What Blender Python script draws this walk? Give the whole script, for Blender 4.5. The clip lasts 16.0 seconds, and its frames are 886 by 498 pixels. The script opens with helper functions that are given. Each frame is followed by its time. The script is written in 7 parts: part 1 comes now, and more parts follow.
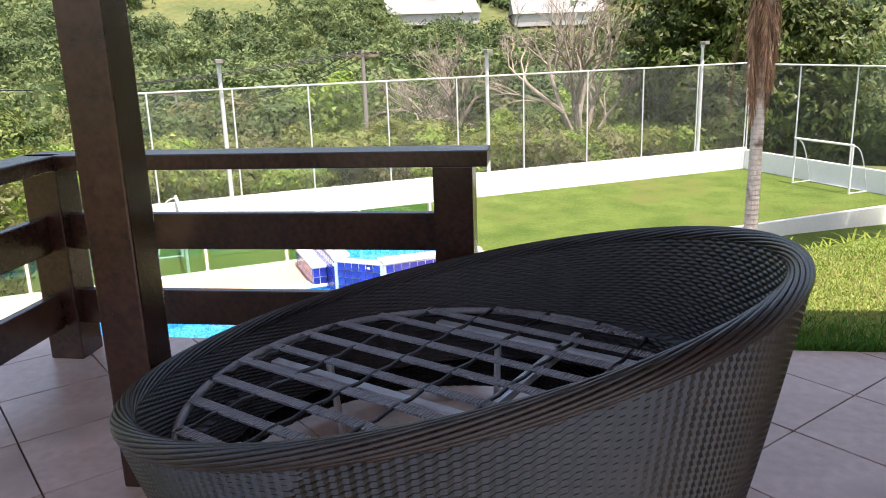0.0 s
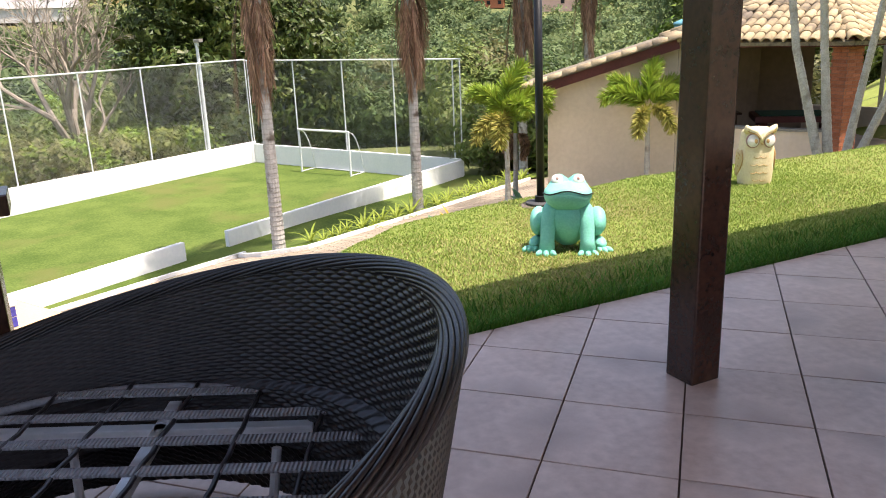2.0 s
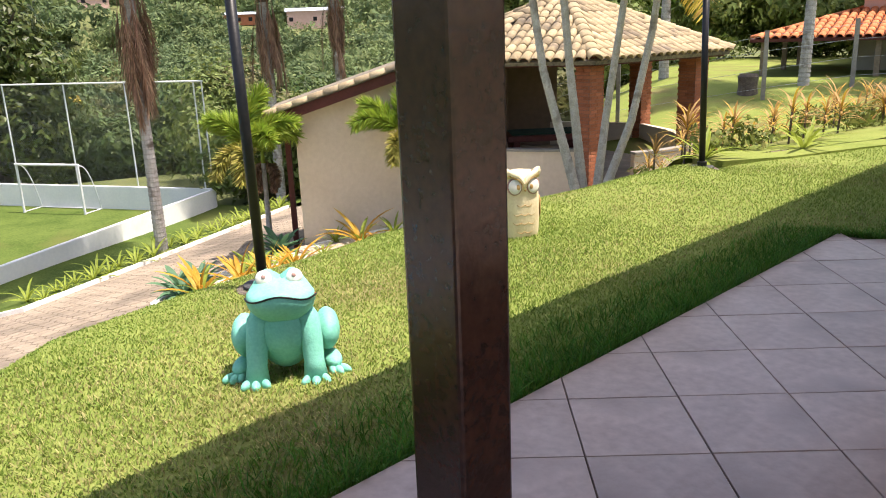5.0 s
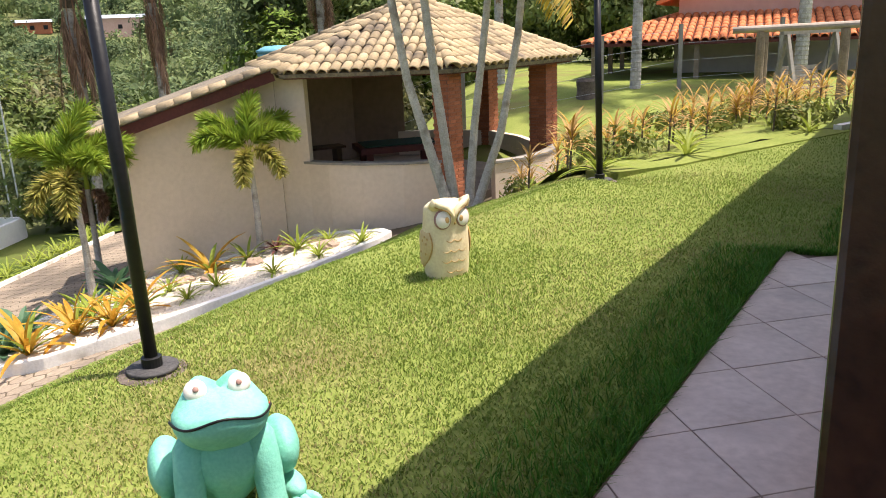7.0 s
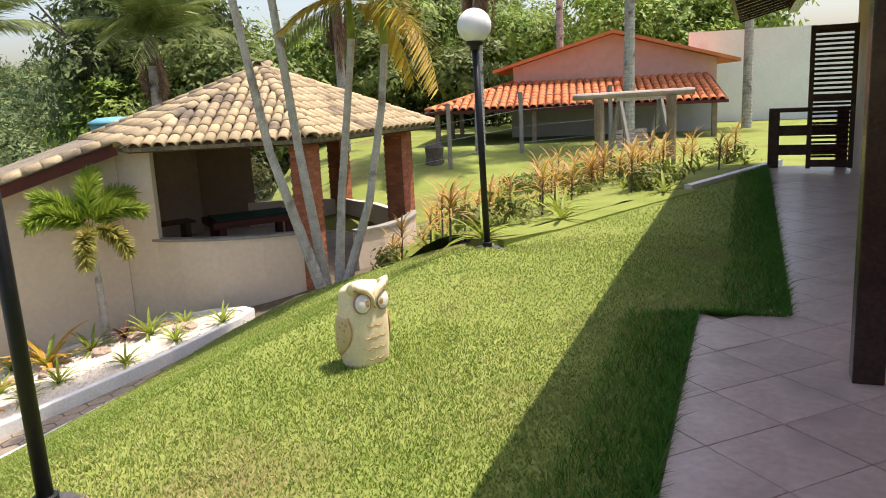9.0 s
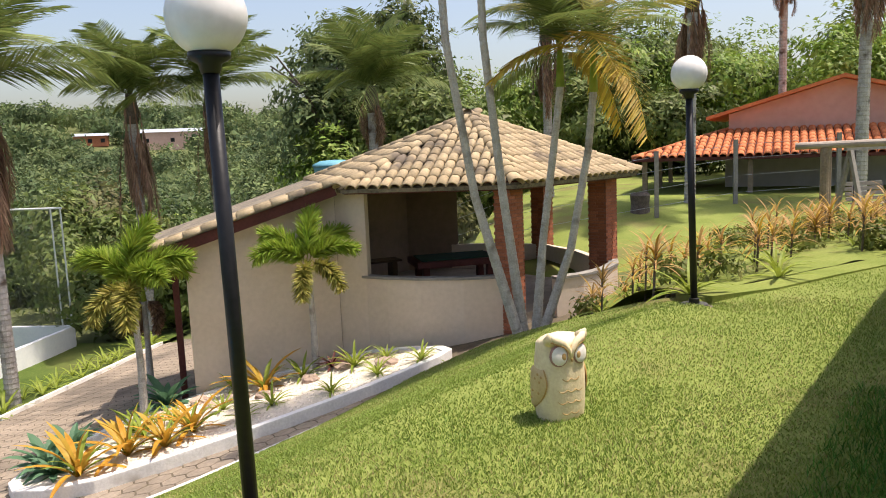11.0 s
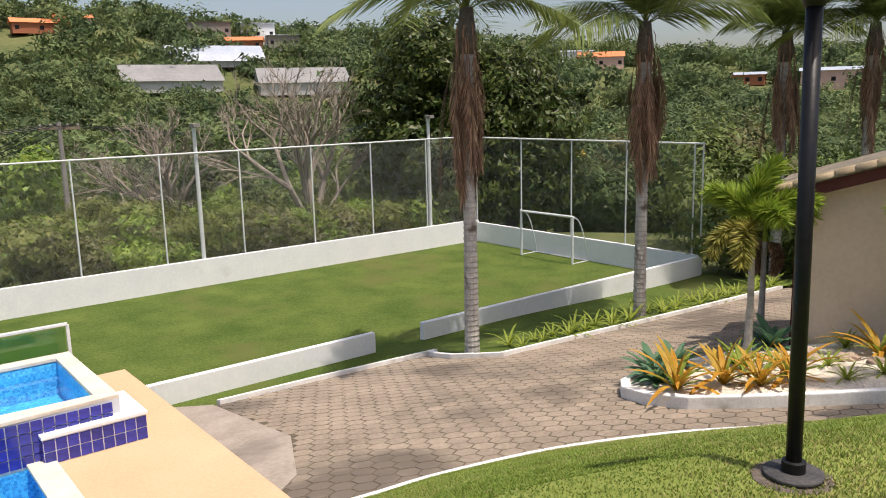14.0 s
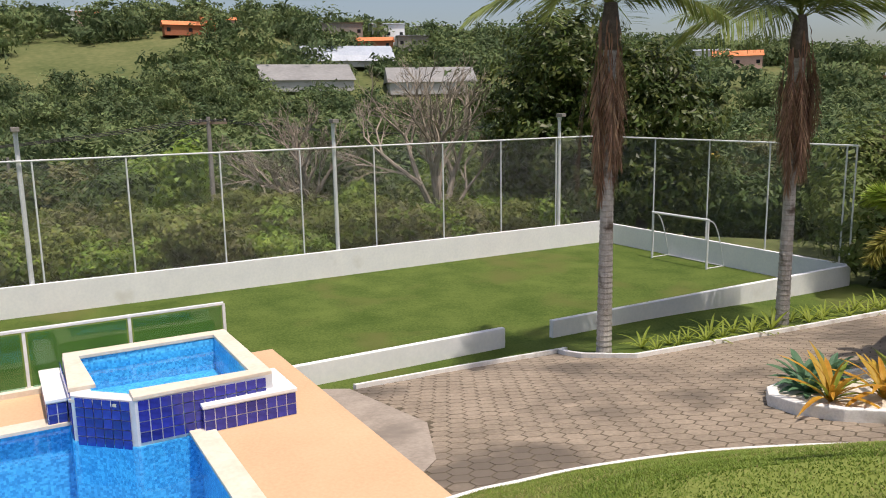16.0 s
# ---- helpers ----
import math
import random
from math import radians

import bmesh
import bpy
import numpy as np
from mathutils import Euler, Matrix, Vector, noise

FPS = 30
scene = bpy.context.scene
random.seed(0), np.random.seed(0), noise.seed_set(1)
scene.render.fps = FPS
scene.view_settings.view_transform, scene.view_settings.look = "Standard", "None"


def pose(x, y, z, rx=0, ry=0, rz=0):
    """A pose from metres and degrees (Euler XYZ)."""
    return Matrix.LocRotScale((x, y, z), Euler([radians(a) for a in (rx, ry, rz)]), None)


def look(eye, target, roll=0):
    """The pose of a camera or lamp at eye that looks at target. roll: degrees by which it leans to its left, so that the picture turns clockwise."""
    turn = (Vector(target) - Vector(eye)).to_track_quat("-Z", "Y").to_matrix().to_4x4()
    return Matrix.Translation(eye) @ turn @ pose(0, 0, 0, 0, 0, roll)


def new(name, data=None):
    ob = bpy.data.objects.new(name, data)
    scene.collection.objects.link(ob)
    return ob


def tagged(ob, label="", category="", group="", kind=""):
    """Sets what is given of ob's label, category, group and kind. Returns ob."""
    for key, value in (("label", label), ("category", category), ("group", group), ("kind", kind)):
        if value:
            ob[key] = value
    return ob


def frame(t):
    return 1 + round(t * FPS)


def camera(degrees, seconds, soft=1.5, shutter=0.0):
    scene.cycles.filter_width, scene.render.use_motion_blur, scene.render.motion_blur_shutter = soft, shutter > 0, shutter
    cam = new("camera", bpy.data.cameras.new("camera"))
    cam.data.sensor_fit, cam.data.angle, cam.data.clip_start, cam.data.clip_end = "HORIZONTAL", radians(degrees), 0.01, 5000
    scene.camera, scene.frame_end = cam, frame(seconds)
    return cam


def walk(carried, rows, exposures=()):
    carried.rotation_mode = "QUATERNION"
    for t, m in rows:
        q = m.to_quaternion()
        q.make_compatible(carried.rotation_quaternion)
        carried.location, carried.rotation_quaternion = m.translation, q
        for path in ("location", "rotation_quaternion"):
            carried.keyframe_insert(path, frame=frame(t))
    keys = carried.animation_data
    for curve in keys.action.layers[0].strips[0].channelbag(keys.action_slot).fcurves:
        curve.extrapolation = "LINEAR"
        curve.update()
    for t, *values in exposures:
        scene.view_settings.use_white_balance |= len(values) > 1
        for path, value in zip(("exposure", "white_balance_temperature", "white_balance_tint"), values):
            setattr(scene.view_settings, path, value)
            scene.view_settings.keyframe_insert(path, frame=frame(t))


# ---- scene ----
cam = camera(58.8, 16.0, 1.0)
PATH = [
    (0, (0.055, 0.176, 1.425), (-1.75, 0.87, 0.916), -1.9),
    (0.5, (-0.104, 0.229, 1.439), (-1.813, 1.122, 0.909), -1.7),
    (1, (-0.245, 0.258, 1.439), (-1.793, 1.403, 0.899), -1.8),
    (1.5, (-0.372, 0.269, 1.446), (-1.667, 1.691, 0.899), -2.1),
    (2, (-0.414, 0.275, 1.459), (-1.492, 1.865, 0.902), -2.2),
    (2.5, (-0.438, 0.436, 1.464), (-1.377, 2.109, 0.899), -2.3),
    (3, (-0.489, 0.694, 1.498), (-1.315, 2.425, 0.93), -2.3),
    (3.5, (-0.602, 0.983, 1.494), (-1.324, 2.76, 0.93), -2.2),
    (4, (-0.671, 1.279, 1.501), (-1.298, 3.094, 0.944), -2.2),
    (4.2, (-0.691, 1.409, 1.493), (-1.294, 3.234, 0.941), -2.2),
    (6.3, (-1.296, 2.414, 1.52), (-1.757, 4.287, 0.993), -2.4),
    (6.5, (-1.393, 2.482, 1.512), (-1.793, 4.370, 0.984), -2.4),
    (7, (-1.633, 2.641, 1.532), (-1.779, 4.561, 0.991), -2.5),
    (7.5, (-1.804, 2.779, 1.537), (-1.703, 4.706, 1.011), -2.8),
    (8, (-1.932, 2.915, 1.565), (-1.703, 4.842, 1.08), -2.7),
    (8.2, (-1.975, 2.935, 1.569), (-1.702, 4.861, 1.103), -2.7),
    (10.3, (-2.248, 3.003, 1.613), (-2.139, 4.975, 1.297), -2.7),
    (10.5, (-2.213, 2.994, 1.614), (-2.208, 4.972, 1.314), -2.6),
    (11, (-2.132, 3.021, 1.615), (-2.362, 4.989, 1.347), -2.4),
    (11.5, (-2.085, 3.148, 1.564), (-2.541, 5.079, 1.316), -2.3),
    (12, (-2.072, 3.186, 1.564), (-2.781, 5.04, 1.317), -2.1),
    (12.5, (-2.01, 3.118, 1.562), (-2.999, 4.835, 1.293), -1.8),
    (13, (-1.928, 3.092, 1.574), (-3.163, 4.635, 1.268), -1.6),
    (13.5, (-1.84, 2.993, 1.599), (-3.262, 4.356, 1.257), -1.5),
    (14, (-1.826, 2.991, 1.591), (-3.362, 4.218, 1.227), -1.4),
    (14.5, (-1.847, 2.947, 1.604), (-3.426, 4.116, 1.233), -1.3),
    (15, (-1.861, 2.898, 1.601), (-3.464, 4.035, 1.23), -1.3),
    (15.5, (-1.906, 2.72, 1.554), (-3.556, 3.791, 1.19), -1.2),
    (16, (-1.948, 2.636, 1.505), (-3.655, 3.614, 1.147), -1.0),
]
EXPOSURE = [(0, 1.08, 6900, 16), (4.2, 1.0, 6900, 16), (7.0, 0.78, 6900, 16), (8.2, 0.75, 6900, 16), (10.3, 0.56, 6900, 16), (12.5, 0.28, 6900, 16), (16, -0.18, 6800, 15)]
walk(cam, [(t, look(eye, target, roll)) for t, eye, target, roll in PATH], EXPOSURE)

# ---- world, sun, exposure ----
SUN_DIR = Vector((0.76, 0.12, 2.27)).normalized()
world = bpy.data.worlds.new("sky")
scene.world = world
world.use_nodes = True
wn = world.node_tree.nodes
sky = wn.new("ShaderNodeTexSky")
sky.sky_type = "NISHITA"
sky.sun_disc = False
sky.sun_elevation = math.asin(SUN_DIR.z)
sky.sun_rotation = math.atan2(SUN_DIR.x, SUN_DIR.y)
sky.air_density, sky.dust_density, sky.ozone_density = 1.0, 3.0, 1.0
wn["Background"].inputs["Strength"].default_value = 0.15
world.node_tree.links.new(sky.outputs[0], wn["Background"].inputs["Color"])
sun = new("sun", bpy.data.lights.new("sun", "SUN"))
sun.data.energy, sun.data.angle, sun.data.color = 4.6, radians(0.6), (1.0, 0.95, 0.87)
sun.matrix_world = look(SUN_DIR * 50, (0, 0, 0))


# ---- materials ----
def material(name, dark, light, scale=4.0, rough=0.7, bump=0.2, metal=0.0, spec=0.3, fine=6.0, per_piece=0.0, stain=None, stain_at=0.62, bump_scale=None, random_hue=0.0, world_size=False):
    """A surface with two scales of mottling, optional stains, fine relief and change from piece to piece."""
    m = bpy.data.materials.new(name)
    m.use_nodes = True
    n, l = m.node_tree.nodes, m.node_tree.links
    b = n["Principled BSDF"]
    b.inputs["Roughness"].default_value, b.inputs["Metallic"].default_value = rough, metal
    b.inputs["Specular IOR Level"].default_value = spec
    co = n.new("ShaderNodeTexCoord")
    place = n.new("ShaderNodeNewGeometry").outputs["Position"] if world_size else co.outputs["Object"]
    big = n.new("ShaderNodeTexNoise")
    big.inputs["Scale"].default_value, big.inputs["Detail"].default_value = scale, 6
    l.new(place, big.inputs["Vector"])
    small = n.new("ShaderNodeTexNoise")
    small.inputs["Scale"].default_value, small.inputs["Detail"].default_value = scale * fine, 4
    l.new(place, small.inputs["Vector"])
    add = n.new("ShaderNodeMath")
    add.operation = "MULTIPLY_ADD"
    add.inputs[1].default_value = 0.5
    l.new(small.outputs["Fac"], add.inputs[0])
    half = n.new("ShaderNodeMath")
    half.operation = "MULTIPLY"
    half.inputs[1].default_value = 0.5
    l.new(big.outputs["Fac"], half.inputs[0])
    l.new(half.outputs[0], add.inputs[2])
    ramp = n.new("ShaderNodeValToRGB")
    ramp.color_ramp.elements[0].position, ramp.color_ramp.elements[1].position = 0.33, 0.67
    ramp.color_ramp.elements[0].color, ramp.color_ramp.elements[1].color = (*dark, 1), (*light, 1)
    l.new(add.outputs[0], ramp.inputs["Fac"])
    col = ramp.outputs["Color"]
    if stain:
        sn = n.new("ShaderNodeTexNoise")
        sn.inputs["Scale"].default_value, sn.inputs["Detail"].default_value = scale * 0.45, 8
        l.new(place, sn.inputs["Vector"])
        sr = n.new("ShaderNodeValToRGB")
        sr.color_ramp.elements[0].position, sr.color_ramp.elements[1].position = stain_at - 0.06, stain_at + 0.08
        l.new(sn.outputs["Fac"], sr.inputs["Fac"])
        sm = n.new("ShaderNodeMix")
        sm.data_type = "RGBA"
        sm.inputs["B"].default_value = (*stain, 1)
        l.new(col, sm.inputs["A"])
        l.new(sr.outputs["Color"], sm.inputs["Factor"])
        col = sm.outputs["Result"]
    if per_piece or random_hue:
        hsv = n.new("ShaderNodeHueSaturation")
        rnd = n.new("ShaderNodeNewGeometry") if random_hue else n.new("ShaderNodeObjectInfo")
        out = rnd.outputs["Random Per Island"] if random_hue else rnd.outputs["Random"]
        spread = per_piece or 0.35
        mr = n.new("ShaderNodeMapRange")
        mr.inputs["To Min"].default_value, mr.inputs["To Max"].default_value = 1 - spread, 1 + spread
        l.new(out, mr.inputs["Value"])
        l.new(mr.outputs["Result"], hsv.inputs["Value"])
        if random_hue:
            wn2 = n.new("ShaderNodeTexWhiteNoise")
            wn2.noise_dimensions = "1D"
            l.new(out, wn2.inputs["W"])
            hr = n.new("ShaderNodeMapRange")
            hr.inputs["To Min"].default_value, hr.inputs["To Max"].default_value = 0.5 - random_hue, 0.5 + random_hue
            l.new(wn2.outputs["Value"], hr.inputs["Value"])
            l.new(hr.outputs["Result"], hsv.inputs["Hue"])
        l.new(col, hsv.inputs["Color"])
        col = hsv.outputs["Color"]
    l.new(col, b.inputs["Base Color"])
    if bump:
        bn = n.new("ShaderNodeBump")
        bn.inputs["Strength"].default_value, bn.inputs["Distance"].default_value = bump, 0.02
        if bump_scale:
            bt = n.new("ShaderNodeTexNoise")
            bt.inputs["Scale"].default_value, bt.inputs["Detail"].default_value = bump_scale, 5
            l.new(place, bt.inputs["Vector"])
            l.new(bt.outputs["Fac"], bn.inputs["Height"])
        else:
            l.new(add.outputs[0], bn.inputs["Height"])
        l.new(bn.outputs[0], b.inputs["Normal"])
    return m


def leafy(name, dark, light, hue=0.03, spread=0.4, rough=0.55):
    m = material(name, dark, light, 0.6, rough, 0, 0, 0.25, 8.0, spread, None, 0.6, None, hue)
    n, l = m.node_tree.nodes, m.node_tree.links
    b = n["Principled BSDF"]
    col = b.inputs["Base Color"].links[0].from_socket
    tr = n.new("ShaderNodeBsdfTranslucent")
    l.new(col, tr.inputs["Color"])
    mx = n.new("ShaderNodeMixShader")
    mx.inputs[0].default_value = 0.3
    l.new(b.outputs[0], mx.inputs[1])
    l.new(tr.outputs[0], mx.inputs[2])
    l.new(mx.outputs[0], n["Material Output"].inputs["Surface"])
    return m


M_TILE = material("terrace_tile", (0.46, 0.325, 0.265), (0.66, 0.505, 0.43), 3.0, 0.30, 0.12, 0, 0.5, 7, 0.08, (0.34, 0.24, 0.20))
M_GROUT = material("grout", (0.12, 0.08, 0.06), (0.2, 0.13, 0.1), 6, 0.9, 0.3)
M_WOOD = material("dark_stained_wood", (0.020, 0.008, 0.006), (0.062, 0.025, 0.015), 5, 0.26, 0.12, 0, 0.5, 9, 0.0, (0.10, 0.05, 0.028), 0.64)
M_WICKER = material("dark_brown_wicker", (0.012, 0.009, 0.009), (0.036, 0.028, 0.027), 9, 0.30, 0.1, 0, 0.55, 8)
M_STRAP = material("grey_brown_webbing", (0.16, 0.158, 0.168), (0.30, 0.295, 0.31), 12, 0.4, 0.25)


def ribbed_webbing():
    """Woven strap with raised ribs across it."""
    m = material("ribbed_webbing", (0.24, 0.236, 0.25), (0.40, 0.395, 0.41), 12, 0.42, 0)
    n, l = m.node_tree.nodes, m.node_tree.links
    b = n["Principled BSDF"]
    co = n.new("ShaderNodeTexCoord")
    mp = n.new("ShaderNodeMapping")
    mp.inputs["Rotation"].default_value = (0, 0, -radians(33))
    l.new(co.outputs["Object"], mp.inputs["Vector"])
    w = n.new("ShaderNodeTexWave")
    w.wave_type, w.bands_direction = "BANDS", "X"
    w.inputs["Scale"].default_value, w.inputs["Distortion"].default_value = 26.0, 0.3
    l.new(mp.outputs[0], w.inputs["Vector"])
    bn = n.new("ShaderNodeBump")
    bn.inputs["Strength"].default_value, bn.inputs["Distance"].default_value = 0.9, 0.006
    l.new(w.outputs["Fac"], bn.inputs["Height"])
    l.new(bn.outputs[0], b.inputs["Normal"])
    return m


M_WEB = ribbed_webbing()
M_STEEL = material("brushed_aluminium", (0.66, 0.68, 0.70), (0.80, 0.81, 0.82), 8, 0.35, 0.05, 0.35)
M_LAWN = material("lawn_soil", (0.13, 0.175, 0.035), (0.24, 0.27, 0.075), 1.3, 0.9, 0.5, 0, 0.1, 20, 0, (0.17, 0.15, 0.06), 0.60)
M_BLADE = leafy("grass_blade", (0.15, 0.235, 0.038), (0.27, 0.335, 0.075), 0.010, 0.14)
M_COURT = material("court_turf", (0.045, 0.080, 0.014), (0.12, 0.160, 0.038), 0.7, 0.95, 0.8, 0, 0.1, 22, 0, (0.11, 0.122, 0.036), 0.58)
M_HILL = material("hill_pasture", (0.075, 0.10, 0.035), (0.16, 0.165, 0.07), 0.05, 0.95, 0.2, 0, 0.1, 12, 0, (0.26, 0.14, 0.07), 0.66)
M_WHITE = material("white_painted_wall", (0.74, 0.75, 0.76), (0.84, 0.84, 0.83), 1.2, 0.8, 0.15, 0, 0.2, 9, 0, (0.64, 0.62, 0.57), 0.70)
M_KERB = material("white_washed_kerb", (0.68, 0.67, 0.64), (0.86, 0.85, 0.82), 3.5, 0.85, 0.4, 0, 0.2, 8, 0, (0.42, 0.38, 0.32), 0.66)
M_WALL = material("beige_render", (0.60, 0.50, 0.39), (0.70, 0.59, 0.47), 0.8, 0.85, 0.2, 0, 0.2, 14, 0, (0.50, 0.42, 0.33), 0.68, 60)
M_PINK = material("pink_render", (0.58, 0.36, 0.30), (0.68, 0.45, 0.38), 0.6, 0.85, 0.1)
# Grey of the far buildings; on the back house it holds painted-in porch shade.
M_SHADEWALL = material("grey_and_shaded_render", (0.42, 0.41, 0.40), (0.52, 0.51, 0.49), 0.6, 0.85, 0.1)
M_PAVER = material("concrete_paver", (0.21, 0.172, 0.13), (0.37, 0.302, 0.23), 0.9, 0.9, 0.5, 0, 0.15, 18, 0.09, (0.15, 0.125, 0.10), 0.545, world_size=True)
M_JOINT = material("dirt_joint", (0.07, 0.055, 0.038), (0.16, 0.13, 0.085), 3, 0.95, 0.4)
M_DECK = material("peach_pool_deck", (0.56, 0.36, 0.215), (0.64, 0.43, 0.265), 1.0, 0.8, 0.1, 0, 0.2, 20)
M_COPING = material("stone_coping", (0.62, 0.53, 0.42), (0.74, 0.66, 0.55), 2.5, 0.7, 0.15)
M_BLUE = material("cobalt_tile", (0.015, 0.02, 0.20), (0.035, 0.045, 0.36), 3, 0.15, 0.0, 0, 0.5, 6, 0.22)
M_TGROUT = material("pale_grout", (0.55, 0.55, 0.58), (0.66, 0.66, 0.68), 6, 0.8, 0.1)
M_ROOF = material("beige_clay_roof_tile", (0.36, 0.275, 0.165), (0.52, 0.41, 0.26), 2.5, 0.85, 0.3, 0, 0.2, 8, 0.18, (0.16, 0.13, 0.10), 0.60, world_size=True)
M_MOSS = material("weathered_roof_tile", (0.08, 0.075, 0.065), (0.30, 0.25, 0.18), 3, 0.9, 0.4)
M_ORANGE = material("orange_clay_roof_tile", (0.55, 0.17, 0.07), (0.72, 0.27, 0.12), 1.5, 0.8, 0.3, 0, 0.2, 8, 0.12)
M_FASCIA = material("dark_red_timber", (0.075, 0.018, 0.015), (0.13, 0.035, 0.028), 4, 0.6, 0.2)
M_BRICK = material("red_brick", (0.30, 0.10, 0.055), (0.46, 0.18, 0.10), 5, 0.9, 0.3, 0, 0.15, 8, 0.22)
M_MORTAR = material("brick_mortar", (0.22, 0.10, 0.07), (0.34, 0.17, 0.12), 8, 0.95, 0.3)
M_FROG = material("mint_green_paint", (0.15, 0.50, 0.38), (0.24, 0.63, 0.50), 5, 0.55, 0.25, 0, 0.35, 14, 0, (0.10, 0.30, 0.25), 0.66)
M_OWL = material("cream_painted_cement", (0.70, 0.56, 0.34), (0.84, 0.72, 0.48), 7, 0.6, 0.2, 0, 0.3, 8, 0, (0.48, 0.32, 0.15), 0.66)
M_WING = material("tan_painted_cement", (0.54, 0.38, 0.18), (0.66, 0.50, 0.28), 9, 0.6, 0.2)
M_OCHRE = material("ochre_paint", (0.42, 0.24, 0.08), (0.56, 0.36, 0.15), 9, 0.6, 0.1)
M_RINGPAINT = material("mauve_paint", (0.30, 0.15, 0.13), (0.42, 0.24, 0.20), 9, 0.6, 0.05)
M_EYE = material("white_enamel", (0.72, 0.68, 0.60), (0.84, 0.80, 0.74), 8, 0.35, 0.05, 0, 0.4)
M_PUPIL = material("brown_pupil", (0.34, 0.17, 0.14), (0.46, 0.28, 0.24), 9, 0.4, 0)
M_BLACK = material("black_enamel", (0.006, 0.006, 0.007), (0.014, 0.014, 0.015), 6, 0.4, 0.1)
M_IRON = material("weathered_iron", (0.03, 0.03, 0.033), (0.085, 0.082, 0.08), 10, 0.7, 0.4)
M_GLOBE = material("opal_globe", (0.66, 0.65, 0.60), (0.80, 0.79, 0.75), 3, 0.3, 0.0, 0, 0.5, 6, 0, (0.52, 0.50, 0.44), 0.68)
M_PAINTPOLE = material("white_steel", (0.62, 0.64, 0.64), (0.76, 0.77, 0.77), 4, 0.5, 0.1)
M_CONCRETE = material("grey_concrete", (0.20, 0.185, 0.165), (0.32, 0.30, 0.27), 2.5, 0.9, 0.4)
M_ROUGHCON = material("stained_concrete", (0.28, 0.24, 0.20), (0.42, 0.36, 0.30), 1.4, 0.9, 0.4, 0, 0.1, 10, 0, (0.22, 0.19, 0.16), 0.58)
M_MESH = material("galvanised_wire", (0.34, 0.36, 0.37), (0.48, 0.50, 0.51), 6, 0.5, 0)
M_TRUNK = material("grey_palm_trunk", (0.27, 0.25, 0.225), (0.56, 0.53, 0.49), 6, 0.9, 0.6, 0, 0.1, 8, 0, (0.13, 0.105, 0.085), 0.62)
M_STEM = material("pale_grey_palm_stem", (0.34, 0.31, 0.26), (0.58, 0.54, 0.47), 7, 0.85, 0.5, 0, 0.2, 6, 0, (0.24, 0.21, 0.17), 0.62)
M_BARK = material("dark_bark", (0.07, 0.055, 0.045), (0.19, 0.155, 0.13), 8, 0.95, 0.7)
M_TWIG = material("bare_twig", (0.20, 0.165, 0.13), (0.36, 0.31, 0.25), 4, 0.9, 0.3)
M_THATCH = leafy("dead_palm_frond", (0.17, 0.095, 0.06), (0.42, 0.27, 0.18), 0.015, 0.45, 0.8)
M_FROND = leafy("palm_frond", (0.10, 0.145, 0.035), (0.23, 0.28, 0.085), 0.02, 0.3)
M_LIME = leafy("lime_palm_frond", (0.17, 0.27, 0.028), (0.34, 0.42, 0.06), 0.015, 0.25)
M_OLIVEFROND = leafy("olive_palm_frond", (0.22, 0.22, 0.045), (0.38, 0.34, 0.08), 0.02, 0.3)
M_YFROND = leafy("yellow_palm_frond", (0.36, 0.25, 0.03), (0.52, 0.38, 0.06), 0.02, 0.3)
M_LEAF = leafy("tree_leaf", (0.085, 0.125, 0.03), (0.19, 0.235, 0.065), 0.02, 0.3)
M_OLIVE = leafy("olive_tree_leaf", (0.11, 0.115, 0.045), (0.21, 0.205, 0.085), 0.02, 0.3)
M_DEEP = leafy("deep_green_tree_leaf", (0.045, 0.08, 0.022), (0.11, 0.155, 0.045), 0.02, 0.3)
M_FRESH = leafy("fresh_green_tree_leaf", (0.12, 0.20, 0.03), (0.25, 0.34, 0.06), 0.02, 0.3)
M_DARKLEAF = leafy("mango_leaf", (0.045, 0.07, 0.016), (0.11, 0.14, 0.035), 0.03, 0.45, 0.4)
M_BUSH = leafy("bush_leaf", (0.115, 0.145, 0.03), (0.22, 0.245, 0.065), 0.025, 0.3)
# Greyer versions of the leaf greens, with distance haze put into the colour.
M_FARWOOD = leafy("hazed_wood_leaf", (0.10, 0.145, 0.055), (0.20, 0.25, 0.10), 0.02, 0.3, 0.8)
M_FARDEEP = leafy("hazed_deep_leaf", (0.06, 0.095, 0.04), (0.13, 0.175, 0.075), 0.02, 0.3, 0.8)
M_BROMELIAD = leafy("orange_bromeliad_leaf", (0.40, 0.22, 0.02), (0.58, 0.43, 0.05), 0.03, 0.35)
M_AGAVE = leafy("blue_green_agave_leaf", (0.07, 0.16, 0.09), (0.14, 0.26, 0.15), 0.015, 0.25)
M_CORDY = leafy("red_brown_cordyline_leaf", (0.34, 0.22, 0.06), (0.50, 0.40, 0.14), 0.04, 0.4)
M_STRAPLEAF = leafy("strap_leaf", (0.14, 0.22, 0.03), (0.30, 0.36, 0.05), 0.02, 0.35)
# Greener long grass, with the roof's shade put into its dark colour.
M_EDGE = leafy("long_shaded_edge_grass", (0.045, 0.14, 0.012), (0.10, 0.24, 0.03), 0.02, 0.35)
M_STRAW = leafy("straw_grass", (0.28, 0.27, 0.10), (0.42, 0.37, 0.16), 0.015, 0.25)
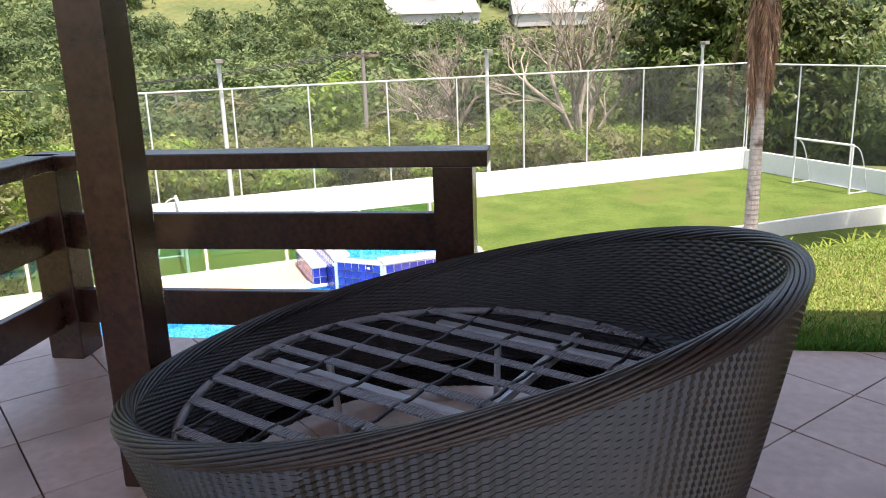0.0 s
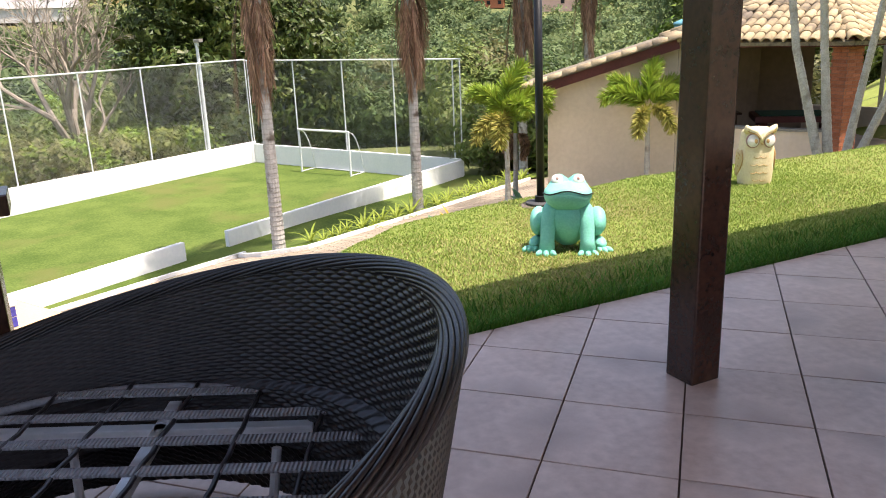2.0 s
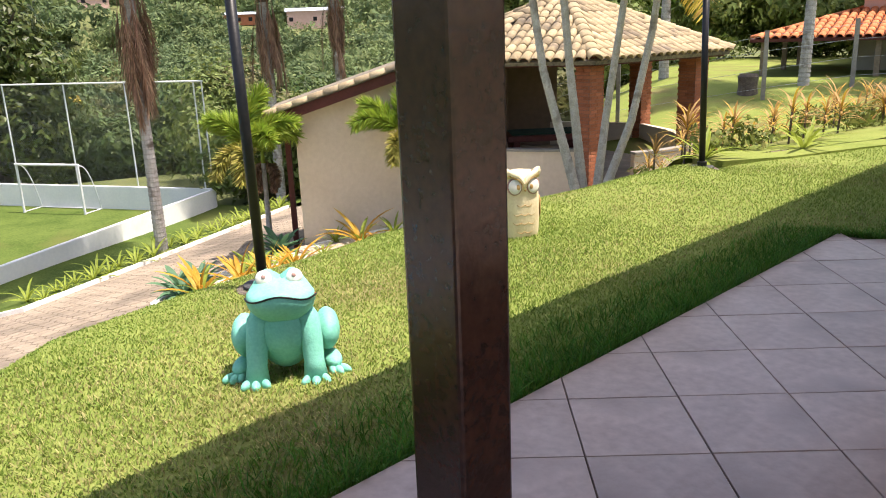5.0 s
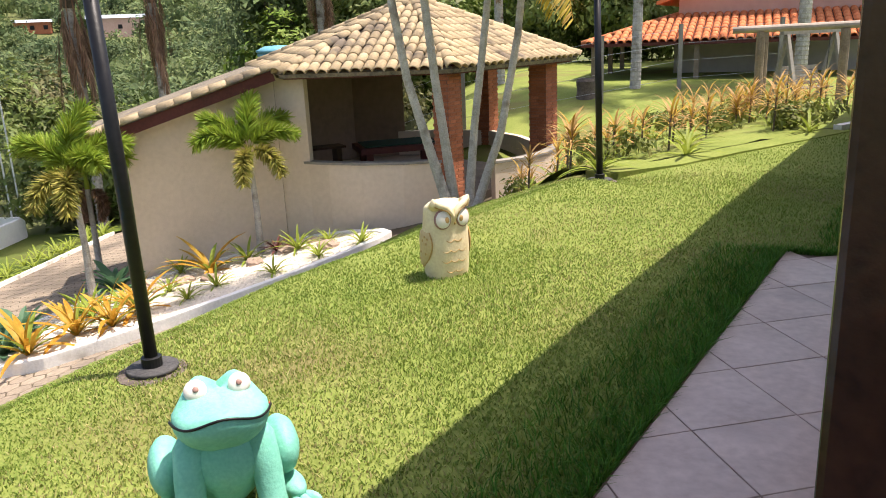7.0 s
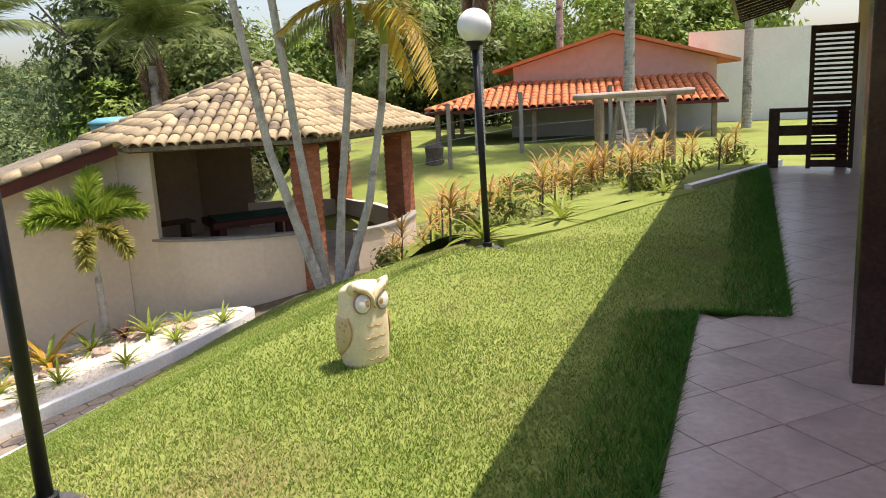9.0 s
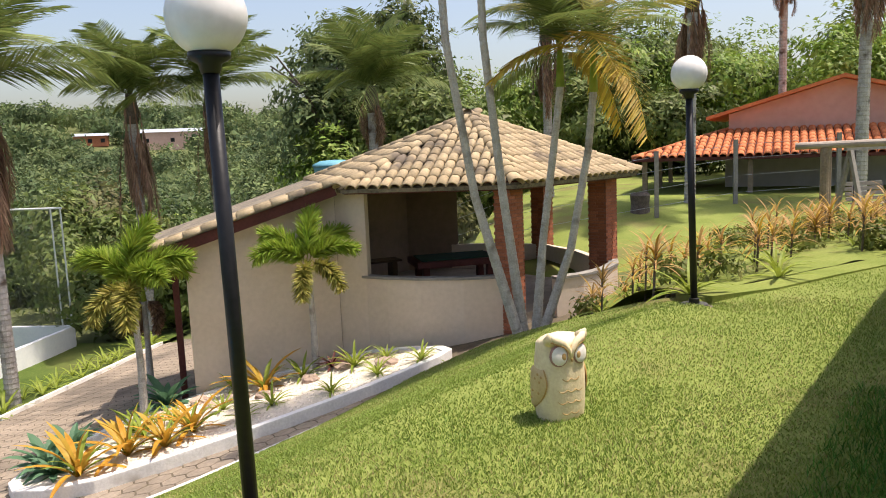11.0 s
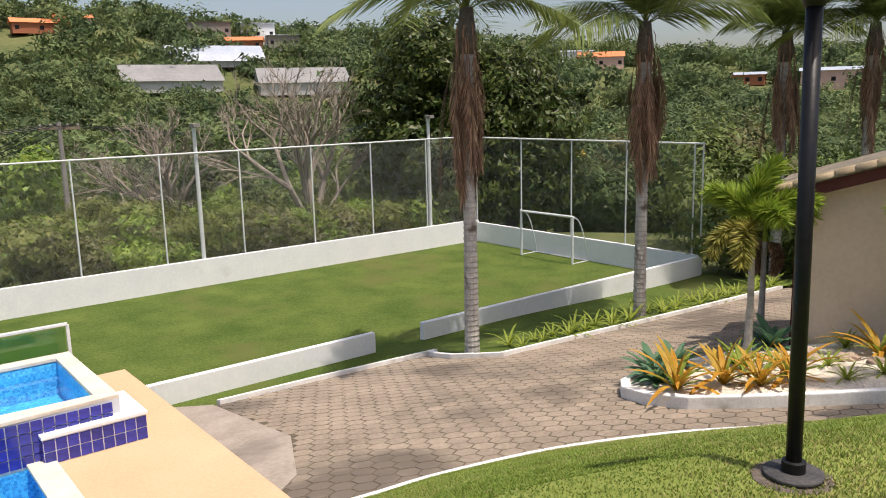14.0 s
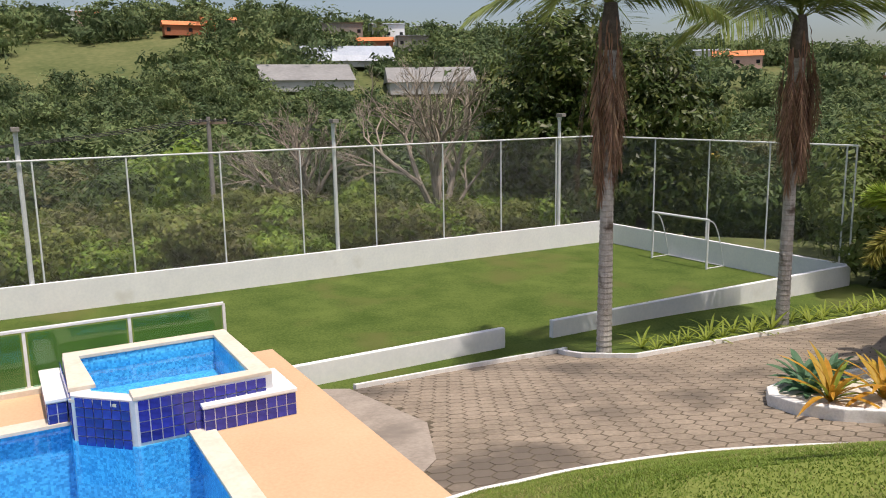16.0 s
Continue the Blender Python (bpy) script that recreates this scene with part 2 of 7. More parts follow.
M_BROWNWALL = material("dark_brown_wall", (0.20, 0.14, 0.10), (0.28, 0.20, 0.15), 1.0, 0.85, 0.15)
M_PEBBLE = material("cream_pebbles", (0.52, 0.45, 0.36), (0.80, 0.73, 0.62), 18, 0.85, 0.8, 0, 0.2, 3)
M_STONE = material("field_stone", (0.30, 0.22, 0.17), (0.52, 0.40, 0.31), 4, 0.9, 0.4, 0, 0.2, 6, 0.2)
M_FELT = material("green_felt", (0.012, 0.045, 0.03), (0.02, 0.06, 0.04), 20, 0.95, 0.1)
M_TANK = material("blue_water_tank", (0.10, 0.30, 0.38), (0.16, 0.40, 0.48), 2, 0.5, 0.05)
M_SHEETWHITE = material("white_roof_sheet", (0.20, 0.197, 0.19), (0.30, 0.295, 0.285), 0.2, 0.6, 0.1)
M_ROOFSHEET = material("pale_roof_sheet", (0.32, 0.36, 0.42), (0.46, 0.50, 0.56), 0.3, 0.5, 0.1)
M_CUSHION = material("beige_cushion", (0.58, 0.48, 0.39), (0.72, 0.62, 0.52), 6, 0.9, 0.2)
M_CEIL = material("brown_ceiling_boards", (0.17, 0.10, 0.06), (0.28, 0.175, 0.11), 4, 0.5, 0.1)
M_TIMBER = material("weathered_timber", (0.16, 0.12, 0.085), (0.30, 0.235, 0.17), 4, 0.9, 0.4)
M_RED = material("red_paint", (0.4, 0.03, 0.02), (0.5, 0.05, 0.03), 9, 0.5, 0)


def clear_sheet(name, tint, rough, ior, ripple=0.0):
    """See-through tinted sheet with a mirror gloss that grows at grazing angles."""
    m = bpy.data.materials.new(name)
    m.use_nodes = True
    n, l = m.node_tree.nodes, m.node_tree.links
    tr = n.new("ShaderNodeBsdfTransparent")
    tr.inputs["Color"].default_value = (*tint, 1)
    gl = n.new("ShaderNodeBsdfGlossy")
    gl.inputs["Roughness"].default_value = rough
    fr = n.new("ShaderNodeFresnel")
    fr.inputs["IOR"].default_value = ior
    mx = n.new("ShaderNodeMixShader")
    l.new(fr.outputs[0], mx.inputs[0])
    l.new(tr.outputs[0], mx.inputs[1])
    l.new(gl.outputs[0], mx.inputs[2])
    l.new(mx.outputs[0], n["Material Output"].inputs["Surface"])
    if ripple:
        co = n.new("ShaderNodeTexCoord")
        t = n.new("ShaderNodeTexNoise")
        t.inputs["Scale"].default_value, t.inputs["Detail"].default_value = 3.0, 3
        l.new(co.outputs["Object"], t.inputs["Vector"])
        bn = n.new("ShaderNodeBump")
        bn.inputs["Strength"].default_value, bn.inputs["Distance"].default_value = ripple, 0.05
        l.new(t.outputs["Fac"], bn.inputs["Height"])
        l.new(bn.outputs[0], gl.inputs["Normal"])
    return m


G_RAIL = clear_sheet("green_glass", (0.60, 0.80, 0.70), 0.02, 1.5)


def pool_floor():
    m = material("blue_mosaic", (0.02, 0.22, 0.52), (0.06, 0.42, 0.78), 4, 0.3, 0.0, 0, 0.4)
    n, l = m.node_tree.nodes, m.node_tree.links
    b = n["Principled BSDF"]
    co = n.new("ShaderNodeTexCoord")
    sc = n.new("ShaderNodeVectorMath")
    sc.operation = "SNAP"
    sc.inputs[1].default_value = (0.035, 0.035, 0.035)
    l.new(co.outputs["Object"], sc.inputs[0])
    w = n.new("ShaderNodeTexWhiteNoise")
    w.noise_dimensions = "3D"
    l.new(sc.outputs[0], w.inputs["Vector"])
    r = n.new("ShaderNodeValToRGB")
    r.color_ramp.elements[0].color, r.color_ramp.elements[1].color = (0.03, 0.30, 0.62, 1), (0.12, 0.62, 0.92, 1)
    l.new(w.outputs["Value"], r.inputs["Fac"])
    l.new(r.outputs["Color"], b.inputs["Base Color"])
    return m


M_POOL = pool_floor()


M_WATER = clear_sheet("pool_water", (0.70, 0.92, 0.98), 0.02, 1.33, 0.15)


# ---- mesh building ----
class Build:
    """Collects vertices and faces for one mesh."""

    def __init__(self):
        self.v, self.f = [], []

    def add(self, verts, faces):
        k = len(self.v)
        self.v += [tuple(p) for p in verts]
        self.f += [tuple(i + k for i in q) for q in faces]
        return self

    def box(self, centre, size, m=None):
        x, y, z = (s / 2 for s in size)
        c = Vector(centre)
        vs = [Vector((a * x, b * y, d * z)) for a in (-1, 1) for b in (-1, 1) for d in (-1, 1)]
        vs = [c + (m @ q if m else q) for q in vs]
        return self.add(vs, [(0, 1, 3, 2), (4, 6, 7, 5), (0, 4, 5, 1), (2, 3, 7, 6), (0, 2, 6, 4), (1, 5, 7, 3)])

    def beam(self, a, b, width, height):
        """A straight bar from a to b with a rectangular section, its height upright."""
        a, b = Vector(a), Vector(b)
        d = (b - a).normalized()
        side = d.cross(Vector((0, 0, 1)))
        side = side.normalized() if side.length > 1e-4 else Vector((1, 0, 0))
        up = side.cross(d)
        vs = [p + side * (sx * width / 2) + up * (sz * height / 2) for p in (a, b) for sx, sz in ((-1, -1), (1, -1), (1, 1), (-1, 1))]
        return self.add(vs, [(0, 1, 2, 3), (7, 6, 5, 4), (0, 4, 5, 1), (1, 5, 6, 2), (2, 6, 7, 3), (3, 7, 4, 0)])

    def tube(self, pts, radii, n=8, cap=True):
        pts = [Vector(p) for p in pts]
        radii = radii if isinstance(radii, (list, tuple)) else [radii] * len(pts)
        vs, fs = [], []
        side = None
        for i, p in enumerate(pts):
            d = (pts[min(i + 1, len(pts) - 1)] - pts[max(i - 1, 0)]).normalized()
            if side is None:
                side = d.orthogonal().normalized()
            side = (side - d * side.dot(d)).normalized()
            up = d.cross(side)
            for k in range(n):
                a = 2 * math.pi * k / n
                vs.append(p + (side * math.cos(a) + up * math.sin(a)) * radii[i])
        for i in range(len(pts) - 1):
            for k in range(n):
                fs.append((i * n + k, i * n + (k + 1) % n, (i + 1) * n + (k + 1) % n, (i + 1) * n + k))
        if cap:
            fs.append(tuple(range(n))[::-1])
            fs.append(tuple((len(pts) - 1) * n + k for k in range(n)))
        return self.add(vs, fs)

    def lathe(self, profile, centre=(0, 0, 0), n=24):
        c = Vector(centre)
        vs = [c + Vector((r * math.cos(2 * math.pi * k / n), r * math.sin(2 * math.pi * k / n), z)) for r, z in profile for k in range(n)]
        fs = [(i * n + k, i * n + (k + 1) % n, (i + 1) * n + (k + 1) % n, (i + 1) * n + k) for i in range(len(profile) - 1) for k in range(n)]
        fs.append(tuple(range(n))[::-1])
        fs.append(tuple((len(profile) - 1) * n + k for k in range(n)))
        return self.add(vs, fs)

    def slab(self, outline, z0, z1):
        """An upright prism; z0 and z1 are numbers or functions of (x, y)."""
        lo = z0 if callable(z0) else (lambda x, y: z0)
        hi = z1 if callable(z1) else (lambda x, y: z1)
        n = len(outline)
        vs = [(x, y, lo(x, y)) for x, y in outline] + [(x, y, hi(x, y)) for x, y in outline]
        fs = [tuple(range(n))[::-1], tuple(range(n, 2 * n))] + [(k, (k + 1) % n, n + (k + 1) % n, n + k) for k in range(n)]
        return self.add(vs, fs)

    def ribbon(self, line, width, z0, z1, closed=False):
        """A kerb or wall along a plan line; z0 and z1 as in slab."""
        lo = z0 if callable(z0) else (lambda x, y: z0)
        hi = z1 if callable(z1) else (lambda x, y: z1)
        pts = [Vector((p[0], p[1])) for p in line]
        n = len(pts)
        vs, fs = [], []
        for i, p in enumerate(pts):
            a = pts[(i - 1) % n] if closed else pts[max(i - 1, 0)]
            b = pts[(i + 1) % n] if closed else pts[min(i + 1, n - 1)]
            d = (b - a).normalized()
            q = Vector((-d.y, d.x)) * width / 2
            for e in (p + q, p - q):
                vs += [(e.x, e.y, lo(e.x, e.y)), (e.x, e.y, hi(e.x, e.y))]
        for i in range(n if closed else n - 1):
            a, b = i * 4, ((i + 1) % n) * 4
            fs += [(a + 1, a + 3, b + 3, b + 1), (a, a + 1, b + 1, b), (a + 3, a + 2, b + 2, b + 3), (a + 2, a, b, b + 2)]
        if not closed:
            fs += [(0, 2, 3, 1), (4 * n - 4, 4 * n - 3, 4 * n - 1, 4 * n - 2)]
        return self.add(vs, fs)

    def blob(self, centre, size, n=14, m=None, wob=0.0):
        """An egg-shaped lump."""
        c, vs, fs = Vector(centre), [], []
        k = n
        for i in range(n + 1):
            t = math.pi * i / n
            for j in range(2 * k):
                a = math.pi * j / k
                p = Vector((math.sin(t) * math.cos(a), math.sin(t) * math.sin(a), math.cos(t)))
                r = 1 + wob * noise.noise(p * 2.3 + c)
                q = Vector((p.x * size[0], p.y * size[1], p.z * size[2])) * r
                vs.append(c + (m @ q if m else q))
        for i in range(n):
            for j in range(2 * k):
                fs.append((i * 2 * k + j, i * 2 * k + (j + 1) % (2 * k), (i + 1) * 2 * k + (j + 1) % (2 * k), (i + 1) * 2 * k + j))
        return self.add(vs, fs)

    def mesh(self, name, mat, smooth=False, bevel=0.0):
        me = bpy.data.meshes.new(name)
        me.from_pydata(self.v, [], self.f)
        bm = bmesh.new()
        bm.from_mesh(me)
        bmesh.ops.remove_doubles(bm, verts=bm.verts, dist=1e-5)
        if bevel:
            bmesh.ops.bevel(bm, geom=bm.edges[:] + bm.verts[:], offset=bevel, segments=2, profile=0.6, affect="EDGES", clamp_overlap=True)
        bmesh.ops.recalc_face_normals(bm, faces=bm.faces)
        bm.to_mesh(me)
        bm.free()
        if smooth:
            me.polygons.foreach_set("use_smooth", [True] * len(me.polygons))
        me.materials.append(mat)
        return me


def arrays(name, verts, faces, mat):
    """A mesh of triangles or quads from arrays."""
    me = bpy.data.meshes.new(name)
    k = faces.shape[1]
    me.vertices.add(len(verts))
    me.vertices.foreach_set("co", verts.astype(np.float32).ravel())
    me.loops.add(faces.size)
    me.loops.foreach_set("vertex_index", faces.astype(np.int32).ravel())
    me.polygons.add(len(faces))
    me.polygons.foreach_set("loop_start", np.arange(0, faces.size, k, dtype=np.int32))
    me.polygons.foreach_set("loop_total", np.full(len(faces), k, dtype=np.int32))
    me.update(calc_edges=True)
    me.materials.append(mat)
    return me


def part(name, b, mat, parent, label="", smooth=False, bevel=0.0):
    ob = new(name, b.mesh(name, mat, smooth, bevel) if isinstance(b, Build) else b)
    ob.parent = parent
    if label:
        ob["label"] = label
    return ob


def thing(name, label, category, at=(0, 0, 0), rz=0.0, group="", kind=""):
    ob = new(name)
    ob.matrix_world = pose(*at, 0, 0, rz)
    ob.empty_display_size = 0.2
    return tagged(ob, label, category, group, kind)


def solid(name, b, mat, label="", category="", group="", kind="", smooth=False, bevel=0.0):
    ob = new(name, b.mesh(name, mat, smooth, bevel) if isinstance(b, Build) else b)
    return tagged(ob, label, category, group, kind)


HOUSE = 60.6
HC, HS = math.cos(radians(HOUSE)), math.sin(radians(HOUSE))


def hw(u, v, z=0.0):
    """From the house's axes (u along its front, v out to the garden) to the world."""
    return (u * HC - v * HS, u * HS + v * HC, z)


def drive_z(x, y):
    return -2.27 + 0.19 * (x + 3.8) - 0.03 * (y - 17)


def lerp(a, b, t):
    return a + (b - a) * t


def smooth01(t):
    t = min(max(t, 0.0), 1.0)
    return t * t * (3 - 2 * t)


# ---- ground sheet ----
def skyline(a):
    """The height of the far hills by bearing (degrees, anticlockwise from +x)."""
    xs = [-180, 60, 90, 106, 120, 131, 142, 152, 158, 165, 171, 176, 190]
    hs = [16, 8, 8, 9, 12, 18, 23, 27, 32, 37, 33, 31, 28]
    return float(np.interp(a, xs, hs))


def ground_z(x, y):
    near = min(max(drive_z(x, y) - 0.12, -5.55), -0.62)
    if y > 20 and x > -8:
        near = lerp(near, -0.62, smooth01((y - 20) / 9) * smooth01((x + 8) / 8))
    if y < 7.4 and x < -2:
        near = -5.55
    r = math.hypot(x, y)
    a = math.degrees(math.atan2(y, x))
    if a < -90:
        a += 360
    if r > 44:
        valley = -10.0 if 100 < a < 230 else -1.5
        near = lerp(near, valley, smooth01((r - 44) / 30))
    far = skyline(a) + 2.0 * noise.noise(Vector((x / 90, y / 90, 0)))
    return lerp(near, far, smooth01((r - 90) / 240) ** 1.35)


def make_ground():
    rings = [0, 2, 4, 6, 8, 10, 12, 14, 16, 18, 20, 23, 26, 30, 34, 38, 43, 48, 55, 62, 70, 80, 95, 110, 130, 150, 175, 200, 230, 260, 300, 350, 450, 700, 1200, 2500]
    n = 120
    b = Build()
    vs = [(r * math.cos(2 * math.pi * k / n), r * math.sin(2 * math.pi * k / n)) for r in rings for k in range(n)]
    vs = [(x, y, ground_z(x, y)) for x, y in vs]
    fs = [(i * n + k, (i + 1) * n + k, (i + 1) * n + (k + 1) % n, i * n + (k + 1) % n) for i in range(len(rings) - 1) for k in range(n)]
    b.add(vs, fs)
    ob = solid("ground", b, M_HILL, "green and dry brown hilly ground out to the horizon", "ground", "", "structure", True)
    return ob


make_ground()


# ---- terrace ----
EDGE = [(-2.45, 3.62), (6.98, 3.62), (6.98, 3.03), (16.2, 3.03)]


def inside_terrace(u, v):
    return -2.42 < u < 16.2 and -3.0 < v < (3.60 if u < 6.96 else 3.01)


slab_line = [(-2.45, -3.0), (16.2, -3.0), (16.2, 3.03), (6.98, 3.03), (6.98, 3.62), (-2.45, 3.62)]
floor = solid("floor", Build().slab([hw(u, v)[:2] for u, v in slab_line], -0.5, -0.012), M_GROUT, "brown ceramic tiled veranda floor laid diagonally", "floor", "", "structure")
solid("wall_terrace", Build().slab([hw(u, v)[:2] for u, v in [(-2.45, 3.3), (1.2, 3.3), (1.2, 3.6), (-2.45, 3.6)]], -5.4, -0.502), M_WHITE, "white retaining wall under the veranda", "wall", "", "structure")

# ---- house front and roof over the terrace ----
house_walls = Build()
house_walls.slab([hw(u, v)[:2] for u, v in [(8.2, -2.8), (8.4, -2.8), (8.4, 1.75), (8.2, 1.75)]], 0, 3.0)
house_walls.slab([hw(u, v)[:2] for u, v in [(8.4, 1.55), (16.2, 1.55), (16.2, 1.75), (8.4, 1.75)]], 0, 2.75)
solid("wall_house", house_walls, M_WALL, "beige rendered house wall behind the veranda", "wall", "", "structure")


def roof_z(v):
    return 2.56 + (3.6 - v) * 0.27


ROOF_BACK = -1.2
veranda = thing("roof", "dark timber veranda roof with clay tiles", "roof", (0, 0, 0), 0, "", "structure")
deck = Build()
deck.add([hw(-3.0, 3.62, roof_z(3.62)), hw(17.6, 3.62, roof_z(3.62)), hw(17.6, ROOF_BACK, roof_z(ROOF_BACK)), hw(-3.0, ROOF_BACK, roof_z(ROOF_BACK)),
          hw(-3.0, 3.62, roof_z(3.62) + 0.1), hw(17.6, 3.62, roof_z(3.62) + 0.1), hw(17.6, ROOF_BACK, roof_z(ROOF_BACK) + 0.1), hw(-3.0, ROOF_BACK, roof_z(ROOF_BACK) + 0.1)],
         [(0, 1, 2, 3), (7, 6, 5, 4), (0, 4, 5, 1), (1, 5, 6, 2), (2, 6, 7, 3), (3, 7, 4, 0)])
part("boarding", deck, M_CEIL, veranda)
for k in range(34):
    u = -2.7 + k * 0.6
    part("rafter", Build().beam(hw(u, 3.55, roof_z(3.55) - 0.06), hw(u, ROOF_BACK, roof_z(ROOF_BACK) - 0.06), 0.06, 0.11), M_WOOD, veranda)
beam = Build().beam(hw(-2.6, 2.72, 2.62), hw(16.2, 2.72, 2.62), 0.14, 0.2)
part("beam", beam, M_WOOD, veranda)


def wooden_post(u, v):
    b = Build().box((0, 0, 1.26), (0.15, 0.15, 2.52))
    ob = solid("wooden_post", b, M_WOOD, "dark-stained square timber post standing on the tiled floor", "post", "veranda posts", "", False, 0.008)
    ob.matrix_world = pose(*hw(u, v), 0, 0, HOUSE)
    return ob


for u, v in ((-1.185, 2.31), (2.28, 2.72), (5.91, 2.72)):
    wooden_post(u, v)


def rail_fence(name, a, b, posts, label, heights=(0.10, 0.42, 0.74), top=0.95):
    """A timber railing in the house's axes from a to b."""
    r = thing(name, label, "railing", hw(*a))
    inv = r.matrix_world.inverted()

    def loc(u, v, z):
        return inv @ Vector(hw(u, v, z))

    d = Vector((b[0] - a[0], b[1] - a[1])).normalized()
    for t in posts:
        u, v = lerp(a[0], b[0], t), lerp(a[1], b[1], t)
        p = Build().box((0, 0, (top - 0.03) / 2), (0.17, 0.17, top - 0.03))
        ob = part("rail_post", p, M_WOOD, r, "", False, 0.008)
        ob.matrix_local = Matrix.Translation(loc(u, v, 0)) @ Matrix.Rotation(radians(HOUSE), 4, "Z")
    e = 0.08
    part("handrail", Build().beam(loc(a[0] - d.x * e, a[1] - d.y * e, top), loc(b[0] + d.x * e, b[1] + d.y * e, top), 0.18, 0.07), M_WOOD, r, "", False, 0.006)
    for h in heights:
        part("rail_board", Build().beam(loc(a[0], a[1], h + 0.09), loc(b[0], b[1], h + 0.09), 0.045, 0.17), M_WOOD, r, "", False, 0.005)
    return r


rail_fence("timber_railing", (-2.15, 3.38), (-0.18, 3.38), (0, 0.965), "dark-stained timber railing above the swimming pool", (0.16, 0.53))
rail_fence("timber_railing", (-2.15, -1.2), (-2.15, 3.28), (0.0, 0.5), "dark-stained timber railing at the open end of the veranda", (0.16, 0.53))
rail_fence("timber_railing", (15.95, 1.9), (15.95, 2.95), (0.02, 1.0), "dark-stained timber railing at the far end of the walkway", (0.2, 0.52))


# ---- lawn ----
def catmull(points, n):
    out = []
    p = [Vector(q) for q in points]
    p = [p[0] * 2 - p[1]] + p + [p[-1] * 2 - p[-2]]
    for i in range(1, len(p) - 2):
        for k in range(n):
            t = k / n
            a, b, c, d = p[i - 1], p[i], p[i + 1], p[i + 2]
            out.append(0.5 * ((2 * b) + (c - a) * t + (2 * a - 5 * b + 4 * c - d) * t * t + (3 * b - a - 3 * c + d) * t ** 3))
    out.append(p[-2])
    return out


OUTER = [(-8.2, 3.6, -3.06), (-9.0, 5.4, -3.05), (-9.30, 7.02, -3.02), (-9.24, 7.83, -3.03), (-9.1, 8.78, -3.03), (-8.6, 10.2, -2.98), (-7.7, 11.5, -2.85), (-6.64, 12.45, -2.67), (-5.2, 14.0, -2.4),
         (-4.0, 15.2, -2.05), (-2.7, 15.0, -1.45), (-1.7, 13.6, -0.85), (-0.9, 11.9, -0.25), (-0.1, 11.45, -0.08), (1.14, 12.35, -0.06), (2.19, 13.15, -0.06), (3.6, 14.3, -0.05), (5.02, 15.5, -0.05), (6.1, 16.4, -0.05)]
INNER = [(-0.9, 3.64), (0.3, 3.64), (1.2, 3.64), (1.7, 3.64), (2.2, 3.64), (2.9, 3.64), (3.7, 3.64), (4.4, 3.64), (5.2, 3.64), (6.0, 3.64), (6.6, 3.64), (6.95, 3.64), (7.0, 3.05), (8.2, 3.05), (9.6, 3.05), (10.8, 3.05), (12.4, 3.05), (14.6, 3.05), (16.0, 3.05)]
assert len(OUTER) == len(INNER)
OUT_LINE = catmull(OUTER, 5)
IN_LINE = []
for i in range(len(INNER) - 1):
    for k in range(5):
        IN_LINE.append(Vector(hw(lerp(INNER[i][0], INNER[i + 1][0], k / 5), lerp(INNER[i][1], INNER[i + 1][1], k / 5), -0.03)))
IN_LINE.append(Vector(hw(*INNER[-1], -0.03)))


def lawn_point(i, s):
    """Across the lawn: level by the terrace, falling to the drive past the crest."""
    a, b = IN_LINE[i], OUT_LINE[i]
    length = math.hypot(b.x - a.x, b.y - a.y)
    crest = min(float(np.interp(i, [5, 10, 15, 20, 26, 36, 48], [1.5, 1.7, 2.1, 2.6, 2.85, 3.15, 3.3])) / max(length, 0.1), 0.62)
    drop = 0.02 * s / crest if s < crest else 0.02 + 0.98 * (s - crest) / (1 - crest)
    soft = 0.05 * math.exp(-((s - crest) / 0.12) ** 2) * (-b.z / 3)
    z = a.z + (b.z - a.z) * drop - soft * 0.6
    x, y = lerp(a.x, b.x, s), lerp(a.y, b.y, s)
    return Vector((x, y, z + 0.012 * noise.noise(Vector((x * 1.5, y * 1.5, 0)))))


def lawn_height(x, y):
    best = min((((p.x - x) ** 2 + (p.y - y) ** 2, p.z) for p in (lawn_point(i, k / 52) for i in range(len(IN_LINE)) for k in range(53))))
    return best[1]


NS = 26
lawn = Build()
rows_n = len(IN_LINE)
lawn.add([lawn_point(i, k / NS) for i in range(rows_n) for k in range(NS + 1)],
         [(i * (NS + 1) + k, (i + 1) * (NS + 1) + k, (i + 1) * (NS + 1) + k + 1, i * (NS + 1) + k + 1) for i in range(rows_n - 1) for k in range(NS)])
solid("lawn", lawn, M_LAWN, "sunlit mown lawn sloping down to the paved drive", "lawn", "", "structure", True)


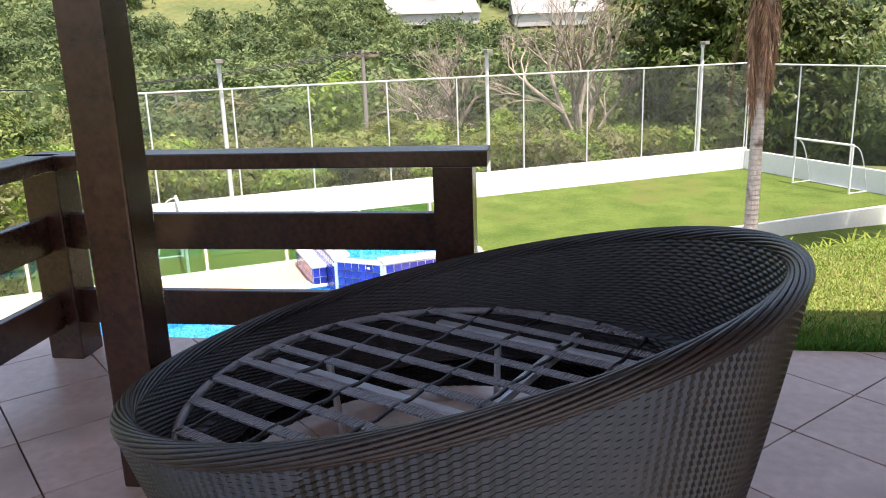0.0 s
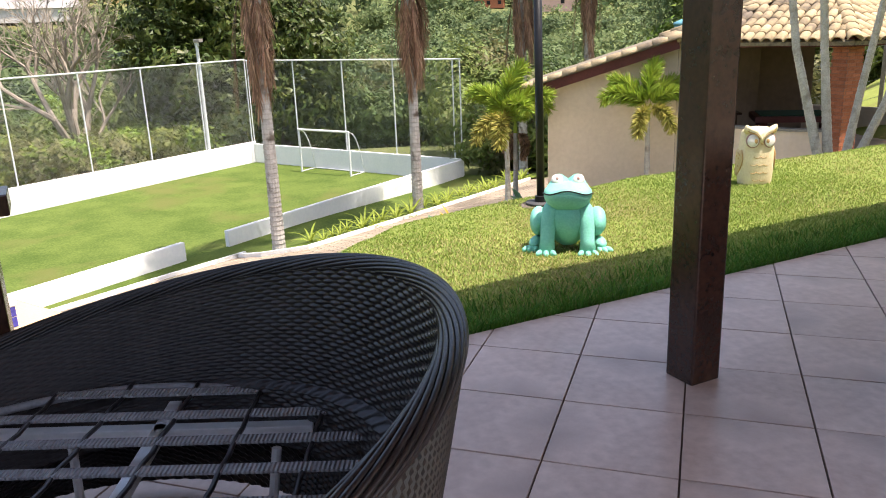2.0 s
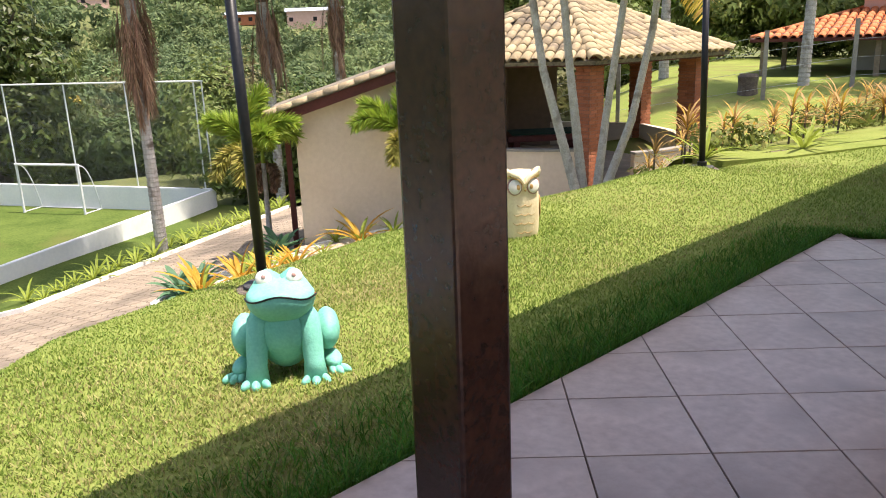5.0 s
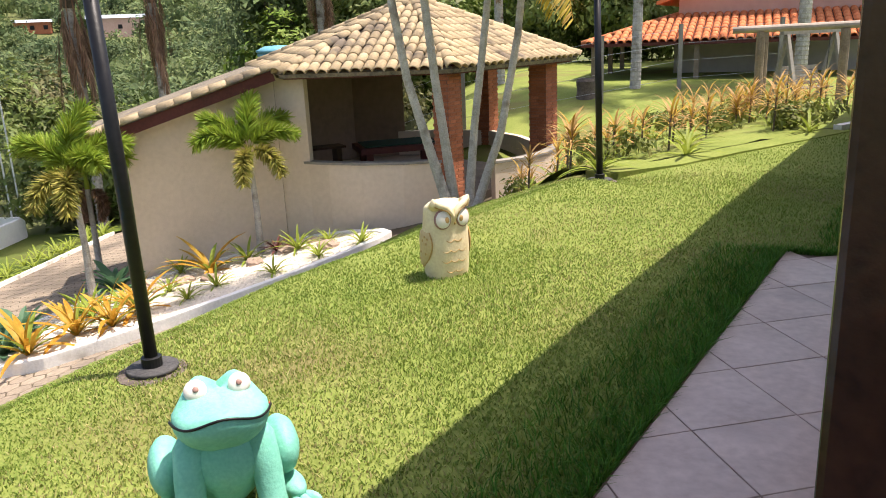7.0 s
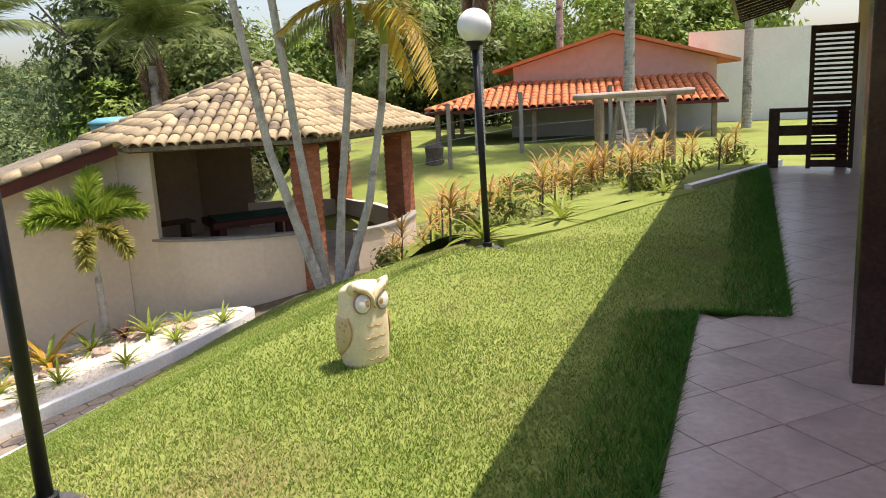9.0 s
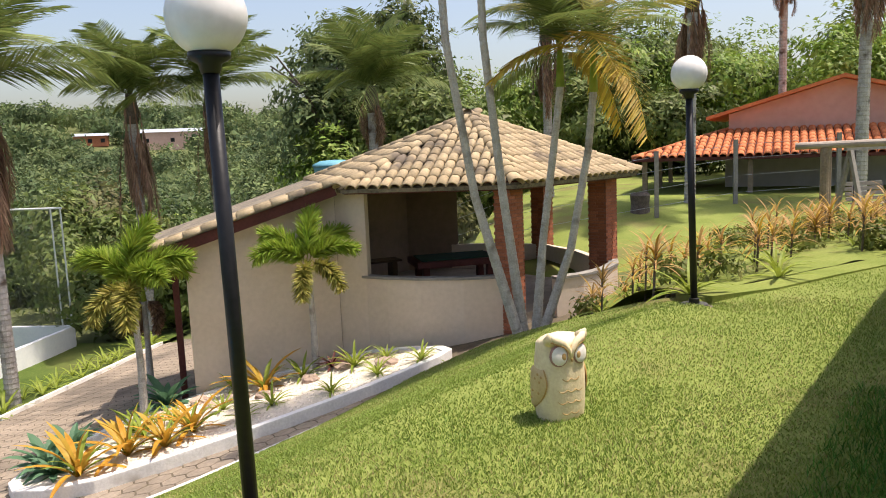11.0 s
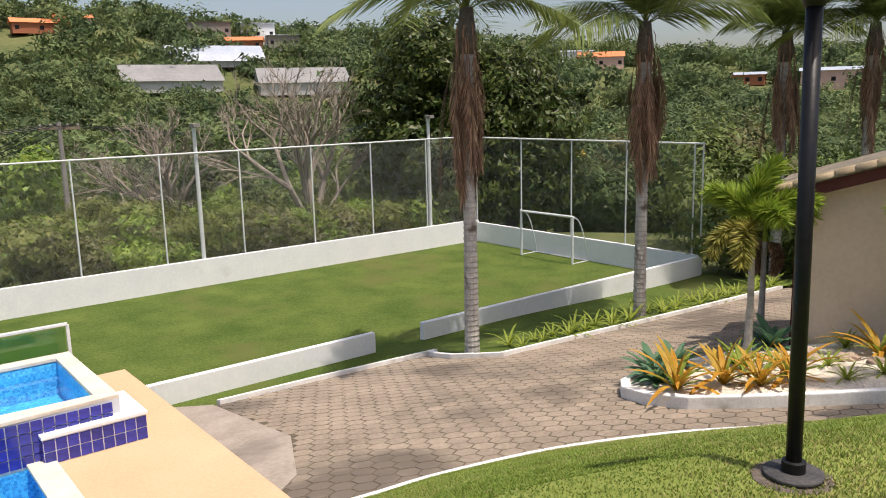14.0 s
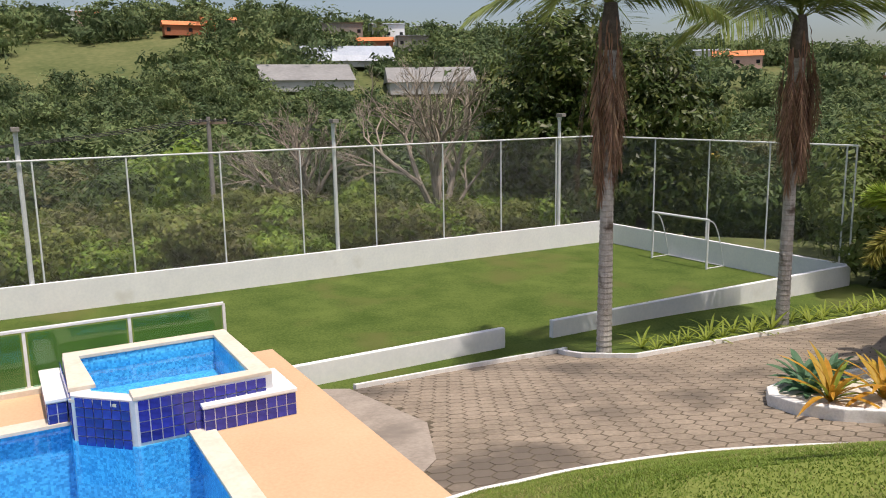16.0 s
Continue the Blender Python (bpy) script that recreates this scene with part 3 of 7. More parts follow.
def grass_mesh(name, spots, heights, mat, lean=1.0, width=0.0030):
    """Single blades, each a bent strip of two quads."""
    rng = np.random.default_rng(5)
    n = len(spots)
    p = np.array(spots)
    h = np.array(heights)[:, None]
    a = rng.uniform(0, 2 * np.pi, n)
    side = np.stack([np.cos(a), np.sin(a), np.zeros(n)], 1) * (width * rng.uniform(0.7, 1.4, n))[:, None]
    b = rng.uniform(0, 2 * np.pi, n)
    tilt = np.stack([np.cos(b), np.sin(b), np.zeros(n)], 1) * lean * rng.uniform(0.2, 1.2, n)[:, None] * h
    up = np.array([0, 0, 1.0]) * h
    mid = p + up * 0.6 + tilt * 0.4
    tip = p + up * 0.95 + tilt * 1.1
    verts = np.stack([p - side, p + side, mid + side * 0.8, mid - side * 0.8, tip], 1).reshape(-1, 3)
    k = np.arange(n)[:, None] * 5
    faces = np.concatenate([k + np.array([0, 1, 2]), k + np.array([0, 2, 3]), k + np.array([3, 2, 4])])
    return arrays(name, verts, faces, mat)


def lawn_grass():
    rng = np.random.default_rng(3)
    spots, heights = [], []
    for i in range(3, rows_n - 1):
        a, b = IN_LINE[i], IN_LINE[i + 1]
        for k in range(NS):
            q = [lawn_point(i, k / NS), lawn_point(i + 1, k / NS), lawn_point(i + 1, (k + 1) / NS), lawn_point(i, (k + 1) / NS)]
            area = ((q[1] - q[0]).cross(q[3] - q[0])).length
            far = math.hypot(q[0].x + 1.5, q[0].y - 3)
            count = int(area * (6800 if far < 5 else 3600 if far < 8 else 1500))
            for s, t in rng.random((count, 2)):
                p = q[0].lerp(q[1], s).lerp(q[3].lerp(q[2], s), t)
                spots.append(tuple(p))
                e = (k + t) / NS
                dry = noise.noise(Vector((p.x * 0.8, p.y * 0.8, 3)))
                heights.append(rng.uniform(0.010, 0.024) * (1 + 0.5 * dry))
    for i in range(3, rows_n - 1):
        a, b = IN_LINE[i], IN_LINE[i + 1]
        if (b - a).length < 1e-3:
            continue
        for s, t in rng.random((int((b - a).length * 1700), 2)):
            p = a.lerp(b, s) + Vector((-HS, HC, 0)) * (t * t * 0.45 - 0.01)
            spots.append(tuple(p))
            heights.append(rng.uniform(0.045, 0.10) * (1.15 - 0.5 * t))
    pick = rng.random(len(spots))
    patch = np.array([noise.noise(Vector((x * 0.55, y * 0.55, 9))) for x, y, z in spots])
    dry = pick < np.clip(0.13 + 0.55 * patch, 0.03, 0.5)
    spots, heights = np.array(spots), np.array(heights)
    tall = heights > 0.0485
    dry &= ~tall
    low = ~dry & ~tall
    return grass_mesh("lawn_grass", spots[low], heights[low], M_BLADE), grass_mesh("dry_grass", spots[dry], heights[dry], M_STRAW), grass_mesh("edge_grass", spots[tall], heights[tall], M_EDGE)


GREEN_ME, DRY_ME, EDGE_ME = lawn_grass()
# Blades by the terrace carry the eave's shade in their colour.
solid("edge_grass", EDGE_ME, M_EDGE, "long green grass along the terrace edge, darkened for roof shade", "grass", "", "stuff")
solid("lawn_grass", GREEN_ME, M_BLADE, "short green grass blades, longer along the terrace edge", "grass", "", "stuff")
solid("dry_grass", DRY_ME, M_STRAW, "dry yellow blades scattered through the lawn", "grass", "", "stuff")

# ---- drive ----
KERB_A = [(-17.25, 9.1), (-17.35, 11.6), (-17.3, 15.0)]
KERB_B = [(-15.6, 14.85), (-14.95, 15.2), (-14.8, 17.5), (-14.65, 19.8), (-14.5, 23), (-14.4, 27)]
NOTCH = [(-17.3, 15.0), (-17.15, 14.75), (-16.7, 14.62), (-16.1, 14.6), (-15.6, 14.85)]


def over(h):
    return lambda x, y: drive_z(x, y) + h


drive_outline = [(-9.0, 6.95), (-16.2, 6.95), (-17.25, 9.1), (-17.35, 11.6), (-17.3, 14.8), (-16.2, 14.6), (-15.0, 15.1), (-14.8, 17.5), (-14.4, 27), (-9.2, 27), (-9.0, 18.5), (-5.6, 19.2), (0.6, 22.5), (1.6, 20.5), (-1.2, 14.0), (-3.6, 15.0), (-5.0, 13.6), (-6.3, 12.2), (-7.6, 11.2), (-8.5, 10.0), (-9.0, 8.7)]
road = solid("pavement_drive", Build().slab(drive_outline, over(-0.4), over(-0.0075)), M_JOINT, "paved drive of worn hexagonal concrete blocks", "drive", "", "structure")
solid("kerb", Build().ribbon(KERB_A, 0.16, over(-0.3), over(0.10)), M_KERB, "low whitewashed concrete kerb along the drive", "kerb", "", "structure")
solid("kerb", Build().ribbon(KERB_B, 0.16, over(-0.3), over(0.10)), M_KERB, "low whitewashed concrete kerb along the drive", "kerb", "", "structure")
solid("kerb", Build().ribbon(NOTCH, 0.14, over(-0.3), over(0.11)), M_KERB, "rounded whitewashed kerb around a palm", "kerb", "", "structure")
LAWN_KERB = [(p.x, p.y) for p in OUT_LINE[5:48]]
solid("kerb", Build().ribbon(LAWN_KERB, 0.10, over(-0.3), over(0.03)), M_KERB, "thin flush white edging of the lawn", "kerb", "", "structure")
UP_KERB = [(3.0, 13.76), (3.6, 14.25), (5.0, 15.42), (5.9, 16.2)]
solid("kerb", Build().ribbon(UP_KERB, 0.12, -0.4, 0.03), M_KERB, "whitewashed kerb between lawn and flower bed", "kerb", "", "structure")
EDGE_LINE = [(-0.6, 11.15), (0.3, 11.6), (1.14, 12.3), (2.19, 13.1), (3.0, 13.76)]
solid("ground_bed_edge", Build().ribbon(EDGE_LINE, 0.34, -0.5, -0.035), M_LAWN, "grassy edge between the lawn and the flower bed", "lawn edge", "", "structure")
ramp = [(-10.3, 6.98), (-16.0, 6.98), (-18.2, 8.3), (-17.3, 9.0), (-13.0, 8.6), (-10.9, 7.6)]
solid("pavement_ramp", Build().slab(ramp, over(-0.3), over(0.012)), M_ROUGHCON, "rough stained concrete apron beside the pool deck", "pavement", "", "structure")

# ---- court ----
CX0, CX1, CY1, CTOP, CFLOOR = -31.77, -18.73, 29.14, -4.35, -5.35
solid("ground_court", Build().slab([(CX0, -0.6), (CX1, -0.6), (CX1, CY1), (CX0, CY1)], -5.6, CFLOOR), M_COURT, "green turf of the walled football court", "turf", "", "structure")
strip = [(-18.75, 7.0), (-18.2, 8.3), (-17.3, 9.1), (-17.35, 15.0), (-16.4, 16.2), (-14.9, 15.3), (-14.6, 20), (-14.4, 29.2), (-18.75, 29.2)]


def strip_z(x, y):
    return lerp(CTOP - 0.52, drive_z(x, y) + 0.03, smooth01((x + 18.75) / 3.0)) - 0.25 * smooth01((y - 18) / 10) * (1 - smooth01((x + 18.75) / 2.5))


sb = Build()
rowsb = []
for j in range(45):
    y = 6.6 + j * 0.52
    x1 = np.interp(y, [7, 9, 15, 15.2, 20, 30], [-18.0, -17.3, -17.3, -14.95, -14.65, -14.4])
    rowsb.append([(lerp(-18.75, x1, k / 10), y, strip_z(lerp(-18.75, x1, k / 10), y)) for k in range(11)])
sb.add([p for r in rowsb for p in r], [(j * 11 + k, j * 11 + k + 1, (j + 1) * 11 + k + 1, (j + 1) * 11 + k) for j in range(44) for k in range(10)])
solid("ground_strip", sb, M_COURT, "rough grass strip between the court wall and the drive", "grass strip", "", "structure", True)


def court_wall(name, a, b, lo, hi):
    return solid(name, Build().ribbon([a, b], 0.16, lo, hi), M_WHITE, "low white-painted court wall", "wall", "court walls", "structure", False, 0.015)


court_wall("wall_court_start", (CX0 + 0.09, -0.6), (CX1, -0.6), -5.6, -4.3)
court_wall("wall_court_far", (CX0, -0.68), (CX0, CY1 + 0.08), -5.6, -4.27)
court_wall("wall_court_end", (CX0 + 0.09, CY1), (CX1, CY1), -5.6, -4.38)
court_wall("wall_court_near", (CX1, 15.66), (CX1, CY1 - 0.09), -5.6, -4.38)
court_wall("wall_court_near", (CX1, 7.7), (CX1, 14.07), -5.6, -4.33)


def court_fence(name, a, b, n, posts, lo, hi):
    """White tubular frame with a wire net."""
    f = thing(name, "white tubular steel fence with diamond wire netting", "fence", (a[0], a[1], lo), 0, "court fence")
    A, B = Vector((0, 0, 0)), Vector((b[0] - a[0], b[1] - a[1], 0))
    up = Vector((0, 0, hi - lo))
    part("top_tube", Build().tube([A + up, B + up], 0.035, 8), M_PAINTPOLE, f)
    for t in posts:
        p = A.lerp(B, t)
        part("post", Build().tube([p, p + up], 0.03, 8), M_PAINTPOLE, f)
    net = Build()
    L, H = (B - A).length, hi - lo
    d = (B - A).normalized()
    step, w = 0.105, 0.0023
    verts, faces = [], []
    k = 0
    for sgn in (1, -1):
        s = -H
        while s < L + H:
            s0, s1 = (s, s + H) if sgn > 0 else (s + H, s)
            z0, z1 = 0.0, H
            if min(s0, s1) < 0 or max(s0, s1) > L:
                t0, t1 = 0.0, 1.0
                for bound, sign in ((0.0, 1), (L, -1)):
                    f0, f1 = sign * (s0 - bound), sign * (s1 - bound)
                    if f0 < 0 and f1 < 0:
                        t1 = -1
                    elif f0 < 0:
                        t0 = max(t0, f0 / (f0 - f1))
                    elif f1 < 0:
                        t1 = min(t1, f0 / (f0 - f1))
                if t1 <= t0:
                    s += step
                    continue
                s0, s1, z0, z1 = lerp(s0, s1, t0), lerp(s0, s1, t1), H * t0, H * t1
            p, q = A + d * s0 + Vector((0, 0, z0)), A + d * s1 + Vector((0, 0, z1))
            o = d * w
            verts += [p - o, p + o, q + o, q - o]
            faces.append((k, k + 1, k + 2, k + 3))
            k += 4
            s += step
    net.add(verts, faces)
    me = bpy.data.meshes.new("netting")
    me.from_pydata([tuple(v) for v in net.v], [], net.f)
    me.materials.append(M_MESH)
    part("netting", me, M_MESH, f)
    return f


ys = [-0.6, 0.75, 3.88, 6.85, 10.15, 13.29, 16.5, 19.79, 22.84, 26.0, 29.05]
court_fence("court_fence", (CX0, -0.6), (CX0, 29.05), 0, [(y + 0.6) / 29.65 for y in ys], -4.28, -0.07)
court_fence("court_fence", (CX0, -0.6), (CX1, -0.6), 0, [0.25, 0.5, 0.75, 1.0], -4.3, -0.1)
court_fence("court_fence", (CX0, CY1), (CX1, CY1), 0, [(x - CX0) / 13.04 for x in (-31.7, -28.5, -25.35, -22.35, -19.15, -18.78)], -4.39, -0.12)


def floodlight(x, y):
    f = thing("floodlight_pole", "white steel floodlight pole rising above the court fence", "floodlight", (x, y, -5.3), 0, "court floodlights")
    part("pole", Build().tube([(0, 0, 0), (0, 0, 6.2)], [0.085, 0.075], 10), M_PAINTPOLE, f)
    part("lamp_head", Build().box((0.12, 0, 6.28), (0.42, 0.26, 0.16)), M_CONCRETE, f, "grey floodlight housing", False, 0.02)
    part("bracket", Build().box((0, 0, 6.12), (0.2, 0.1, 0.14)), M_PAINTPOLE, f)


for y in (3.5, 14.8, 26.3):
    floodlight(CX0 - 0.15, y)


def goal(y, sgn, x0=-27.3, x1=-24.2):
    g = thing("football_goal", "white tubular football goal standing on the turf", "goal", ((x0 + x1) / 2, y, CFLOOR), 0, "court goals")
    w = (x1 - x0) / 2
    for s in (-1, 1):
        part("goal_post", Build().tube([(s * w, 0, 0), (s * w, 0, 2.06)], 0.05, 10), M_PAINTPOLE, g)
        arc = [(s * w, sgn * t * 1.0, 2.02 - 2.02 * t ** 2.6) for t in [k / 8 for k in range(9)]]
        part("side_stay", Build().tube(arc, 0.022, 6), M_PAINTPOLE, g)
        part("ground_tube", Build().tube([(s * w, 0, 0.03), (s * w, sgn * 1.0, 0.03)], 0.022, 6), M_PAINTPOLE, g)
    part("crossbar", Build().tube([(-w - 0.05, 0, 2.06), (w + 0.05, 0, 2.06)], 0.05, 10), M_PAINTPOLE, g)
    part("back_tube", Build().tube([(-w, sgn * 1.0, 0.03), (w, sgn * 1.0, 0.03)], 0.025, 6), M_PAINTPOLE, g)


goal(27.95, 1)
goal(1.2, -1)

# ---- pool ----
def sheet(name, pts):
    me = bpy.data.meshes.new(name)
    me.from_pydata(pts, [], [tuple(range(len(pts)))])
    me.materials.append(M_WATER)
    return me


DZ = -3.0
SPA = [(-15.5, 3.42), (-13.62, 3.42), (-13.02, 4.05), (-13.02, 5.85), (-15.5, 5.85)]
POOL_X0, POOL_X1, POOL_Y0, POOL_Y1 = -14.3, -7.6, -9.0, 4.85
deck_b = Build()
deck_b.slab([(-16.1, POOL_Y0 - 2), (POOL_X0, POOL_Y0 - 2), (POOL_X0, 6.95), (-16.1, 6.95)], -5.5, DZ)
deck_b.slab([(POOL_X0, POOL_Y1), (-9.3, POOL_Y1), (-9.0, 6.95), (POOL_X0, 6.95)], -5.5, DZ)
deck_b.slab([(POOL_X0, POOL_Y0 - 2), (-4.0, POOL_Y0 - 2), (-4.0, POOL_Y0), (POOL_X0, POOL_Y0)], -5.5, DZ)
deck_b.slab([(POOL_X1, POOL_Y0), (-4.0, POOL_Y0), (-4.0, 0.5), (POOL_X1, POOL_Y1)], -5.5, DZ)
solid("pavement_pool_deck", deck_b, M_DECK, "peach-coloured smooth pool deck", "pool deck", "", "structure")
pool = thing("swimming_pool", "swimming pool lined with blue mosaic tiles", "swimming pool", (-11, -2, DZ), 0, "", "structure")


def pl(x, y, z):
    return (x + 11, y + 2, z - DZ)


basin = Build()
q = [(POOL_X0 + 0.01, POOL_Y0 + 0.01), (POOL_X1 - 0.01, POOL_Y0 + 0.01), (POOL_X1 - 0.01, POOL_Y1 - 0.01), (POOL_X0 + 0.01, POOL_Y1 - 0.01)]
basin.add([pl(x, y, DZ - 0.002) for x, y in q] + [pl(x, y, -4.4) for x, y in q], [(4, 5, 6, 7), (0, 1, 5, 4), (1, 2, 6, 5), (2, 3, 7, 6), (3, 0, 4, 7)])
part("basin", basin, M_POOL, pool, "blue mosaic basin")
part("water", sheet("water", [pl(x, y, DZ - 0.035) for x, y in q]), M_WATER, pool, "clear blue water").visible_shadow = False
cop = Build()
cop.box(pl(POOL_X0 - 0.02, -2.9, DZ + 0.015), (0.34, 12.5, 0.05))
part("coping", cop, M_COPING, pool)
part("coping", Build().box(pl((-12.95 + POOL_X1) / 2, POOL_Y1 + 0.02, DZ + 0.015), (POOL_X1 + 12.95, 0.34, 0.05)), M_COPING, pool)

spa = thing("spa_tub", "raised spa tub clad in cobalt blue tiles with stone coping", "spa", (-14.2, 4.6, DZ))


def sl(x, y, z):
    return (x + 14.2, y - 4.6, z - DZ)


body = Build().ribbon([sl(x, y, 0)[:2] for x, y in SPA], 0.28, -1.3, 0.62, True)
part("shell", body, M_TGROUT, spa, "pale grout behind the tiles")
part("plinth", Build().ribbon([sl(x, y, 0)[:2] for x, y in SPA], 0.34, -1.38, -0.045, True), M_POOL, spa, "blue mosaic plinth under water")
inner = [(-15.36, 3.56), (-13.7, 3.56), (-13.16, 4.12), (-13.16, 5.71), (-15.36, 5.71)]
part("spa_floor", Build().slab([sl(x, y, 0)[:2] for x, y in inner], -0.3, 0.06), M_POOL, spa)
part("spa_lining", Build().ribbon([sl(x, y, 0)[:2] for x, y in inner], 0.02, 0.062, 0.61, True), M_POOL, spa)
part("spa_seat", Build().slab([sl(x, y, 0)[:2] for x, y in [(-13.75, 3.7), (-13.2, 4.2), (-13.2, 5.6), (-13.75, 5.6)]], 0.0, 0.3), M_POOL, spa)
part("spa_water", sheet("spa_water", [sl(x, y, -2.5) for x, y in inner]), M_WATER, spa, "clear blue water").visible_shadow = False
part("coping", Build().ribbon([sl(x, y, 0)[:2] for x, y in [(-13.05, 4.0), (-13.05, 5.82), (-15.47, 5.82), (-15.47, 3.45), (-13.75, 3.45)]], 0.36, 0.62, 0.68), M_COPING, spa, "cream stone coping", False, 0.008)
part("spillway", Build().slab([sl(x, y, 0)[:2] for x, y in [(-13.62, 3.25), (-13.05, 3.8), (-13.28, 4.02), (-13.8, 3.5)]], 0.52, 0.57), M_COPING, spa, "cream stone spillway slab", False, 0.006)
for a, b2, w2 in (((-13.8, 4.9), (-12.75, 6.25), 0), ((-15.75, 3.0), (-14.2, 3.26), 0)):
    bench = thing("pool_bench", "low tiled bench with a white top beside the spa", "bench", ((a[0] + b2[0]) / 2, (a[1] + b2[1]) / 2, DZ), 0, "spa benches")
    sx, sy = b2[0] - a[0], b2[1] - a[1]
    part("core", Build().box((0, 0, 0.18), (sx, sy, 0.36)), M_TGROUT, bench)
    part("top", Build().box((0, 0, 0.385), (sx + 0.04, sy + 0.04, 0.05)), M_WHITE, bench, "white slab top", False, 0.006)


# ---- garden shelter ----
SC0, SCL, SC1 = Vector((-2.6, 18.0)), Vector((-5.98, 18.36)), Vector((-0.6, 20.75))
SC2, SC4, SC3 = Vector((-1.9, 24.0)), Vector((-7.3, 21.4)), Vector((-5.3, 24.3))
SHELTER_FLOOR = -1.8
shelter = thing("garden_shelter", "open garden shelter with brick columns and a clay tile roof", "pavilion", (-4.0, 21.0, -2.4))


def sh(x, y, z):
    return (x + 4.0, y - 21.0, z + 2.4)


plan = [SC0, SC1, SC2, SC3, SC4, SCL]
part("floor_slab", Build().slab([sh(p.x, p.y, 0)[:2] for p in plan], -0.4, SHELTER_FLOOR + 2.4), M_ROUGHCON, shelter)
low = [(-5.55, 18.33), (-5.0, 18.08), (-4.3, 17.9), (-3.5, 17.84), (-2.75, 17.95)]
part("low_wall", Build().ribbon([sh(x, y, 0)[:2] for x, y in low], 0.16, -0.6, 1.40), M_WALL, shelter, "curved beige low wall")
part("low_wall_cap", Build().ribbon([sh(x, y, 0)[:2] for x, y in low], 0.22, 1.40, 1.45), M_CONCRETE, shelter)
low2 = [(-1.75, 18.55), (-1.2, 18.9), (-0.7, 19.5), (-0.42, 20.2), (-0.4, 20.7)]
part("low_wall", Build().ribbon([sh(x, y, 0)[:2] for x, y in low2], 0.16, -0.6, 1.24), M_WALL, shelter, "curved beige low wall")
part("low_wall_cap", Build().ribbon([sh(x, y, 0)[:2] for x, y in low2], 0.22, 1.24, 1.29), M_CONCRETE, shelter)
low3 = [(-0.6, 21.0), (-1.1, 22.6), (-1.9, 23.9), (-3.4, 24.3), (-5.2, 24.3)]
part("low_wall", Build().ribbon([sh(x, y, 0)[:2] for x, y in low3], 0.16, -0.2, 1.24), M_WALL, shelter, "curved beige low wall")
back = [(-5.98, 18.36), (-5.55, 18.33)]
part("pier", Build().ribbon([sh(x, y, 0)[:2] for x, y in [(-6.03, 18.38), (-5.42, 18.31)]], 0.22, -0.6, 3.2), M_WALL, shelter, "beige rendered pier")
part("back_wall", Build().ribbon([sh(x, y, 0)[:2] for x, y in [(-6.1, 18.5), (-7.3, 21.4), (-5.6, 24.1), (-4.2, 24.35)]], 0.2, -0.3, 3.2), M_BROWNWALL, shelter, "dark brown back wall")


def brick_column(at, w, z0, z1):
    col = part("brick_column", Build().box((0, 0, (z1 - z0) / 2), (w - 0.016, w - 0.016, z1 - z0)), M_MORTAR, shelter, "red brick column")
    col.matrix_local = Matrix.Translation(sh(at.x, at.y, z0)) @ Matrix.Rotation(radians(54), 4, "Z")
    return col


columns = [brick_column(SC0, 0.40, -2.35, 0.82), brick_column(SC1, 0.46, -2.2, 0.82), brick_column(SC2, 0.42, -2.1, 0.82)]
APEX = Vector((-3.45, 20.9, 2.14))
EAVE = 0.80
EC = [Vector((-2.42, 17.35, EAVE)), Vector((0.15, 20.6, EAVE)), Vector((-1.5, 24.8, EAVE)), Vector((-5.4, 25.0, EAVE)), Vector((-7.5, 21.6, EAVE)), Vector((-5.78, 17.75, EAVE))]
for k in range(6):
    a, b = EC[k], EC[(k + 1) % 6]
    part("fascia", Build().beam(sh(*(a.lerp(APEX, 0.04) - Vector((0, 0, 0.07)))), sh(*(b.lerp(APEX, 0.04) - Vector((0, 0, 0.07)))), 0.06, 0.17), M_FASCIA, shelter, "dark red eaves board")
    rb = Build()
    n_out = (b - a).cross(APEX - a).normalized()
    rb.add([sh(*p) for p in (a, b, APEX)] + [sh(*(p - n_out * 0.08 * (1 if n_out.z > 0 else -1))) for p in (a, b, APEX)], [(0, 1, 2), (5, 4, 3), (0, 3, 4, 1), (1, 4, 5, 2), (2, 5, 3, 0)])
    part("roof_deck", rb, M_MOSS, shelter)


def half_tile(length, r0, r1, name, mat, up=True, n=6):
    b = Build()
    vs = []
    for t, r in ((0, r0), (1, r1)):
        for k in range(n + 1):
            a = math.pi * k / n
            z = math.sin(a) * r * 0.7
            vs.append((math.cos(a) * r, t * length, z if up else -z))
    for t, r in ((0, r0), (1, r1)):
        for k in range(n + 1):
            a = math.pi * k / n
            z = math.sin(a) * r * 0.7 - 0.022
            vs.append((math.cos(a) * (r - 0.016), t * length, z if up else -z))
    m = n + 1
    fs = [(k, k + 1, m + k + 1, m + k) for k in range(n)] + [(2 * m + k + 1, 2 * m + k, 3 * m + k, 3 * m + k + 1) for k in range(n)] + [(k, 2 * m + k, 2 * m + k + 1, k + 1) for k in range(n)]
    b.add(vs, fs)
    return b.mesh(name, mat, True)


TILE_ME = half_tile(0.42, 0.115, 0.09, "roof_tile", M_ROOF)
RIDGE_ME = half_tile(0.40, 0.15, 0.12, "ridge_tile", M_ROOF)


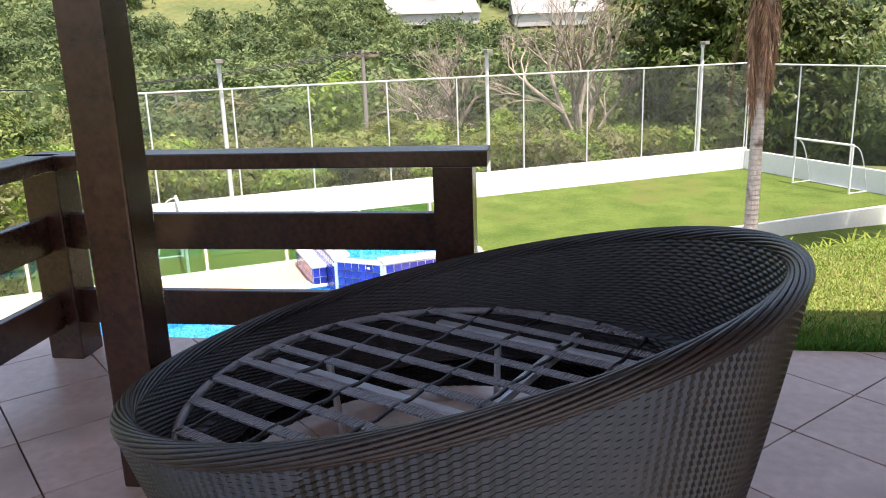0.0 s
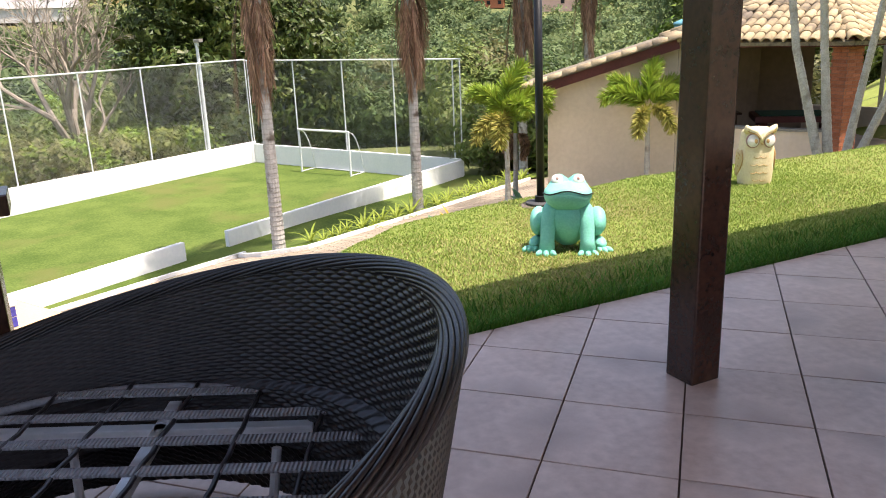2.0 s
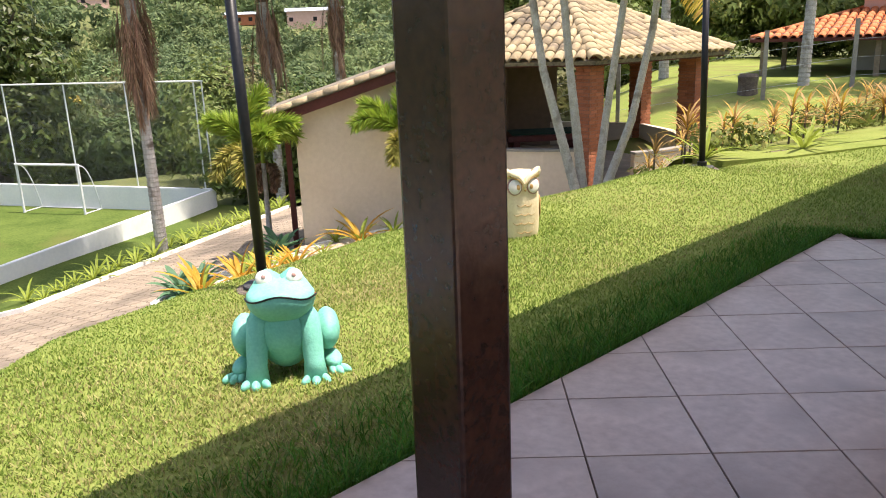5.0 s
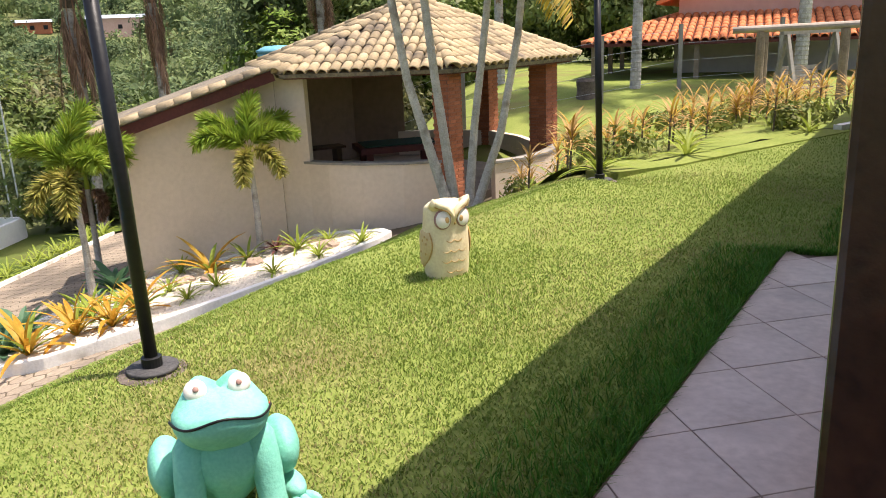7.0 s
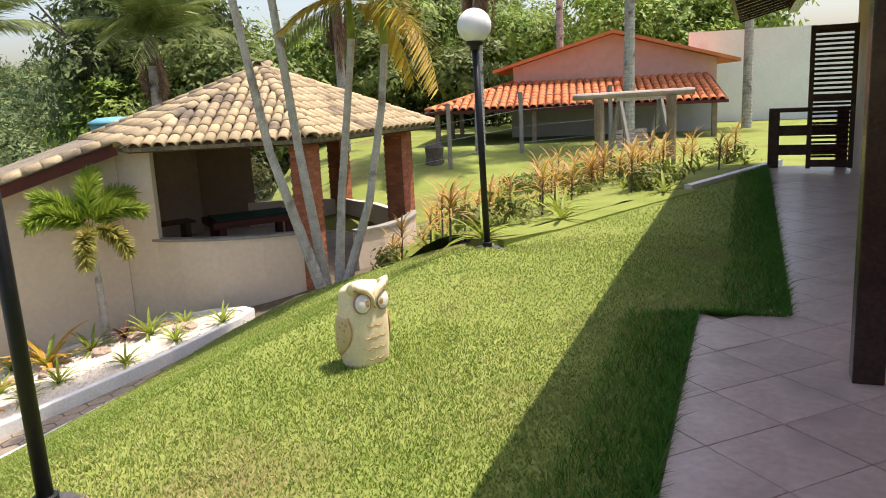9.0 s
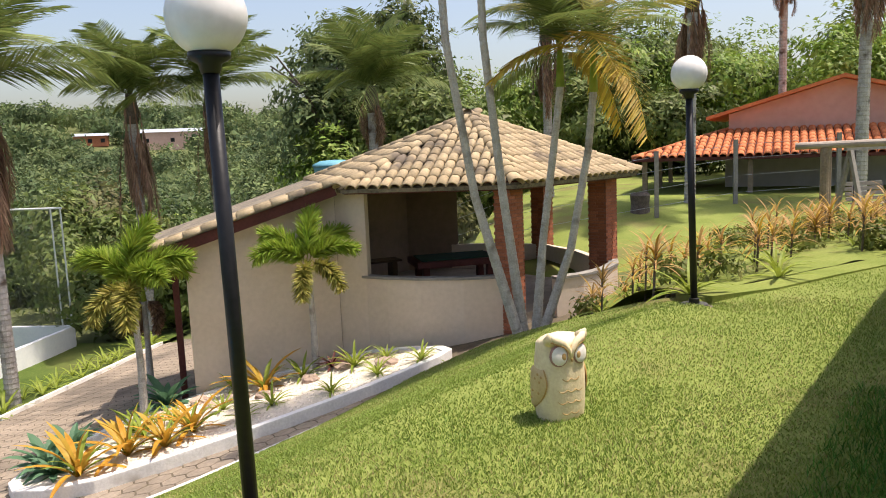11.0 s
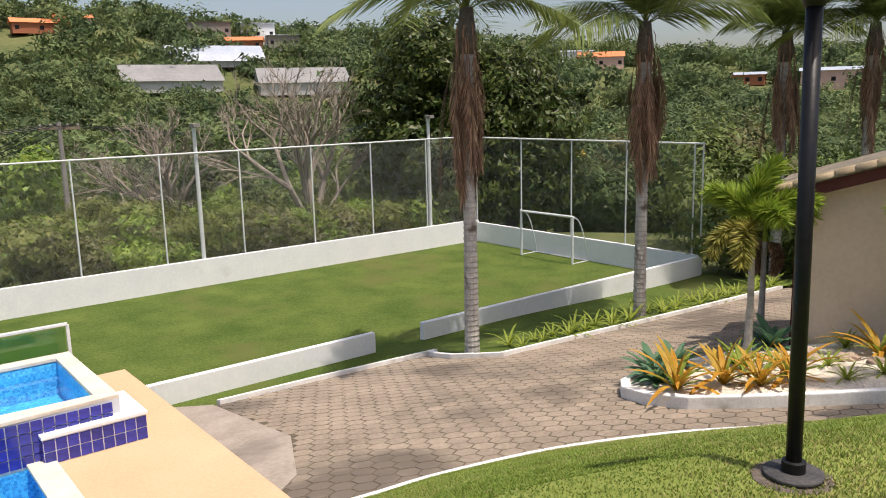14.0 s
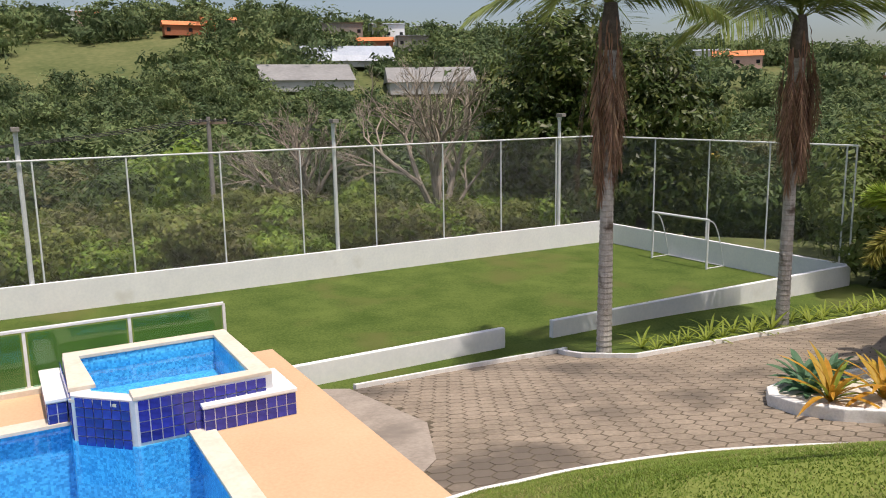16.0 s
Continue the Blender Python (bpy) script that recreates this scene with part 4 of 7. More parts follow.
def tile_face(parent, local, a, b, apex_a, apex_b, me, pitch=0.22, run=0.36, limit=400):
    """Rows of half-round tiles on a roof face from the eave a-b up to apex_a-apex_b."""
    n = (b - a).cross(apex_a - a).normalized()
    if n.z < 0:
        n = -n
    along = (b - a).normalized()
    up = n.cross(along).normalized()
    if up.z < 0:
        up = -up
    height = (apex_a - a).dot(up)
    count = 0
    rows_ = int(height / run) + 1
    for r in range(rows_):
        y0 = r * run
        f = min(y0 / height, 1)
        lo, hi = a.lerp(apex_a, f), b.lerp(apex_b, f)
        f2 = min((y0 + 0.3) / height, 1)
        lo2, hi2 = a.lerp(apex_a, f2), b.lerp(apex_b, f2)
        s0, s1 = max((lo - a).dot(along), (lo2 - a).dot(along)), min((hi - a).dot(along), (hi2 - a).dot(along))
        k = math.ceil(s0 / pitch)
        while k * pitch < s1:
            p = a + along * (k * pitch) + up * (y0 - 0.05) + n * (0.035 + 0.012 * random.random())
            ob = new("roof_tile", me)
            ob.parent = parent
            rot = Matrix((along, up, n)).transposed().to_4x4()
            ob.matrix_local = Matrix.Translation(local(*p)) @ rot @ Matrix.Rotation(radians(random.uniform(-1.5, 1.5)), 4, "Z")
            count += 1
            k += 1
    return count


def ridge(parent, local, a, b, me=None):
    d = (b - a)
    n = int(d.length / 0.34)
    up = d.normalized()
    side = up.cross(Vector((0, 0, 1))).normalized()
    nn = side.cross(up)
    for k in range(n + 1):
        p = a + up * (k * 0.34 - 0.05) + nn * 0.06
        ob = new("ridge_tile", me or RIDGE_ME)
        ob.parent = parent
        ob.matrix_local = Matrix.Translation(local(*p)) @ Matrix((side, up, nn)).transposed().to_4x4()


tile_face(shelter, sh, EC[0], EC[1], APEX, APEX, TILE_ME)
tile_face(shelter, sh, EC[5], EC[0], APEX, APEX, TILE_ME)
tile_face(shelter, sh, EC[4], EC[5], APEX, APEX, TILE_ME, 0.24)
for k in (0, 1, 2, 4, 5):
    ridge(shelter, sh, EC[k], APEX)

# ---- lean-to store beside the shelter ----
LW0, LW1 = Vector((-8.75, 17.2)), Vector((-6.04, 18.24))
store = thing("lean_to_store", "beige rendered lean-to store with a sloping clay tile roof", "outbuilding", (LW1.x, LW1.y, -2.6))


def st(x, y, z):
    return (x - LW1.x, y - LW1.y, z + 2.6)


sw = Build()
d = (LW1 - LW0).normalized()
nrm = Vector((-d.y, d.x))


def face_wall(a, b, za, zb, thick):
    w = Build()
    o = nrm * thick
    pts = [(a, -4.2), (b, -4.2), (b, zb), (a, za)]
    vs = [st(p.x, p.y, z) for p, z in pts] + [st(p.x + o.x, p.y + o.y, z) for p, z in pts]
    w.add(vs, [(0, 1, 2, 3), (7, 6, 5, 4), (0, 4, 5, 1), (1, 5, 6, 2), (2, 6, 7, 3), (3, 7, 4, 0)])
    return w


part("front_wall", face_wall(LW0, LW1, -0.18, 0.70, 0.2), M_WALL, store, "beige rendered wall")
part("side_wall", Build().slab([st(p.x, p.y, 0)[:2] for p in (LW0 + nrm * 1.2, LW0 + nrm * 1.2 + d * 0.2, LW0 + nrm * 4 + d * 0.2, LW0 + nrm * 4)], -1.6, 2.2), M_WALL, store)
part("wooden_door_post", Build().slab([st(p.x, p.y, 0)[:2] for p in (LW0 - d * 0.32 + nrm * 0.6, LW0 - d * 0.2 + nrm * 0.6, LW0 - d * 0.2 + nrm * 0.72, LW0 - d * 0.32 + nrm * 0.72)], -1.6, 2.25), M_FASCIA, store, "dark red timber post")
RA = Vector((*(LW0 - d * 0.85 - nrm * 0.42), -0.22))
RB = Vector((*(LW1 - d * 0.02 - nrm * 0.42), 0.92))
RC, RD = RA + Vector((*(nrm * 4.4), 0)), RB + Vector((*(nrm * 4.4), 0))
lr = Build()
lr.add([st(*p) for p in (RA, RB, RD, RC)] + [st(*(p - Vector((0, 0, 0.07)))) for p in (RA, RB, RD, RC)], [(0, 1, 2, 3), (7, 6, 5, 4), (0, 4, 5, 1), (1, 5, 6, 2), (2, 6, 7, 3), (3, 7, 4, 0)])
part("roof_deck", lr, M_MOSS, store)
part("verge_board", Build().beam(st(*(RA - Vector((0, 0, 0.13)))), st(*(RB - Vector((0, 0, 0.13)))), 0.05, 0.2), M_FASCIA, store, "dark red verge board")
for k in range(5):
    p = RA.lerp(RB, 0.1 + 0.2 * k) + Vector((*(nrm * 0.2), -0.16))
    q2 = p + Vector((*(nrm * 0.5), 0))
    part("purlin", Build().beam(st(*p), st(*q2), 0.07, 0.12), M_FASCIA, store)
ridge(store, st, RA + Vector((0, 0, -0.04)), RB + Vector((0, 0, -0.04)))
for off in (0.3, 0.55, 0.8):
    ridge(store, st, RA + Vector((*(nrm * off), -0.05)), RB + Vector((*(nrm * off), -0.05)), TILE_ME)

# ---- water tank ----
tank = thing("water_tank", "round blue plastic water tank behind the shelter roof", "water tank", (-7.65, 24.8, -0.02))
part("tank_body", Build().lathe([(0.48, 0), (0.54, 0.1), (0.57, 1.0), (0.59, 1.02), (0.59, 1.1)], n=28), M_TANK, tank, "", True)
part("tank_lid", Build().lathe([(0.62, 1.1), (0.62, 1.16), (0.4, 1.26), (0.1, 1.28)], n=28), M_TANK, tank, "", True)
part("tank_stand", Build().box((0, 0, -1.2), (1.2, 1.2, 2.4)), M_WALL, tank)


# ---- daybed ----
BED_C = (-2.03, 1.0)
BED = dict(rim_r=0.97, zm=0.622, tilt=0.225, phi=radians(38), base_r=0.80)
daybed = thing("wicker_daybed", "round dark brown wicker daybed frame without its cushion", "daybed", (*BED_C, 0))


def bed_rim(a):
    return BED["zm"] + BED["tilt"] * math.cos(a - BED["phi"])


def bed_wall(a, t, inset=0.0):
    """A point of the daybed's shell: t 0 at the floor, 1 at the rim."""
    r = lerp(BED["base_r"], BED["rim_r"] - inset, t ** 0.8) - (inset if t < 0.5 else 0)
    return Vector((r * math.cos(a), r * math.sin(a), lerp(0.03, bed_rim(a), t)))


def weave(name, inner, n_strand=230, n_row=84, t0=0.0, t1=1.0):
    """Wicker as a woven sheet: each strand passes over and under the stakes."""
    b = Build()
    vs, fs = [], []
    cols = n_strand * 2
    for j in range(n_row + 1):
        for i in range(cols):
            a = 2 * math.pi * i / cols
            t = lerp(t0, t1, j / n_row)
            p = bed_wall(a, t, 0.05 if inner else 0.0)
            bump_ = (0.0048 if inner else 0.0030) * (1 if ((i // 2 + j) % 2) else -1)
            n = Vector((math.cos(a), math.sin(a), -0.15)) * (-1 if inner else 1)
            vs.append(p + n * bump_)
    for j in range(n_row):
        for i in range(cols):
            fs.append((j * cols + i, j * cols + (i + 1) % cols, (j + 1) * cols + (i + 1) % cols, (j + 1) * cols + i))
    b.add(vs, fs)
    me = bpy.data.meshes.new(name)
    me.from_pydata(b.v, [], b.f)
    me.materials.append(M_WICKER)
    return me


def basket_lining(stakes=184, strands=44):
    """The lining: flat strands with rounded backs that run over and under the stakes."""
    cols, rws = stakes * 3, strands * 4
    vs, fs = [], []
    for j in range(rws + 1):
        v = j / 4
        ridge_ = abs(math.sin(math.pi * v)) ** 0.6
        sgn = 1 if int(min(v, strands - 1e-6)) % 2 else -1
        for i in range(cols):
            a = 2 * math.pi * i / cols
            p = bed_wall(a, lerp(0.25, 1.0, j / rws), 0.05)
            o = 0.0075 * ridge_ * (0.45 + 0.55 * sgn * math.cos(math.pi * i / 3))
            vs.append(tuple(p - Vector((math.cos(a), math.sin(a), -0.15)) * o))
    for j in range(rws):
        for i in range(cols):
            fs.append((j * cols + i, (j + 1) * cols + i, (j + 1) * cols + (i + 1) % cols, j * cols + (i + 1) % cols))
    me = bpy.data.meshes.new("inner_shell")
    me.from_pydata(vs, [], fs)
    me.polygons.foreach_set("use_smooth", [True] * len(me.polygons))
    me.materials.append(M_WICKER)
    return me


part("outer_shell", weave("outer_shell", False), M_WICKER, daybed, "woven dark wicker shell")
part("inner_shell", basket_lining(), M_WICKER, daybed, "woven dark wicker lining")
for k in range(14):
    pts = []
    for i in range(241):
        a = 2 * math.pi * i / 240
        ring = 2 * math.pi * (k / 14) + a * 4
        c = Vector(((BED["rim_r"] - 0.025) * math.cos(a), (BED["rim_r"] - 0.025) * math.sin(a), bed_rim(a) + 0.005))
        o = Vector((math.cos(a), math.sin(a), 0)) * math.cos(ring) * 0.026 + Vector((0, 0, 1)) * math.sin(ring) * 0.024
        pts.append(c + o)
    part("rim_braid", Build().tube(pts, 0.0066, 5, False), M_WICKER, daybed, "plaited wicker rim", True)
SEAT_R, SEAT_Z = 0.83, 0.352
part("seat_ring", Build().tube([(SEAT_R * math.cos(2 * math.pi * k / 72), SEAT_R * math.sin(2 * math.pi * k / 72), SEAT_Z) for k in range(73)], 0.014, 8, False), M_STRAP, daybed, "wrapped seat ring", True)
WEB = radians(33)
for fam, ang in ((0, WEB), (1, WEB + math.pi / 2)):
    d2, n2 = Vector((math.cos(ang), math.sin(ang), 0)), Vector((-math.sin(ang), math.cos(ang), 0))
    m_count = 8 if fam else 11
    for k in range(m_count):
        off = lerp(-0.76, 0.76, k / (m_count - 1))
        h = math.sqrt(max(SEAT_R ** 2 - off ** 2, 0)) - 0.005
        z = SEAT_Z + (0.012 if fam else 0.005)
        if fam == 0:
            part("strap", Build().beam(n2 * off - d2 * h + Vector((0, 0, z + 0.008)), n2 * off + d2 * h + Vector((0, 0, z + 0.008)), 0.042, 0.008), M_WEB, daybed, "ribbed grey webbing strap", False, 0.002)
        else:
            pts = [n2 * off + d2 * lerp(-h, h, j / 40) + Vector((0, 0, z - 0.002 + 0.004 * math.cos(j * math.pi / 2))) for j in range(41)]
            part("cord", Build().tube(pts, 0.0075, 6), M_WICKER, daybed, "wrapped cord", True)
fr = SEAT_Z - 0.045
for ang, off in ((WEB, 0.62), (WEB, -0.02), (WEB + math.pi / 2 + 0.05, -0.08)):
    d2, n2 = Vector((math.cos(ang), math.sin(ang), 0)), Vector((-math.sin(ang), math.cos(ang), 0))
    h = math.sqrt(SEAT_R ** 2 - off ** 2) - 0.04
    part("frame_tube", Build().beam(n2 * off - d2 * h + Vector((0, 0, fr)), n2 * off + d2 * h + Vector((0, 0, fr)), 0.04, 0.03), M_STEEL, daybed, "bare aluminium frame tube", False, 0.004)
for k in range(6):
    a = 2 * math.pi * k / 6 + 0.4
    part("leg", Build().tube([(0.6 * math.cos(a), 0.6 * math.sin(a), 0), (0.66 * math.cos(a), 0.66 * math.sin(a), fr)], 0.014, 8), M_STEEL, daybed)
cushion = Build()
cushion.lathe([(0.02, 0.01), (0.4, 0.01), (0.47, 0.03), (0.49, 0.07), (0.46, 0.11), (0.38, 0.125), (0.02, 0.12)], n=40)
cu = solid("floor_cushion", cushion, M_CUSHION, "round beige cushion lying on the floor inside the daybed", "cushion", "", "", True)
cu.matrix_world = pose(BED_C[0] - 0.02, BED_C[1] + 0.05, 0)


def joined(name, pieces, smooth=True):
    """One mesh of several builds, each with its own surface."""
    me = bpy.data.meshes.new(name)
    v, f, idx = [], [], []
    for b, m in pieces:
        if m.name not in [x.name for x in me.materials]:
            me.materials.append(m)
        k = len(v)
        v += b.v
        f += [tuple(i + k for i in q) for q in b.f]
        idx += [[x.name for x in me.materials].index(m.name)] * len(b.f)
    me.from_pydata(v, [], f)
    me.polygons.foreach_set("material_index", idx)
    me.polygons.foreach_set("use_smooth", [smooth] * len(f))
    bm = bmesh.new()
    bm.from_mesh(me)
    bmesh.ops.recalc_face_normals(bm, faces=bm.faces)
    bm.to_mesh(me)
    bm.free()
    return me


# ---- frog figure ----
def lump(centre, size, rx=0, ry=0, rz=0, wob=0.0, n=14):
    return Build().blob(centre, size, n, Euler([radians(a) for a in (rx, ry, rz)]).to_matrix(), wob)


def frog():
    skin, eyes, pupils, mouth, red = Build(), Build(), Build(), Build(), Build()

    def put(b, o):
        b.add(o.v, o.f)

    TILT = Matrix.Rotation(radians(-20), 3, "X")

    def up(p):
        """The head leans back, snout raised."""
        q = Vector((0, -0.02, 0.385))
        return TILT @ (Vector(p) - q) + q

    def lip(a):
        """The seam of the mouth, wavy, widest at its corners."""
        x, y = math.cos(a), math.sin(a)
        return Vector((x * 0.166, y * (0.165 if y < 0 else 0.11) - 0.045, 0.392 - 0.022 * math.sin(2 * a) ** 2 * (1 if y < 0 else 0) + 0.012 * x * x))

    n, m = 72, 20
    vs, fs = [], []
    for i in range(m + 1):
        f = i / m
        for j in range(n):
            c = lip(2 * math.pi * j / n)
            mid = Vector((0, -0.015, 0))
            if f < 0.5:
                u = 1 - f * 2
                k = (1 - u ** 1.25) ** 0.92
                p = mid + (Vector((c.x, c.y, 0)) - mid) * k
                p.z = c.z + 0.004 + 0.092 * u ** 0.8 * (1 - 0.25 * max(0, -(p.y + 0.05)) / 0.12)
                for sg in (-1, 1):
                    p.z += 0.060 * math.exp(-((p.x - sg * 0.070) ** 2 + 0.7 * (p.y + 0.035) ** 2) / 0.0034) * min(1, u * 3)
                p.z -= 0.020 * math.exp(-(p.x / 0.022) ** 2) * u
            else:
                u = f * 2 - 1
                k = math.sqrt(max(0, 1 - u * u)) * 0.975
                p = mid + (Vector((c.x, c.y, 0)) - mid) * k
                p.z = c.z * (1 - u) + 0.392 * u - 0.006 - 0.112 * u
            vs.append(up(p))
    for i in range(m):
        for j in range(n):
            fs.append((i * n + j, i * n + (j + 1) % n, (i + 1) * n + (j + 1) % n, (i + 1) * n + j))
    skin.add(vs, fs)
    seam = [lip(math.pi * (0.96 + 1.08 * k / 36)) for k in range(37)]
    put(mouth, Build().tube([up(p + Vector((0, 0.001, -0.003))) for p in seam], [0.001] + [0.0046] * 35 + [0.001], 8))
    put(red, lump(up((0.162, -0.060, 0.398)), (0.006, 0.014, 0.008)))
    for sg in (-1, 1):
        put(eyes, lump(up((sg * 0.072, -0.074, 0.489)), (0.038, 0.021, 0.038), -30, 0, 0))
        put(pupils, lump(up((sg * 0.070, -0.094, 0.494)), (0.010, 0.006, 0.011), -30))
        put(skin, lump((sg * 0.198, 0.085, 0.185), (0.062, 0.125, 0.098), 14, sg * 8, sg * 8, 0.03, 18))
        put(skin, lump((sg * 0.21, 0.03, 0.050), (0.050, 0.10, 0.042), 0, 0, sg * 16))
        put(skin, Build().tube([(sg * 0.085, 0.0, 0.345), (sg * 0.112, -0.035, 0.29), (sg * 0.128, -0.07, 0.19), (sg * 0.134, -0.10, 0.09), (sg * 0.138, -0.12, 0.012)], [0.045, 0.060, 0.053, 0.048, 0.060], 20))
        for k in (-1, 0, 1):
            put(skin, lump((sg * 0.140 + k * 0.040, -0.172 + abs(k) * 0.018, 0.018), (0.022, 0.050, 0.026), 0, 0, k * 28))
            put(skin, lump((sg * 0.245 + k * 0.028, -0.065 + abs(k) * 0.014, 0.018), (0.020, 0.048, 0.024), 0, 0, sg * 24 + k * 18))
    put(skin, lump((0, 0.04, 0.205), (0.138, 0.155, 0.180), 12, 0, 0, 0.04, 22))
    put(skin, lump((0, -0.03, 0.23), (0.118, 0.100, 0.135), 0, 0, 0, 0.02, 18))
    return joined("frog_statue", [(skin, M_FROG), (eyes, M_EYE), (pupils, M_PUPIL), (mouth, M_BLACK), (red, M_RED)])


fg = tagged(new("frog_statue", frog()), "mint green painted cement frog statue sitting on the lawn", "statue")
fg.matrix_world = pose(-2.585, 4.98, lawn_height(-2.585, 4.98) - 0.005, 0, 0, 24) @ Matrix.Diagonal((0.98, 0.95, 0.98, 1))


# ---- owl figure ----
def owl():
    skin, eyes, ring, pupils, brow, wing = Build(), Build(), Build(), Build(), Build(), Build()

    def put(b, o):
        b.add(o.v, o.f)

    def shell(t, a, grow=0.0):
        """Rounded block body; t 0 at the foot, 1 at the flat crown."""
        w = 0.158 * (0.90 + 0.12 * math.sin(math.pi * min(t + 0.1, 1)))
        if t < 0.08:
            w *= 0.93 + 0.07 * math.sqrt(t / 0.08)
        if t > 0.90:
            w *= math.sqrt(max(0.0, 1 - ((t - 0.90) / 0.104) ** 2)) * 0.75 + 0.25 * (1 - (t - 0.9) * 9)
        c, sn = math.cos(a), math.sin(a)
        x = abs(c) ** 0.78 * math.copysign(1, c) * (w + grow)
        y = abs(sn) ** 0.78 * math.copysign(1, sn) * (w * 0.88 + grow)
        z = 0.535 * t
        if t > 0.8:
            z += (t - 0.8) * 5 * (0.030 * min(1, abs(x) / 0.13) ** 2 * (1 if y < 0 else 0.3) - 0.012 * (y > 0.05))
        if 0.72 < t < 0.93 and y < 0:
            y += 0.016 * math.sin(math.pi * (t - 0.72) / 0.21) * max(0, 1 - abs(abs(x) - 0.07) / 0.08)
        return Vector((x, y, z))

    n, m = 64, 44
    skin.add([shell(j / m, 2 * math.pi * i / n) for j in range(m + 1) for i in range(n)],
             [(j * n + i, j * n + (i + 1) % n, (j + 1) * n + (i + 1) % n, (j + 1) * n + i) for j in range(m) for i in range(n)] + [tuple(range(n))[::-1], tuple(m * n + i for i in range(n))])
    for sg in (-1, 1):
        cx, cz, cy = sg * 0.078, 0.425, -0.122
        put(ring, lump((cx, cy, cz), (0.062, 0.020, 0.066), -6, 0, sg * 14))
        put(eyes, lump((cx, cy - 0.004, cz), (0.056, 0.019, 0.060), -6, 0, sg * 14))
        put(pupils, lump((cx - sg * 0.022, cy - 0.024, cz - 0.004), (0.017, 0.006, 0.022), 0, 0, sg * 10))
        put(skin, Build().tube([(sg * 0.115, -0.075, 0.51), (sg * 0.130, -0.096, 0.540), (sg * 0.138, -0.104, 0.562)], [0.042, 0.026, 0.006], 12))
        put(skin, Build().tube([(sg * 0.136, -0.096, 0.548), (sg * 0.095, -0.118, 0.520), (sg * 0.045, -0.132, 0.498), (sg * 0.012, -0.146, 0.455), (0, -0.148, 0.405)], [0.010, 0.024, 0.022, 0.014, 0.009], 12))
        put(brow, Build().tube([(sg * 0.146, -0.098, 0.516), (sg * 0.100, -0.132, 0.500), (sg * 0.050, -0.148, 0.480), (sg * 0.018, -0.156, 0.44)], [0.002, 0.006, 0.006, 0.002], 8))
        vs, fs = [], []
        for j in range(13):
            f = j / 12
            z = lerp(0.335, 0.075, f)
            half = 0.125 * math.sin(math.pi * min(1, 0.16 + f * 0.84)) ** 0.75 + 0.004
            back = 0.02 + 0.055 * f
            for k in range(9):
                e = k / 4 - 1
                y = back + e * half
                x = abs(shell(z / 0.535, 0.0).x) * (1 - 0.30 * min(1, abs(y) / 0.14) ** 4)
                vs.append((sg * (x + 0.016 * (1 - e * e) ** 0.4 * (1 if 0 < j < 12 else 0) - 0.004), y, z))
        for j in range(12):
            for k in range(8):
                fs.append((j * 9 + k, j * 9 + k + 1, j * 9 + k + 10, j * 9 + k + 9))
        wing.add(vs, fs)
        put(brow, Build().tube([(v[0] + sg * 0.002, v[1], v[2]) for v in vs[0::9]], 0.0055, 6))
        for dz, dy in ((0.29, -0.05), (0.30, -0.01), (0.27, 0.02), (0.255, -0.03), (0.19, 0.05), (0.185, -0.02), (0.14, 0.07)):
            put(brow, lump((sg * (abs(shell(dz / 0.535, 0.0).x) + 0.011), dy, dz), (0.005, 0.011, 0.009)))
    put(brow, lump((0, -0.153, 0.398), (0.007, 0.008, 0.012)))
    for z, count in ((0.285, 2), (0.215, 3), (0.145, 3), (0.075, 2)):
        for k in range(count):
            x0 = (k - (count - 1) / 2) * 0.062
            pts = [Vector((x0 + q * 0.0078, 0, z - 0.016 * (1 - (q / 4) ** 2))) for q in range(-4, 5)]
            put(brow, Build().tube([(p.x, -(abs(shell(p.z / 0.535, -math.pi / 2).y)) * (1 - (abs(p.x) / 0.19) ** 3) + 0.001, p.z) for p in pts], 0.0032, 5))
    return joined("owl_statue", [(skin, M_OWL), (ring, M_RINGPAINT), (eyes, M_EYE), (pupils, M_OCHRE), (brow, M_OCHRE), (wing, M_WING)])


ow = tagged(new("owl_statue", owl()), "cream painted cement owl statue standing on the lawn", "statue")
ow.matrix_world = pose(-2.0, 7.72, lawn_height(-2.0, 7.72) - 0.02, 0, 0, 31) @ Matrix.Diagonal((0.94, 0.94, 1.0, 1))


# ---- globe lamps ----
def globe_lamp(at, top, lean, label):
    g = thing("globe_lamp", label, "garden lamp", at, 0, "garden lamps")
    part("base_plate", Build().lathe([(0.130, 0), (0.130, 0.016), (0.125, 0.02), (0.05, 0.022)], n=28), M_IRON, g, "weathered iron base plate", True)
    part("footing", Build().lathe([(0.185, -0.15), (0.18, -0.012), (0.16, -0.003)], n=14), M_BARK, g, "bare brown soil and concrete footing")
    part("collar", Build().lathe([(0.052, 0.02), (0.052, 0.07), (0.04, 0.075)], n=20), M_BLACK, g)
    part("pole", Build().tube([(0, 0, 0.02), (lean[0], lean[1], top)], 0.034, 16), M_BLACK, g, "black steel pole", True)
    part("globe_holder", Build().lathe([(0.04, top - 0.06), (0.05, top - 0.02), (0.088, top), (0.088, top + 0.028), (0.06, top + 0.03)], (lean[0], lean[1], 0), 28), M_BLACK, g, "", True)
    part("globe", Build().blob((lean[0], lean[1], top + 0.175), (0.168, 0.168, 0.168), 18), M_GLOBE, g, "opal glass globe", True)


